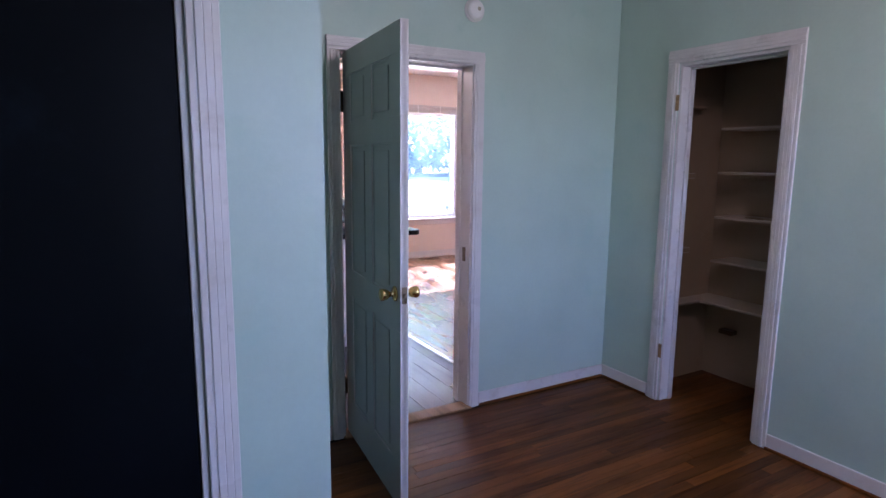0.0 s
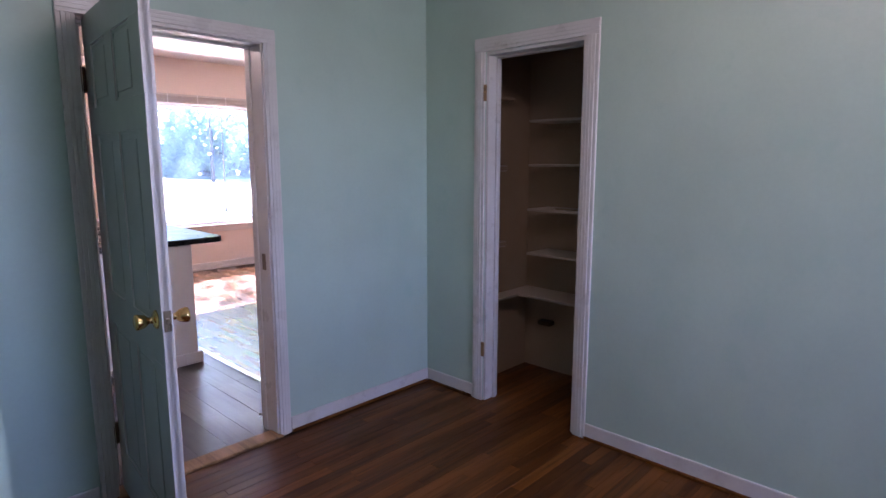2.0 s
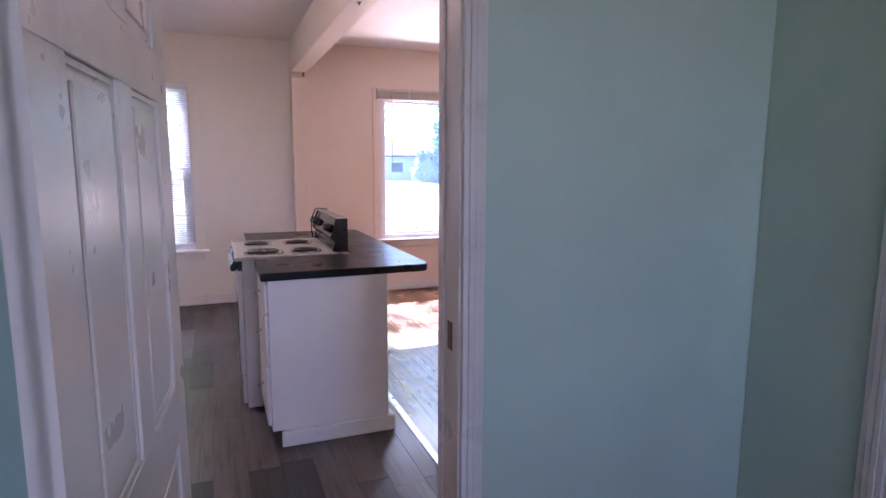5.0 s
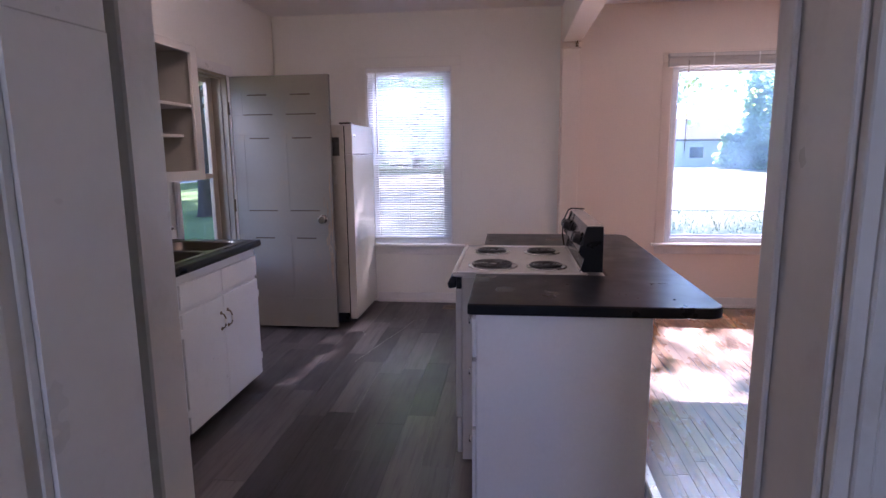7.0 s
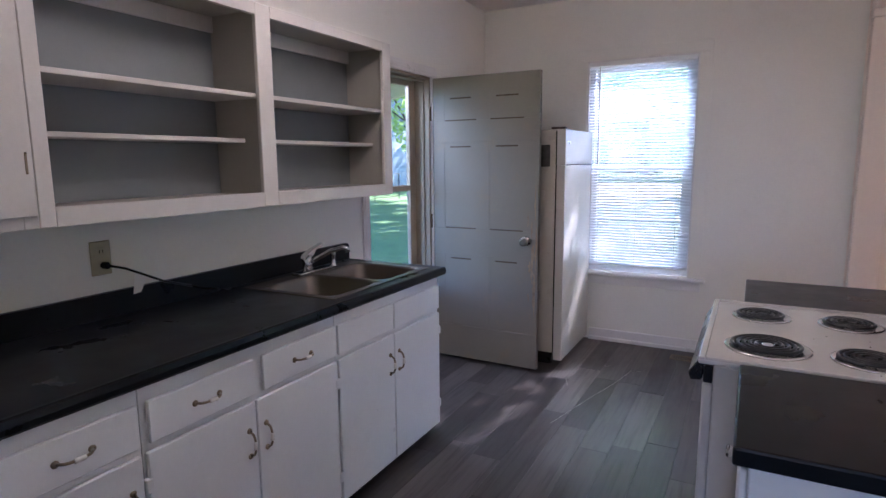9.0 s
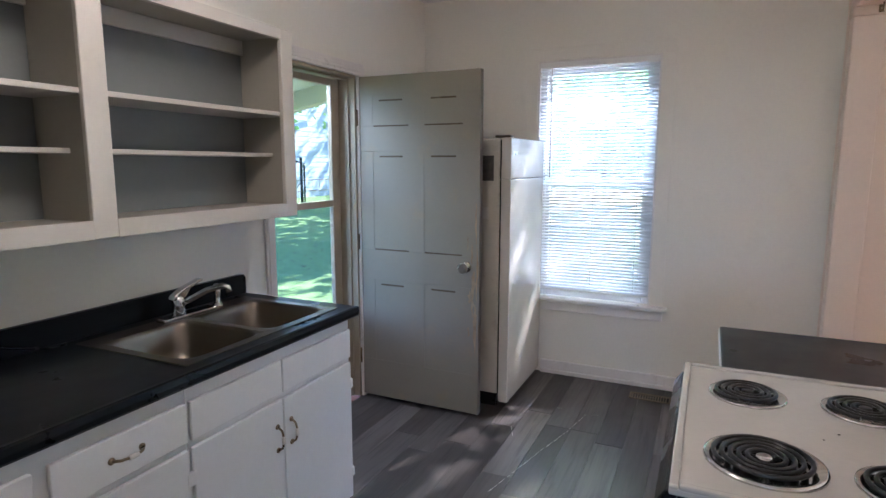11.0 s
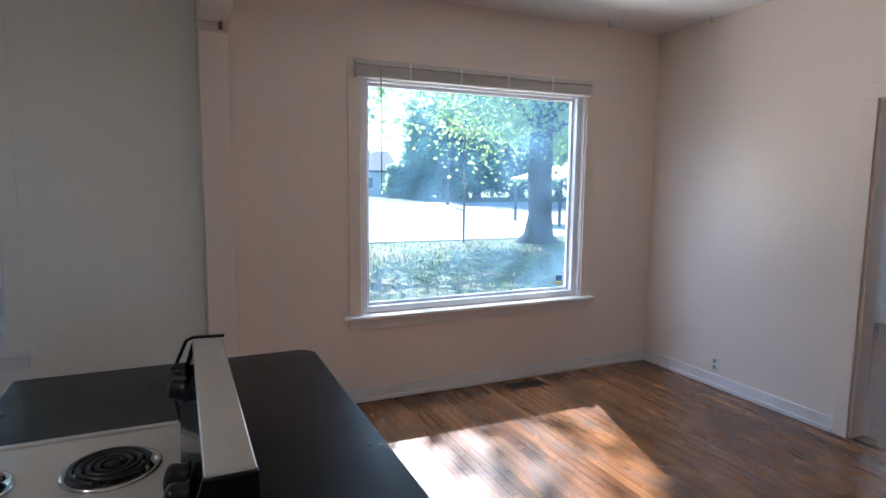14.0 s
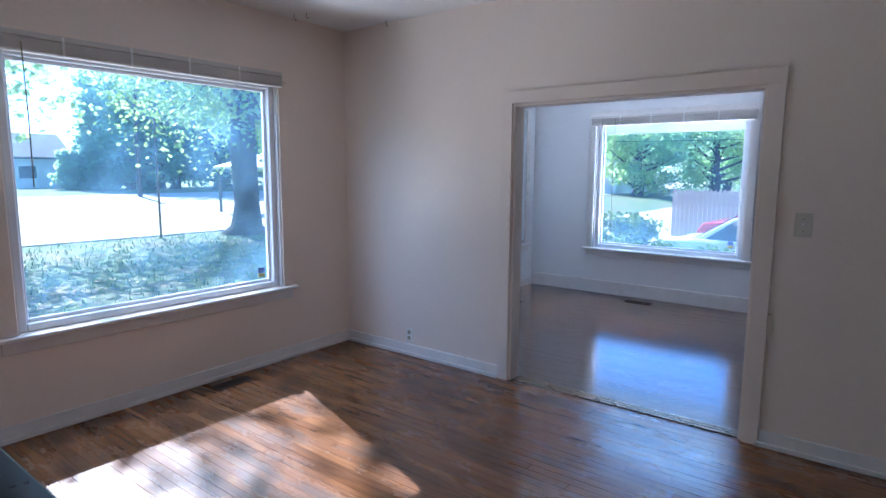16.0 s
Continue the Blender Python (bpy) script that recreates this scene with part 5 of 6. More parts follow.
part("middle_hinge", box(0.84, 0.905, G0 - 0.004, G0 + 0.02, 1.4293, 1.4317, 0.0), PLASTIC_W, fg)
part("badge", box(0.9082, 0.9095, G0 + 0.04, G0 + 0.12, 1.575, 1.595), ALU, fg, "small metal badge")
solid("fridge_sticker", box(0.703, 0.80, G0 - 0.002, G0 - 0.0005, 1.42, 1.57), STICKER_D, "dark faded picture sticker on the fridge side", "sticker")
solid("fridge_sticker", box(0.72, 0.77, G0 - 0.0018, G0 - 0.0005, 1.19, 1.26), FRIDGE_F, "pale torn sticker remains on the fridge side", "sticker")

# ---- floor registers, outlets, switch, smoke alarm ----


def register(cx, cy, w, d, label, mat=BROWN, along="x"):
    ob = thing("floor_register", (cx, cy, 0), label, "floor vent", "floor registers")
    w2, d2 = (w, d) if along == "x" else (d, w)
    bm = bmesh.new()
    for a in ((cx - w2 / 2, cx + w2 / 2, cy - d2 / 2, cy - d2 / 2 + 0.014), (cx - w2 / 2, cx + w2 / 2, cy + d2 / 2 - 0.014, cy + d2 / 2), (cx - w2 / 2, cx - w2 / 2 + 0.014, cy - d2 / 2 + 0.014, cy + d2 / 2 - 0.014), (cx + w2 / 2 - 0.014, cx + w2 / 2, cy - d2 / 2 + 0.014, cy + d2 / 2 - 0.014)):
        add_box(bm, *a, 0.0012, 0.006, 0.0015)
    part("frame", bm, mat, ob)
    # near-black sheet: the unlit duct's darkness is put into its colour
    part("backing", box(cx - w2 / 2 + 0.014, cx + w2 / 2 - 0.014, cy - d2 / 2 + 0.014, cy + d2 / 2 - 0.014, 0.0008, 0.0015), DARKIN, ob)
    n = int((w - 0.03) / 0.016)
    for i in range(n):
        s = -w / 2 + 0.022 + i * 0.016
        a = (cx + s - 0.004, cx + s + 0.003, cy - d2 / 2 + 0.014, cy + d2 / 2 - 0.014) if along == "x" else (cx - w2 / 2 + 0.014, cx + w2 / 2 - 0.014, cy + s - 0.004, cy + s + 0.003)
        part("slat", box(*a, 0.0018, 0.005), mat, ob)


register(4.81, 7.66, 0.30, 0.12, "brown metal floor register below the picture window")
register(1.71, 7.62, 0.26, 0.11, "brown metal floor register by the kitchen wall", metal("tan_register", (0.30, 0.24, 0.17), 0.5))
register(9.25, 6.26, 0.30, 0.12, "brown metal floor register below the street window", along="y")
register(8.30, 7.40, 0.26, 0.11, "brown metal floor register in the front room")


def wall_plate(name, y, z, label, switch=False):
    ob = thing(name, (DX, y, z), label, "switch" if switch else "outlet")
    w, h = (0.082, 0.125) if switch else (0.068, 0.112)
    part("cover_plate", box(DX - 0.007, DX - 0.001, y - w / 2, y + w / 2, z - h / 2, z + h / 2, 0.003), SWITCH_M if switch else PLASTIC_W, ob)
    if switch:
        part("toggle", box(DX - 0.019, DX - 0.007, y - 0.006, y + 0.006, z - 0.002, z + 0.014, 0.002), PLASTIC_W, ob)
        for dz in (-0.032, 0.032):
            part("screw", cyl((DX - 0.0082, y, z + dz), (DX - 0.007, y, z + dz), 0.0035, n=8), AGED, ob)
    else:
        for dz in (-0.024, 0.024):
            r = part("receptacle", box(DX - 0.010, DX - 0.007, y - 0.016, y + 0.016, z + dz - 0.016, z + dz + 0.016, 0.005), OUTLET_M, ob)
            for dy in (-0.006, 0.006):
                part("slot", box(DX - 0.0105, DX - 0.0099, y + dy - 0.0015, y + dy + 0.0015, z + dz - 0.004, z + dz + 0.007), BLACK, r)


wall_plate("light_switch", 4.362, 1.257, "almond light switch on the dining wall", True)
wall_plate("wall_outlet", 7.093, 0.17, "white double outlet low on the dining wall")
solid("wall_nail", tube([(DX - 0.001, 4.49, 0.76), (DX - 0.02, 4.488, 0.762), (DX - 0.022, 4.47, 0.762)], 0.002, 6), AGED, "bent nail in the dining wall", "nail")
solid("door_stop", tube([(D1 + 0.03, BK + 0.02, 0.06), (D1 + 0.005, BK + 0.03, 0.06), (D1 - 0.02, BK + 0.035, 0.062)], 0.008, 8), PLASTIC_W, "small white door stop by the jamb", "door stop")

sa = thing("smoke_alarm", (2.487, BD, 2.31), "round white smoke alarm above the doorway", "smoke alarm")
part("base", lathe((2.487, BD - 0.0015, 2.31), (0, -1, 0), [(0, 0.062), (0.008, 0.062), (0.010, 0.058)], 32), PLASTIC_W, sa)
part("cover", lathe((2.487, BD - 0.0117, 2.31), (0, -1, 0), [(0, 0.056), (0.012, 0.054), (0.022, 0.045), (0.024, 0.036), (0.0245, 0.002)], 32), PLASTIC_W, sa)
part("test_button", lathe((2.50, BD - 0.036, 2.315), (0, -1, 0), [(0, 0.011), (0.002, 0.010), (0.0025, 0.001)], 14), OUTLET_M, sa)
solid("wall_nail", cyl((2.035, BD, 2.19), (2.035, BD - 0.02, 2.192), 0.0025, n=6), AGED, "small nail above the doorway", "nail")

# ---- closet ----
for i, z in enumerate((1.700, 1.422, 1.136, 0.848)):
    sh = thing("closet_shelf", (4.21, 1.93, z), "painted wooden closet shelf on cleats", "shelf", "closet shelves")
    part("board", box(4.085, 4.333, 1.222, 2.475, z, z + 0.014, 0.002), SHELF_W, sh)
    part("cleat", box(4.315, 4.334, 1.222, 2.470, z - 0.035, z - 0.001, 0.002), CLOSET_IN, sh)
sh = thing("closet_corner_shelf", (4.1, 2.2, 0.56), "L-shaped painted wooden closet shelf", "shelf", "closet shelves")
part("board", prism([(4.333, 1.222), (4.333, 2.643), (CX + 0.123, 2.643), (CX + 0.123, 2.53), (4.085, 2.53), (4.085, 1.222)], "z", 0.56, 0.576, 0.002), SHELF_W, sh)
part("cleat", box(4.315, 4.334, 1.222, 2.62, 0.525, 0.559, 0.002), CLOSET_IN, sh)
for z in (1.425, 0.945):
    ws = thing("wire_shelf", (3.85, 2.58, z), "white coated wire shelf on the closet side wall", "wire shelf", "wire shelves")
    for yy, zz in ((2.53, z), (2.53, z - 0.03), (2.64, z)):
        part("rail", tube([(CX + 0.125, yy, zz), (3.93, yy, zz)], 0.0025, 6), SHELF_W, ws)
    for k in range(8):
        xx = CX + 0.135 + k * 0.0265
        part("wire", tube([(xx, 2.643, z + 0.003), (xx, 2.527, z + 0.003), (xx, 2.527, z - 0.03)], 0.0014, 5), SHELF_W, ws)
solid("closet_hat_shelf", box(CX + 0.123, 4.05, 2.56, 2.644, 1.835, 1.850, 0.002), CLOSET_IN, "narrow wooden ledge high in the closet", "shelf")
solid("closet_bracket", box(4.27, 4.334, 2.40, 2.50, 0.33, 0.36, 0.004), HINGE_M, "small dark bracket on the closet wall", "bracket")
solid("shelf_stick", box(4.14, 4.16, 2.0, 2.30, 1.1505, 1.159, 0.002), CLOSET_IN, "thin wooden stick lying on a closet shelf", "stick")

# ---- ceiling fixtures of kitchen and bedroom ----
m_glow, nt_g, bg_ = nodes_of("glowing_opal_glass")
bg_.inputs["Base Color"].default_value = (0.85, 0.82, 0.75, 1)
bg_.inputs["Emission Color"].default_value = (1.0, 0.86, 0.68, 1)
bg_.inputs["Emission Strength"].default_value = 1.2
for lx_, ly_ in ((1.15, 4.9), (2.35, 0.75)):
    cl_ = thing("ceiling_light", (lx_, ly_, HC), "round white glass ceiling light, switched on", "ceiling light", "ceiling lights")
    part("base", lathe((lx_, ly_, HC - 0.001), (0, 0, -1), [(0, 0.16), (0.02, 0.16), (0.026, 0.15)], 32), PLASTIC_W, cl_)
    part("diffuser", lathe((lx_, ly_, HC - 0.0275), (0, 0, -1), [(0, 0.145), (0.03, 0.14), (0.06, 0.115), (0.08, 0.07), (0.086, 0.005)], 32), m_glow, cl_)

# pale drag marks scraped across the vinyl planks
SCUFF = paint("pale_scuff", (0.42, 0.40, 0.38), 0.7, 0.3, 30.0, 0.0)
rnd_k = random.Random(12)
for run in (((1.128, 6.144), (1.232, 6.574), (1.321, 6.902), (1.369, 7.146)), ((1.19, 7.205), (1.225, 7.218)), ((1.369, 7.17), (1.449, 7.21)), ((1.014, 6.839), (1.064, 6.707))):
    bm = bmesh.new()
    for (xa, ya), (xb, yb) in zip(run, run[1:]):
        L = math.hypot(xb - xa, yb - ya)
        nx, ny = -(yb - ya) / L, (xb - xa) / L
        s = 0.0
        while s < L:
            e = min(L, s + rnd_k.uniform(0.02, 0.07))
            w_ = rnd_k.uniform(0.0012, 0.0034)
            o_ = rnd_k.uniform(-0.002, 0.002)
            p = [(xa + (xb - xa) * q / L + nx * (o_ + sg * w_), ya + (yb - ya) * q / L + ny * (o_ + sg * w_)) for q, sg in ((s, -1), (e, -0.4), (e, 0.4), (s, 1))]
            add_prism(bm, p, "z", 0.0008, 0.0014)
            s = e + rnd_k.uniform(0.0, 0.025)
    sc = solid("floor_scuff", bm, SCUFF, "pale scrape mark across the vinyl planks", "scuff mark", "stuff")

# ---- outdoors ----
GZ = -0.45
GF = -0.90           # ground towards the street


def ground_sheet():
    """One sheet to the horizon, gently uneven near the house."""
    bm = bmesh.new()
    xs = [-900, -200, -80] + [-50 + 2.5 * i for i in range(49)] + [90, 200, 900]
    ys = [-900, -200, -40] + [-20 + 2.5 * i for i in range(41)] + [100, 250, 900]
    grid = [[bm.verts.new((x, y, GZ + (0.03 * noise.noise(Vector((x * 0.12, y * 0.12, 0.3))) if abs(x) < 60 and abs(y) < 70 else 0.0) - 0.45 * min(1.0, max(0.0, (x - 10.5) / 4.0)) * min(1.0, max(0.0, (17.5 - y) / 3.0)))) for y in ys] for x in xs]
    for i in range(len(xs) - 1):
        for j in range(len(ys) - 1):
            f = bm.faces.new((grid[i][j], grid[i + 1][j], grid[i + 1][j + 1], grid[i][j + 1]))
            c = f.calc_center_median()
            f.material_index = 1 if c.x < -3.0 and c.y < 60 else 0
            f.smooth = True
    return solid("ground", bm, [LAWN, GREEN], "lawn with leaf litter around the house", "ground", "structure")


ground_sheet()


def flat_sheet(name, outline, z, mat, label, category):
    bm = bmesh.new()
    add_prism(bm, outline, "z", z - 0.12, z)
    return solid(name, bm, mat, label, category, "structure")


flat_sheet("road", [(-7, 22.0), (6, 21.2), (14.5, 20.9), (60, 23.0), (120, 26.0), (120, 52.0), (40, 50.0), (-16, 52.0)], GZ + 0.045, PALE, "wide pale sunlit gravel yard beyond the lawn", "road")
flat_sheet("pavement", [(13.9, -20), (46.0, -20), (46.0, 16.0), (13.9, 16.0)], GF + 0.12, PALE, "pale sunlit concrete drive before the house", "pavement")
bm = bmesh.new()
for x0, x1, y0, y1 in ((-1.42, FX + 0.16, -2.72, 1.0), (-1.42, FX + 0.16, 1.0, NY + 0.16)):
    add_box(bm, x0, x1, y0, y1, -0.6, -0.125)
solid("house_foundation", bm, BRICKRED, "low brick foundation of the house", "foundation", "structure")
bm = bmesh.new()
add_box(bm, -1.9, FX + 0.6, -2.4, NY + 0.62, HC + 0.125, HC + 0.24)
add_prism(bm, [(-2.4, HC + 0.24), (NY + 0.62, HC + 0.24), (2.7, HC + 2.4)], "x", -1.9, FX + 0.6)
solid("house_roof", bm, ROOF, "grey shingle roof over the house", "roof", "structure")
# front porch roof seen above the street window, back porch roof seen through the storm door
fp = thing("front_porch", (FX + 1.2, 6.0, GZ), "white front porch roof with a plain beam", "porch")
part("soffit", box(FX + 0.17, FX + 2.3, 2.0, NY + 0.6, 2.42, 2.48), PORCH, fp)
part("beam", box(FX + 2.15, FX + 2.3, 2.0, NY + 0.6, 2.12, 2.42, 0.01), PORCH, fp)
part("floor", box(FX + 0.17, FX + 2.3, 2.0, NY + 0.6, GF - 0.1, -0.05), PALE, fp)
for yy in (2.1, NY + 0.5):
    part("post", box(FX + 2.16, FX + 2.28, yy - 0.06, yy + 0.06, -0.05, 2.12, 0.008), PORCH, fp)
bp = thing("back_porch", (LX - 1.8, 7.0, GZ), "back porch with a sloping boarded roof and pale beam", "porch")
PORCH_Y = paint("pale_yellow_beam_paint", (0.52, 0.50, 0.38), 0.5, 0.06, 1.0)


def porch_z(x):
    """Top of the rake beam: the roof falls away from the house."""
    return 2.333 + 0.204 * (x + 1.95)


px0, px1 = LX - 3.3, LX - 0.17
part("rake_beam", prism([(px0, porch_z(px0) - 0.19), (px1, porch_z(px1) - 0.19), (px1, porch_z(px1)), (px0, porch_z(px0))], "y", 8.95, 9.06, 0.006), PORCH_Y, bp, "pale yellow sloping beam")
part("eave_beam", box(px0, px0 + 0.1, 4.4, 8.948, porch_z(px0) - 0.19, porch_z(px0) - 0.002, 0.006), PORCH_Y, bp)
for k in range(30):
    y_ = 4.4 + k * 0.156
    part("soffit_board", prism([(px0 - 0.15, porch_z(px0 - 0.15) + 0.001), (px1, porch_z(px1) + 0.001), (px1, porch_z(px1) + 0.018), (px0 - 0.15, porch_z(px0 - 0.15) + 0.018)], "y", y_, y_ + 0.151), PORCH, bp)
part("roof_deck", prism([(px0 - 0.2, porch_z(px0 - 0.2) + 0.02), (px1, porch_z(px1) + 0.02), (px1, porch_z(px1) + 0.07), (px0 - 0.2, porch_z(px0 - 0.2) + 0.07)], "y", 4.35, 9.15), ROOF, bp)
part("floor", box(LX - 1.0, px1, 5.9, 7.1, GZ - 0.1, -0.16), PALE, bp)
part("post", box(-2.80, -2.70, 8.96, 9.05, GZ - 0.1, porch_z(-2.75) - 0.19, 0.006), PORCH, bp)
part("post", box(px0, px0 + 0.1, 5.45, 5.55, GZ - 0.1, porch_z(px0) - 0.19, 0.006), PORCH, bp)
solid("wire_loop", tube([(-3.05, 9.0, 1.13), (-2.90, 9.0, 0.93), (-2.745, 8.94, 0.72), (-2.73, 8.94, 0.62), (-2.80, 8.95, 0.55), (-2.92, 9.0, 0.54), (-3.0, 9.0, 0.62), (-3.02, 9.0, 0.76), (-2.98, 9.0, 0.84)], 0.008, 7), BLACK, "thin black wire looped round the porch post", "wire")


def leaf_cloud(bm, centre, radius, n, size, rnd, squash=0.75):
    """n small folded leaves scattered in an uneven ball."""
    for _ in range(n):
        d = Vector((rnd.gauss(0, 1), rnd.gauss(0, 1), rnd.gauss(0, 1)))
        d.normalize()
        p = Vector(centre) + Vector((d.x, d.y, d.z * squash)) * radius * (rnd.random() ** 0.45)
        a = Vector((rnd.gauss(0, 1), rnd.gauss(0, 1), rnd.gauss(0, 0.6))).normalized()
        b = a.cross(Vector((rnd.gauss(0, 1), rnd.gauss(0, 1), rnd.gauss(0, 1)))).normalized()
        s = size * rnd.uniform(0.6, 1.25)
        q = [bm.verts.new(p + a * s), bm.verts.new(p + b * s * 0.62), bm.verts.new(p - a * s * 0.8), bm.verts.new(p - b * s * 0.62)]
        bm.faces.new(q)


def tree(name, x, y, h, r, crown_r, label, leaves, size, seed, lmat=LEAF, clumps=26, first=0.32, lean=(0, 0), flare=1.9, low=0, gz=GZ):
    rnd = random.Random(seed)
    GZ = gz
    ob = thing(name, (x, y, GZ), label, "tree")
    bm = bmesh.new()
    top = Vector((x + lean[0], y + lean[1], GZ + h * 0.72))
    zs = [0, 0.012, 0.03, 0.08, 0.2, 0.4, 0.6, 0.8, 1.0]
    fl = [flare, flare * 0.78, 1.25, 1.06, 1.0, 0.88, 0.7, 0.5, 0.22]
    base = Vector((x, y, GZ - 0.1))
    pts = [base.lerp(top, s) + Vector((0.12 * r * rnd.gauss(0, 1), 0.12 * r * rnd.gauss(0, 1), 0)) * (s > 0.05) for s in zs]
    n = 14
    rings = []
    for p, k in zip(pts, fl):
        rings.append([bm.verts.new(p + Vector((math.cos(2 * math.pi * i / n), math.sin(2 * math.pi * i / n), 0)) * r * k * (1 + 0.12 * rnd.uniform(-1, 1) * (2 if k > 1.3 else 1))) for i in range(n)])
    for ra, rb in zip(rings, rings[1:]):
        for i in range(n):
            bm.faces.new((ra[i], ra[(i + 1) % n], rb[(i + 1) % n], rb[i])).smooth = True
    bm.faces.new(rings[-1])
    ends = []
    for c in range(clumps):
        s = first + (0.98 - first) * (c + rnd.random()) / clumps
        p0 = base.lerp(top, s)
        a = 2.4 * c + rnd.uniform(-0.5, 0.5)
        out = crown_r * rnd.uniform(0.55, 1.0) * (1.0 - 0.45 * max(0, s - 0.55))
        up = h * (0.08 + 0.20 * rnd.random()) + 0.12 * h * (s - 0.3)
        e = p0 + Vector((math.cos(a) * out, math.sin(a) * out, up))
        m = p0.lerp(e, 0.5) + Vector((0, 0, -0.06 * out))
        rr = r * (0.42 - 0.22 * s)
        add_cyl(bm, p0, m, rr, rr * 0.6, 7, False)
        add_cyl(bm, m, e, rr * 0.6, rr * 0.15, 6, False)
        ends += [e, m.lerp(e, 0.55), p0.lerp(e, 0.62) + Vector((rnd.gauss(0, 0.6), rnd.gauss(0, 0.6), rnd.gauss(0, 0.5)))]
    for c in range(low):
        a = 2 * math.pi * (c + rnd.random()) / low
        e = Vector((x + crown_r * rnd.uniform(-0.33, 0.65), y + math.sin(a) * crown_r * rnd.uniform(0.1, 0.6), GZ + rnd.uniform(3.3, 5.8)))
        p0 = base.lerp(top, 0.45)
        add_cyl(bm, p0, e, r * 0.16, r * 0.03, 6, False)
        ends += [e + Vector((rnd.gauss(0, 0.6), rnd.gauss(0, 0.6), rnd.uniform(-0.2, 0.8))) for q in range(4)]
    part("trunk", bm, BARK, ob, "grey-brown bark trunk with limbs")
    bm = bmesh.new()
    per = max(6, leaves // len(ends))
    for e in ends:
        leaf_cloud(bm, e, crown_r * rnd.uniform(0.22, 0.42), per, size, rnd)
    me = bpy.data.meshes.new("crown")
    bmesh.ops.translate(bm, vec=-Vector(ob.location), verts=bm.verts)
    bm.to_mesh(me)
    bm.free()
    me.materials.append(lmat)
    cr = new("crown", me)
    cr.parent = ob
    tagged(cr, "loose green crown of many leaves")
    return ob


tree("maple_tree", 13.0, 19.7, 17.0, 0.36, 7.0, "large maple with a flared trunk on the lawn", 36000, 0.10, 11, clumps=30, first=0.26, low=30, flare=2.3)
tree("maple_tree", 4.3, 19.5, 16.5, 0.34, 6.3, "leafy maple at the edge of the yard", 7500, 0.115, 23, clumps=30, first=0.24, low=10)
tree("shade_tree", -0.5, 34.0, 16.0, 0.34, 6.0, "tall shade tree beside the kitchen garden", 9000, 0.13, 31, clumps=24, first=0.25)
# placed and thickened to block sun through the kitchen window
tree("shade_tree", 3.0, 14.8, 11.5, 0.16, 3.2, "slender tree outside the kitchen window, placed to block the sun", 15000, 0.11, 37, clumps=26, first=0.25)
for i, (tx, ty, th, tc) in enumerate(((-26, 62, 15, 8), (-8, 66, 13, 8), (33, 62, 15, 6), (36, 59, 21, 8), (43, 57, 20, 8), (50, 58, 19, 8), (58, 57, 21, 9), (68, 56, 20, 9), (80, 56, 20, 10), (26.0, 66, 3.4, 2.2), (29.0, 63, 5.5, 2.6), (31.0, 61, 17, 4.2), (29.6, 68, 12, 3.6), (47, 66, 24, 9), (40, 64, 24, 9))):
    tree("wood_tree", tx, ty, th, 0.4, tc, "full green tree of the far tree line", 13000, 0.29, 50 + i, LEAF_D, 34, 0.02)
for i, (tx, ty, th, tc) in enumerate(((50, 20.5, 7.5, 3.6), (54, 15.5, 8.6, 4.4), (56, 9.5, 8.4, 4.6), (66, 27, 8.6, 5), (66, 17, 9.0, 5), (72, 36, 8.8, 6), (62, 3, 8.8, 5.2), (70, 10, 9.2, 5), (60, -4, 8.6, 5))):
    tree("street_tree", tx, ty, th, 0.42, tc, "green street tree with an airy crown", 12000, 0.16, 80 + i, LEAF_S, 24, 0.16, gz=GF)
# (-15, 50) and (-4.5, 25) are added to shade the house and lawn
for i, (tx, ty, th, tc) in enumerate(((-7.2, 19.4, 7.5, 2.9), (-30, 29, 12, 5), (-34, 24, 15, 7), (-15, 50, 18, 8), (-4.5, 25.0, 16, 6.5), (-12, 29.5, 15, 5.5))):
    tree("garden_tree", tx, ty, th, 0.2, tc, "leafy tree in the back garden", 2600 if i == 0 else 7000, 0.11 if i == 0 else 0.26, 110 + i, LEAF, 14 if i == 0 else 22, 0.35)


def shrub(x, y, r, h, label, seed, mat=LEAF_Y, n=1400, size=0.07):
    rnd = random.Random(seed)
    GZ = GF
    ob = thing("shrub", (x, y, GZ), label, "shrub", "shrubs before the porch")
    bm = bmesh.new()
    for k in range(7):
        a = k * 0.9
        add_cyl(bm, (x, y, GZ), (x + math.cos(a) * r * 0.6, y + math.sin(a) * r * 0.6, GZ + h * 0.7), 0.02, 0.006, 6, False)
    part("stems", bm, BARK, ob)
    bm = bmesh.new()
    for k in range(9):
        c = Vector((x + rnd.uniform(-0.6, 0.6) * r, y + rnd.uniform(-0.6, 0.6) * r, GZ + h * rnd.uniform(0.35, 0.85)))
        leaf_cloud(bm, c, r * rnd.uniform(0.3, 0.5), n // 9, size, rnd)
    me = bpy.data.meshes.new("foliage")
    bmesh.ops.translate(bm, vec=-Vector(ob.location), verts=bm.verts)
    bm.to_mesh(me)
    bm.free()
    me.materials.append(mat)
    o = new("foliage", me)
    o.parent = ob


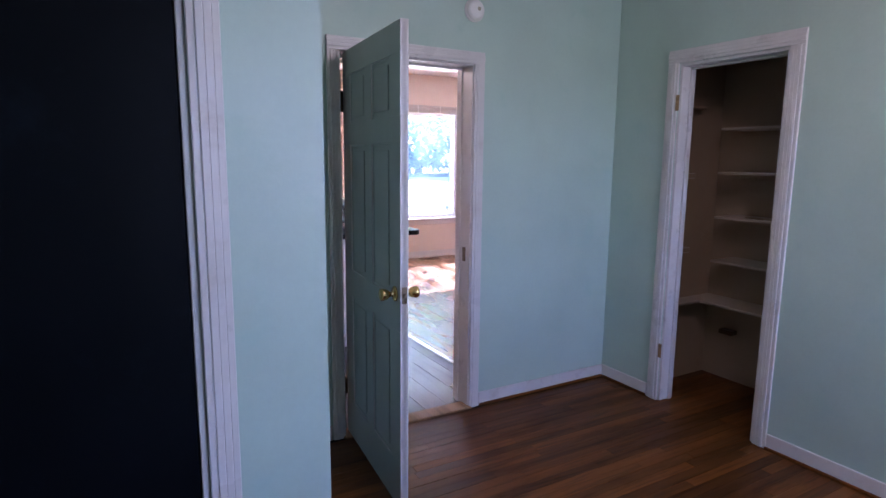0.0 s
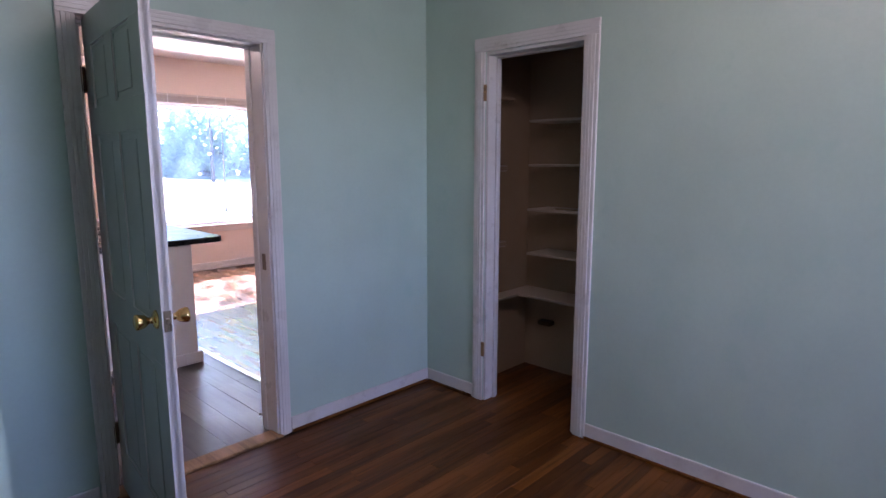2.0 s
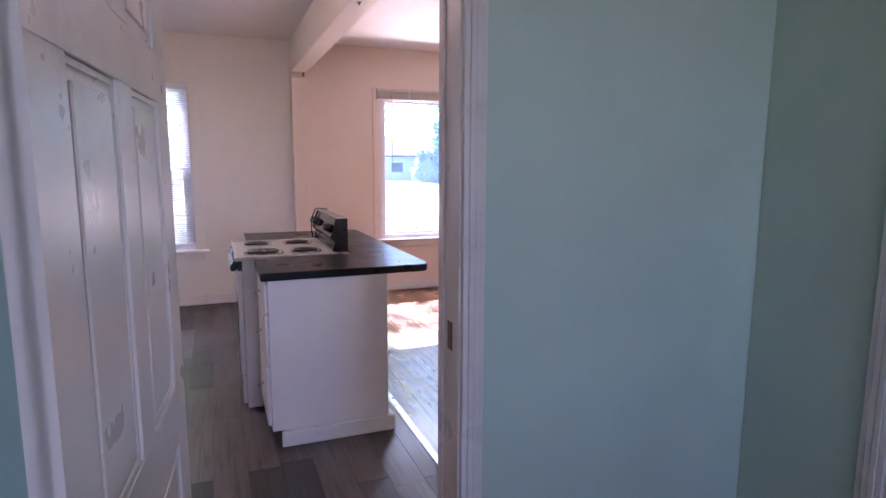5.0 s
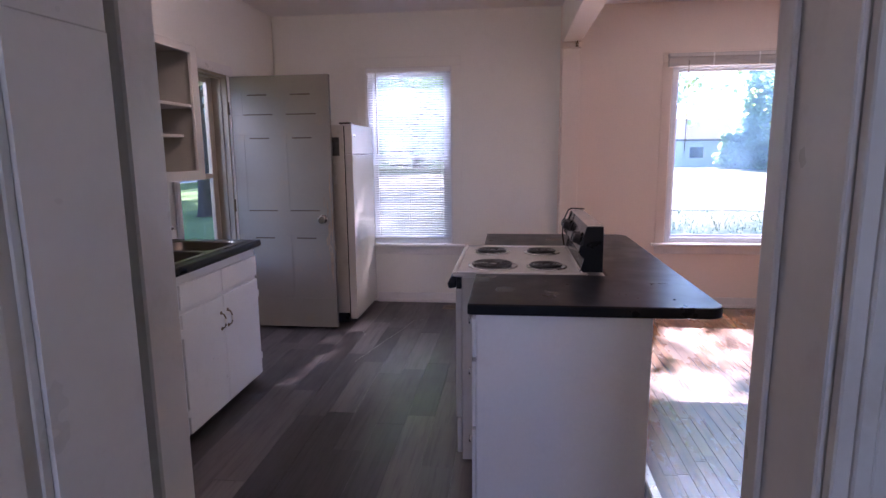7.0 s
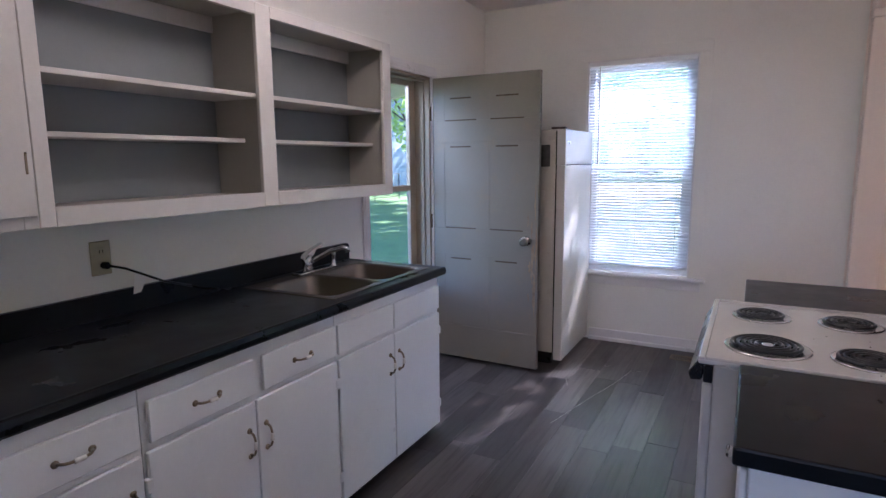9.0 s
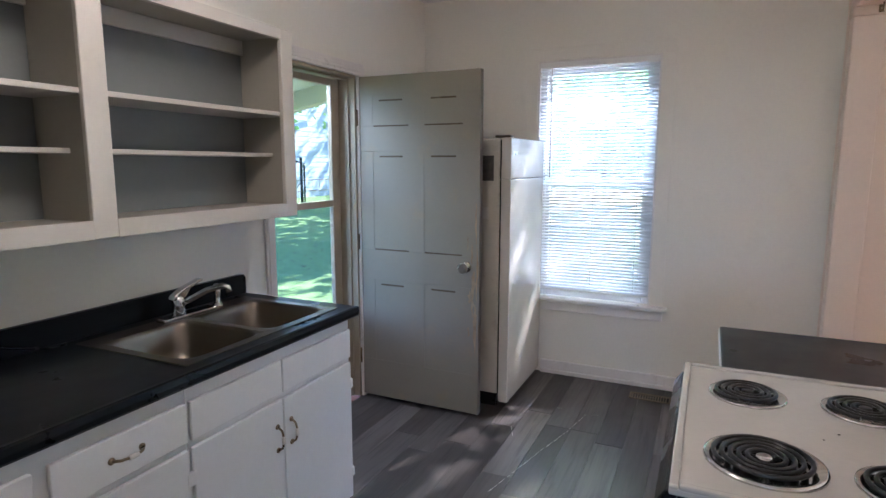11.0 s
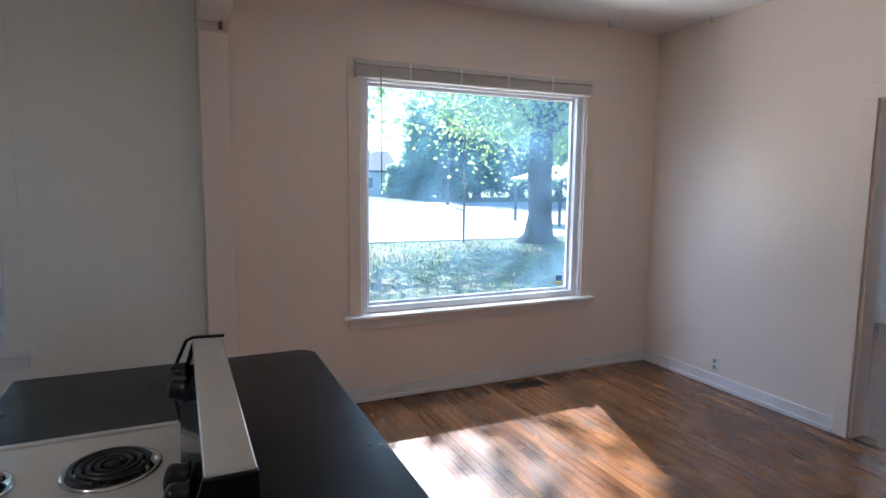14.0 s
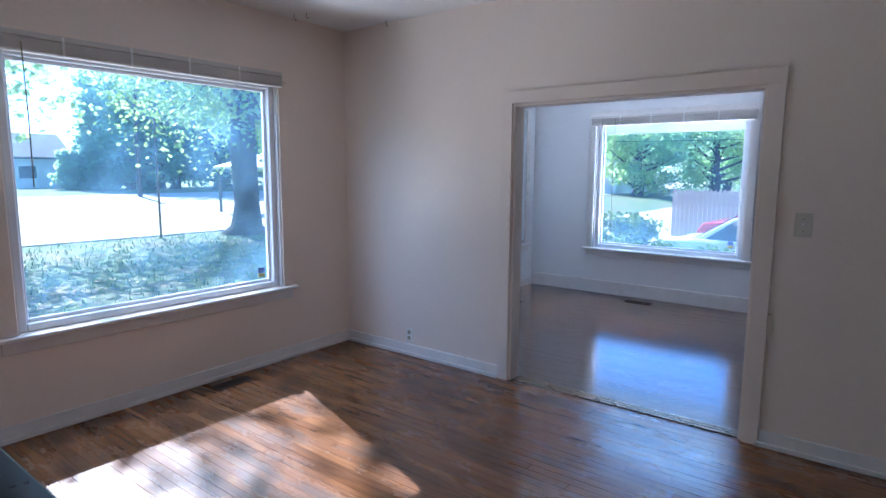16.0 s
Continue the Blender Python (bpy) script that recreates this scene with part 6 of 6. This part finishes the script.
for i, (sx, sy, r, h) in enumerate(((12.9, 6.9, 0.75, 1.25), (12.9, 6.2, 0.75, 1.2), (12.9, 7.6, 0.7, 1.3), (12.9, 8.3, 0.45, 0.9), (14.0, 8.2, 0.85, 1.7), (12.9, 5.5, 0.7, 1.15), (12.9, 9.6, 0.4, 1.0))):
    shrub(sx, sy, r, h, "leafy yellow-green shrub in front of the porch", 140 + i)


def house(name, x0, x1, y0, y1, h, ridge, wallmat, label, wins, axis="x", boards=None):
    """A small far house with gable roof; wins: (face, u0, u1, z0, z1) with face 'south' (low y) or 'west'/'east'."""
    ob = thing(name, ((x0 + x1) / 2, (y0 + y1) / 2, GZ), label, "house")
    part("wall", box(x0, x1, y0, y1, GZ - 0.5, GZ + h), wallmat, ob)
    bm = bmesh.new()
    e = 0.45
    if axis == "x":
        ym = (y0 + y1) / 2
        add_prism(bm, [(y0 - e, GZ + h - 0.1), (ym, GZ + h + ridge), (y1 + e, GZ + h - 0.1), (y1 + e, GZ + h + 0.1), (ym, GZ + h + ridge + 0.22), (y0 - e, GZ + h + 0.1)], "x", x0 - e, x1 + e)
        add_prism(bm, [(y0, GZ + h - 0.02), (y1, GZ + h - 0.02), (ym, GZ + h + ridge - 0.02)], "x", x0 + 0.02, x1 - 0.02)
    else:
        xm = (x0 + x1) / 2
        add_prism(bm, [(x0 - e, GZ + h - 0.1), (xm, GZ + h + ridge), (x1 + e, GZ + h - 0.1), (x1 + e, GZ + h + 0.1), (xm, GZ + h + ridge + 0.22), (x0 - e, GZ + h + 0.1)], "y", y0 - e, y1 + e)
        add_prism(bm, [(x0, GZ + h - 0.02), (x1, GZ + h - 0.02), (xm, GZ + h + ridge - 0.02)], "y", y0 + 0.02, y1 - 0.02)
    part("roof", bm, ROOF, ob)
    for face, u0, u1, z0, z1 in wins:
        if face == "south":
            w = part("window", box(u0, u1, y0 - 0.03, y0 - 0.002, GZ + z0, GZ + z1), CAR_GLASS, ob)
            fr_ = [(u0 - 0.08, u0), (u1, u1 + 0.08)]
            for a, b_ in fr_:
                part("window_frame", box(a, b_, y0 - 0.05, y0 - 0.002, GZ + z0 - 0.08, GZ + z1 + 0.08), VINYL_W, w)
            part("window_frame", box(u0, u1, y0 - 0.05, y0 - 0.002, GZ + z1, GZ + z1 + 0.08), VINYL_W, w)
            part("window_sill", box(u0, u1, y0 - 0.06, y0 - 0.002, GZ + z0 - 0.08, GZ + z0), VINYL_W, w)
        else:
            xx, s = (x0, -1) if face == "west" else (x1, 1)
            w = part("window", box(xx + s * 0.002, xx + s * 0.03, u0, u1, GZ + z0, GZ + z1), CAR_GLASS, ob)
            for a, b_ in ((u0 - 0.08, u0), (u1, u1 + 0.08)):
                part("window_frame", box(xx + s * 0.002, xx + s * 0.05, a, b_, GZ + z0 - 0.08, GZ + z1 + 0.08), VINYL_W, w)
    if boards:
        n = int(h / boards)
        for k in range(n):
            z = GZ + k * boards
            part("board", prism([(y0 - 0.028, z), (y0 - 0.002, z), (y0 - 0.002, z + boards), (y0 - 0.010, z + boards)], "x", x0, x1), wallmat, ob)
            part("board", prism([(x1 + 0.002, z), (x1 + 0.028, z), (x1 + 0.010, z + boards), (x1 + 0.002, z + boards)], "y", y0, y1), wallmat, ob)
    return ob


house("white_neighbour_house", -34.0, -20.0, 31.1, 50.0, 7.0, 3.0, SHADED_SIDING, "white clapboard neighbour house", [("east", 39.0, 40.0, 1.2, 2.6)], "y", 0.30)
sd = thing("garden_shed", (-22.5, 28.6, GZ), "white shed with a dark sloping roof", "shed")
part("wall", prism([(25.6, GZ - 0.3), (30.9, GZ - 0.3), (30.9, 3.40), (25.6, 2.32)], "x", -25.0, -20.6), SHADED_SIDING, sd)
part("roof", prism([(24.9, 2.26), (31.55, 3.62), (31.72, 3.74), (31.62, 3.98), (24.9, 2.62)], "x", -25.6, -19.5), CAR_GLASS, sd, "dark weathered roof with a deep eave")
DARKFENCE = paint("dark_weathered_boards", (0.035, 0.035, 0.04), 0.8, 0.3, 3.0, 0.3)
df = thing("dark_board_fence", (-17.5, 25.0, GZ), "dark board fence with pale posts", "fence")
for k in range(27):
    part("board", box(-17.52, -17.49, 22.6 + k * 0.18, 22.775 + k * 0.18, GZ + 0.02, 1.60 + 0.015 * (k % 3)), DARKFENCE, df)
for y_, h_ in ((22.9, 2.05), (25.35, 1.72), (27.0, 1.35)):
    part("post", box(-17.46, -17.36, y_, y_ + 0.12, GZ - 0.2, h_ - 0.1), FENCE if y_ > 23 else DARKFENCE, df)
for z_ in (0.1, 1.3):
    part("rail", box(-17.488, -17.46, 22.6, 27.4, z_, z_ + 0.09), DARKFENCE, df)
house("far_white_house", 15.0, 27.0, 72.0, 80.0, 3.0, 2.4, SIDING, "low white house across the yard", [("south", 18.0, 19.4, 1.0, 2.2), ("south", 22.5, 24.0, 1.0, 2.2)], "x")
house("brick_house", 33.0, 44.0, 36.0, 43.0, 3.0, 2.6, BRICKRED, "low brick house behind the maple", [("south", 34.2, 35.4, 0.9, 2.2), ("south", 37.2, 38.4, 0.9, 2.2)], "x")
house("street_house", 52.0, 60.0, 23.0, 30.0, 3.0, 2.4, SIDING, "white gabled house across the street", [("west", 25.4, 26.8, 1.0, 2.2)], "x")

# dry leaves lying on the lawn outside the picture window
LITTER = paint("dry_leaf_litter", (0.40, 0.30, 0.18), 0.8, 0.35, 0.8, 0.0)
GRASS = paint("grass_blades", (0.15, 0.25, 0.07), 0.6, 0.35, 0.7, 0.0)


def scatter(name, n, mat, label, category, seed, size, upright):
    rnd = random.Random(seed)
    vs, fs = [], []
    for _ in range(n):
        x, y = rnd.uniform(-2.0, 19.0), 8.8 + 12.4 * rnd.random() ** 0.8
        z = GZ + 0.03 * noise.noise(Vector((x * 0.12, y * 0.12, 0.3)))
        a, k = rnd.uniform(0, 6.28), size * rnd.uniform(0.6, 1.4)
        c, q = math.cos(a) * k, math.sin(a) * k
        b_ = len(vs)
        if upright:
            lean = rnd.uniform(-0.6, 0.6) * k
            vs += [(x - c * 0.25, y - q * 0.25, z - 0.01), (x + c * 0.25, y + q * 0.25, z - 0.01), (x + lean + c * 0.3, y + q * 0.2, z + k * 1.3)]
            fs.append((b_, b_ + 1, b_ + 2))
        else:
            vs += [(x + c, y + q, z + 0.012 + 0.3 * k * rnd.random()), (x - q * 0.6, y + c * 0.6, z + 0.02), (x - c, y - q, z + 0.012 + 0.3 * k * rnd.random()), (x + q * 0.6, y - c * 0.6, z + 0.016)]
            fs.append((b_, b_ + 1, b_ + 2, b_ + 3))
    me = bpy.data.meshes.new(name)
    me.from_pydata(vs, [], fs)
    me.materials.append(mat)
    tagged(new(name, me), label, category, "", "stuff")


scatter("leaf_litter", 6000, LITTER, "dry brown leaves scattered over the lawn", "fallen leaves", 301, 0.045, False)
rnd_l = random.Random(311)
bm = bmesh.new()
for _ in range(420):
    x, y, k = rnd_l.uniform(-16.0, -2.5), rnd_l.uniform(8.0, 22.0), rnd_l.uniform(0.03, 0.07)
    a = rnd_l.uniform(0, 3.1)
    c, q = math.cos(a) * k, math.sin(a) * k
    bm.faces.new([bm.verts.new(p) for p in ((x + c, y + q, GZ + 0.05), (x - q * 0.5, y + c * 0.5, GZ + 0.04), (x - c, y - q, GZ + 0.07), (x + q * 0.5, y - c * 0.5, GZ + 0.04))])
solid("fallen_leaves", bm, BARK, "few dark fallen leaves on the back lawn", "fallen leaves", "stuff")
scatter("grass_tufts", 8000, GRASS, "short uneven grass blades on the lawn", "grass", 302, 0.055, True)

# fences, poles, clothes post
pl = thing("power_line", (45.25, 8.0, GF), "thin dark power cables between two wooden poles", "cable")
for z_, sag in ((3.95, 0.3), (5.6, 0.3)):
    part("cable", tube([(45.0 + 0.05 * k, -14 + 4.5 * k, z_ - sag * (1 - ((k - 5) / 5.0) ** 2)) for k in range(11)], 0.014, 5), BLACK, pl)
for y_ in (-14.0, 31.0):
    part("pole", cyl((45.25, y_, GF - 0.2), (45.25, y_, 8.0), 0.13, 0.10, 10), BARK, pl)
fc = thing("board_fence", (24.2, 7.4, GF), "weathered wooden board fence across the drive", "fence")
fb = mesh_of("board", prism([(-0.07, 0), (0.07, 0), (0.07, 1.72), (0.0, 1.80), (-0.07, 1.72)], "x", -0.012, 0.012), FENCE)
for i in range(50):
    o = new("board", fb)
    o.parent = fc
    o.location = (0, -4.6 + i * 0.15, 0.02 + 0.02 * math.sin(i * 1.7))
for z in (0.4, 1.4):
    part("rail", box(24.22, 24.27, 2.75, 10.2, GF + z, GF + z + 0.09), FENCE, fc)
cl = thing("chain_link_gate", (-14.0, 23.5, GZ), "dark metal garden gate in a wire fence", "fence")
for yy, h, r in ((22.85, 2.15, 0.05), (24.0, 2.25, 0.06), (24.2, 2.0, 0.04), (21.4, 1.5, 0.03), (26.2, 1.3, 0.03), (28.4, 1.3, 0.03)):
    part("post", cyl((-14.0, yy, GZ - 0.2), (-14.0, yy, GZ + h), r, n=8), BLACK, cl)
part("gate_rail", tube([(-14.0, 22.85, GZ + 2.1), (-14.0, 24.0, GZ + 2.05)], 0.035, 6), BLACK, cl)
part("gate_brace", tube([(-14.0, 22.9, GZ + 0.3), (-14.0, 23.95, GZ + 1.2)], 0.02, 6), BLACK, cl)
for z in (0.15, 0.8, 1.28):
    part("rail", tube([(-14.0, 21.4, GZ + z), (-14.0, 28.4, GZ + z)], 0.018, 6), HINGE_M, cl)
for k in range(28):
    part("wire", tube([(-14.0, 21.5 + k * 0.25, GZ + 0.1), (-14.0, 21.5 + k * 0.25, GZ + 1.28)], 0.006, 5), HINGE_M, cl)
bm = cyl((10.7, 20.5, GZ), (10.7, 20.5, GZ + 3.4), 0.035, 0.03, 10)
solid("clothes_post", bm, HINGE_M, "thin dark metal post in the lawn", "post")
up = thing("utility_pole", (22.0, 46.0, GZ), "wooden utility pole with cross arm", "utility pole")
part("pole", cyl((22, 46, GZ), (22, 46, GZ + 9.5), 0.16, 0.11, 12), BARK, up)
part("cross_arm", box(21.0, 23.0, 45.92, 46.04, GZ + 8.6, GZ + 8.72), FENCE, up)
for dx_ in (-0.8, 0.8):
    part("wire", tube([(22 + dx_ + s * 40 / 12, 46 - s * 0.8, GZ + 8.75 - 1.2 * (1 - ((s - 6) / 6) ** 2)) for s in range(-12, 13)], 0.012, 5), BLACK, up)
sp = thing("shelter", (19.5, 23.6, GZ), "small open shelter with a sloping pale roof", "shelter")
part("roof", prism([(17.2, GZ + 2.0), (21.6, GZ + 3.1), (21.6, GZ + 3.2), (17.2, GZ + 2.1)], "y", 24.5, 28.5), PORCH, sp)
for a, b_ in ((17.4, 24.7), (17.4, 28.3), (21.4, 24.7), (21.4, 28.3)):
    part("post", box(a - 0.05, a + 0.05, b_ - 0.05, b_ + 0.05, GZ, GZ + (2.02 if a < 18 else 3.02)), BARK, sp)


def car(name, x, y, yaw, mat, label):
    ob = thing(name, (x, y, GF + 0.12), label, "car")
    M = Matrix.Translation((x, y, GF + 0.12)) @ Matrix.Rotation(radians(yaw), 4, "Z")

    def put(nm, bm, m, lab="", parent=None):
        bmesh.ops.transform(bm, matrix=M, verts=bm.verts)
        return part(nm, bm, m, parent or ob, lab)
    prof = [(-2.25, 0.32), (-2.28, 0.62), (-2.15, 0.86), (-1.2, 0.94), (-0.95, 0.97), (1.35, 0.98), (2.1, 0.92), (2.26, 0.70), (2.25, 0.32)]
    put("body", prism(prof, "y", -0.88, 0.88, 0.05), mat)
    roof = [(-1.05, 0.93), (-0.35, 1.36), (0.0, 1.42), (0.85, 1.41), (1.55, 0.95)]
    cab = bmesh.new()
    rows = [(0.80, 0.0), (0.64, 1.0)]
    lo = [cab.verts.new((u, -(0.82 - 0.16 * min(1, (z - 0.93) / 0.48)), z)) for u, z in roof]
    hi = [cab.verts.new((u, (0.82 - 0.16 * min(1, (z - 0.93) / 0.48)), z)) for u, z in roof]
    cab.faces.new(lo)
    cab.faces.new(hi[::-1])
    for i in range(len(roof)):
        cab.faces.new((lo[i], lo[(i + 1) % 5], hi[(i + 1) % 5], hi[i]))
    bmesh.ops.bevel(cab, geom=cab.edges[:], offset=0.03, segments=2, profile=0.5, affect="EDGES")
    put("cabin", cab, mat)
    for s in (-1, 1):
        put("side_window", prism([(-0.82, 0.985), (-0.30, 1.31), (0.22, 1.36), (0.22, 0.985)], "y", s * 0.70, s * 0.822), CAR_GLASS)
        put("side_window", prism([(0.29, 0.985), (0.29, 1.36), (0.82, 1.34), (1.30, 0.985)], "y", s * 0.70, s * 0.822), CAR_GLASS)
    put("windscreen", prism([(-1.08, 0.95), (-0.42, 1.355), (-0.36, 1.34), (-0.98, 0.95)], "y", -0.62, 0.62), CAR_GLASS)
    put("rear_window", prism([(0.92, 1.40), (1.56, 0.98), (1.50, 0.97), (0.88, 1.37)], "y", -0.60, 0.60), CAR_GLASS)
    for u in (-1.4, 1.35):
        for s in (-1, 1):
            w = put("wheel", lathe((u, s * 0.72, 0.32), (0, s, 0), [(0, 0.30), (0.02, 0.32), (0.16, 0.32), (0.18, 0.29), (0.17, 0.2), (0.17, 0.01)], 20), RUBBER)
            put("rim", lathe((u, s * 0.892, 0.32), (0, s, 0), [(0, 0.19), (0.008, 0.18), (0.012, 0.05), (0.02, 0.01)], 16), CHROME, "", w)
        put("lamp", box(u * 1.62 - 0.02, u * 1.62 + 0.02, -0.75, -0.45, 0.66, 0.78, 0.01), CHROME if u < 0 else CAR_R)
        put("lamp", box(u * 1.62 - 0.02, u * 1.62 + 0.02, 0.45, 0.75, 0.66, 0.78, 0.01), CHROME if u < 0 else CAR_R)
    return ob


car("white_car", 15.5, 5.5, 86, CAR_W, "silver-white saloon car parked on the drive")
car("red_car", 20.3, 5.9, 87, CAR_R, "red car parked by the fence")

# ---- floor boards, last ----


def boards(parent, mat, x0, x1, y0, y1, w, lmin, lmax, along, seed, near=None, gap=0.0012, skip=()):
    """Boards as pieces sharing a few meshes; those outside 'near' are joined into one part."""
    rnd = random.Random(seed)
    base = Vector(parent.location)
    cache = {}
    far = bmesh.new()
    a0, a1, c0, c1 = (x0, x1, y0, y1) if along == "x" else (y0, y1, x0, x1)
    rows = int(math.ceil((c1 - c0) / w))
    count = 0
    for r in range(rows):
        q0, q1 = c0 + r * w, min(c0 + (r + 1) * w, c1)
        s = a0 - rnd.uniform(0, lmax * 0.7)
        while s < a1:
            L = round(rnd.uniform(lmin, lmax) / 0.2) * 0.2
            e = s + L
            b0, b1 = max(s, a0), min(e, a1)
            s = e
            if b1 - b0 < 0.02:
                continue
            X = (b0 + gap, b1 - gap, q0 + gap, q1 - gap) if along == "x" else (q0 + gap, q1 - gap, b0 + gap, b1 - gap)
            cx_, cy_ = (X[0] + X[1]) / 2, (X[2] + X[3]) / 2
            dz = rnd.uniform(-0.0006, 0.0004)
            if near and near[0] < cx_ < near[1] and near[2] < cy_ < near[3] and count < 300:
                count += 1
                key = (round(X[1] - X[0], 3), round(X[3] - X[2], 3))
                if key not in cache:
                    hx, hy = key[0] / 2, key[1] / 2
                    t = bmesh.new()
                    top = [t.verts.new(v) for v in ((-hx + .0005, -hy + .0005, 0), (hx - .0005, -hy + .0005, 0), (hx - .0005, hy - .0005, 0), (-hx + .0005, hy - .0005, 0))]
                    mid = [t.verts.new(v) for v in ((-hx, -hy, -.001), (hx, -hy, -.001), (hx, hy, -.001), (-hx, hy, -.001))]
                    low = [t.verts.new(v) for v in ((-hx, -hy, -.006), (hx, -hy, -.006), (hx, hy, -.006), (-hx, hy, -.006))]
                    t.faces.new(top)
                    for ra, rb in ((top, mid), (mid, low)):
                        for i in range(4):
                            t.faces.new((ra[i], rb[i], rb[(i + 1) % 4], ra[(i + 1) % 4]))
                    cache[key] = mesh_of("plank", t, mat)
                o = new("plank", cache[key])
                o.parent = parent
                o.location = Vector((cx_, cy_, dz)) - base
            else:
                vs = [far.verts.new(v) for v in ((X[0], X[2], dz), (X[1], X[2], dz), (X[1], X[3], dz), (X[0], X[3], dz))]
                lw = [far.verts.new((v.co.x, v.co.y, -0.006)) for v in vs]
                far.faces.new(vs)
                for i in range(4):
                    far.faces.new((vs[i], lw[i], lw[(i + 1) % 4], vs[(i + 1) % 4]))
    if far.verts:
        o = part("planks", far, mat, parent)
        o["kind"] = "stuff"
    else:
        far.free()


obs = bpy.data.objects
OAK_DIN_Y = wood("oak_strip_floor_worn_y", (0.15, 0.060, 0.019), (0.20, 0.083, 0.027), (0.255, 0.112, 0.039), "y", 0.25, 0.22, 0.7)
boards(obs["floor_bedroom"], OAK_BED, -1.30, 4.333, -2.60, BD - 0.03, 0.057, 0.4, 1.6, "x", 3, (1.2, 4.0, 1.0, 2.95), gap=0.0006)
boards(obs["floor_kitchen"], VINYL, LX, 2.80, BD + 0.075, NY, 0.152, 0.8, 1.22, "y", 4, (-1, 4, 2, 9), gap=0.0005)
boards(obs["floor_dining"], OAK_DIN_Y, 2.836, DX + 0.018, BK, NY, 0.057, 0.4, 1.8, "y", 5, (3.0, 6.2, 4.4, 7.9), gap=0.0004)
OAK_FRONT = wood("oak_strip_floor_polished", (0.09, 0.034, 0.010), (0.135, 0.052, 0.015), (0.19, 0.080, 0.026), "y", 0.13, 0.85, 0.8)
boards(obs["floor_front_room"], OAK_FRONT, DX + 0.125, FX, 1.12, NY, 0.057, 0.5, 1.8, "y", 6)
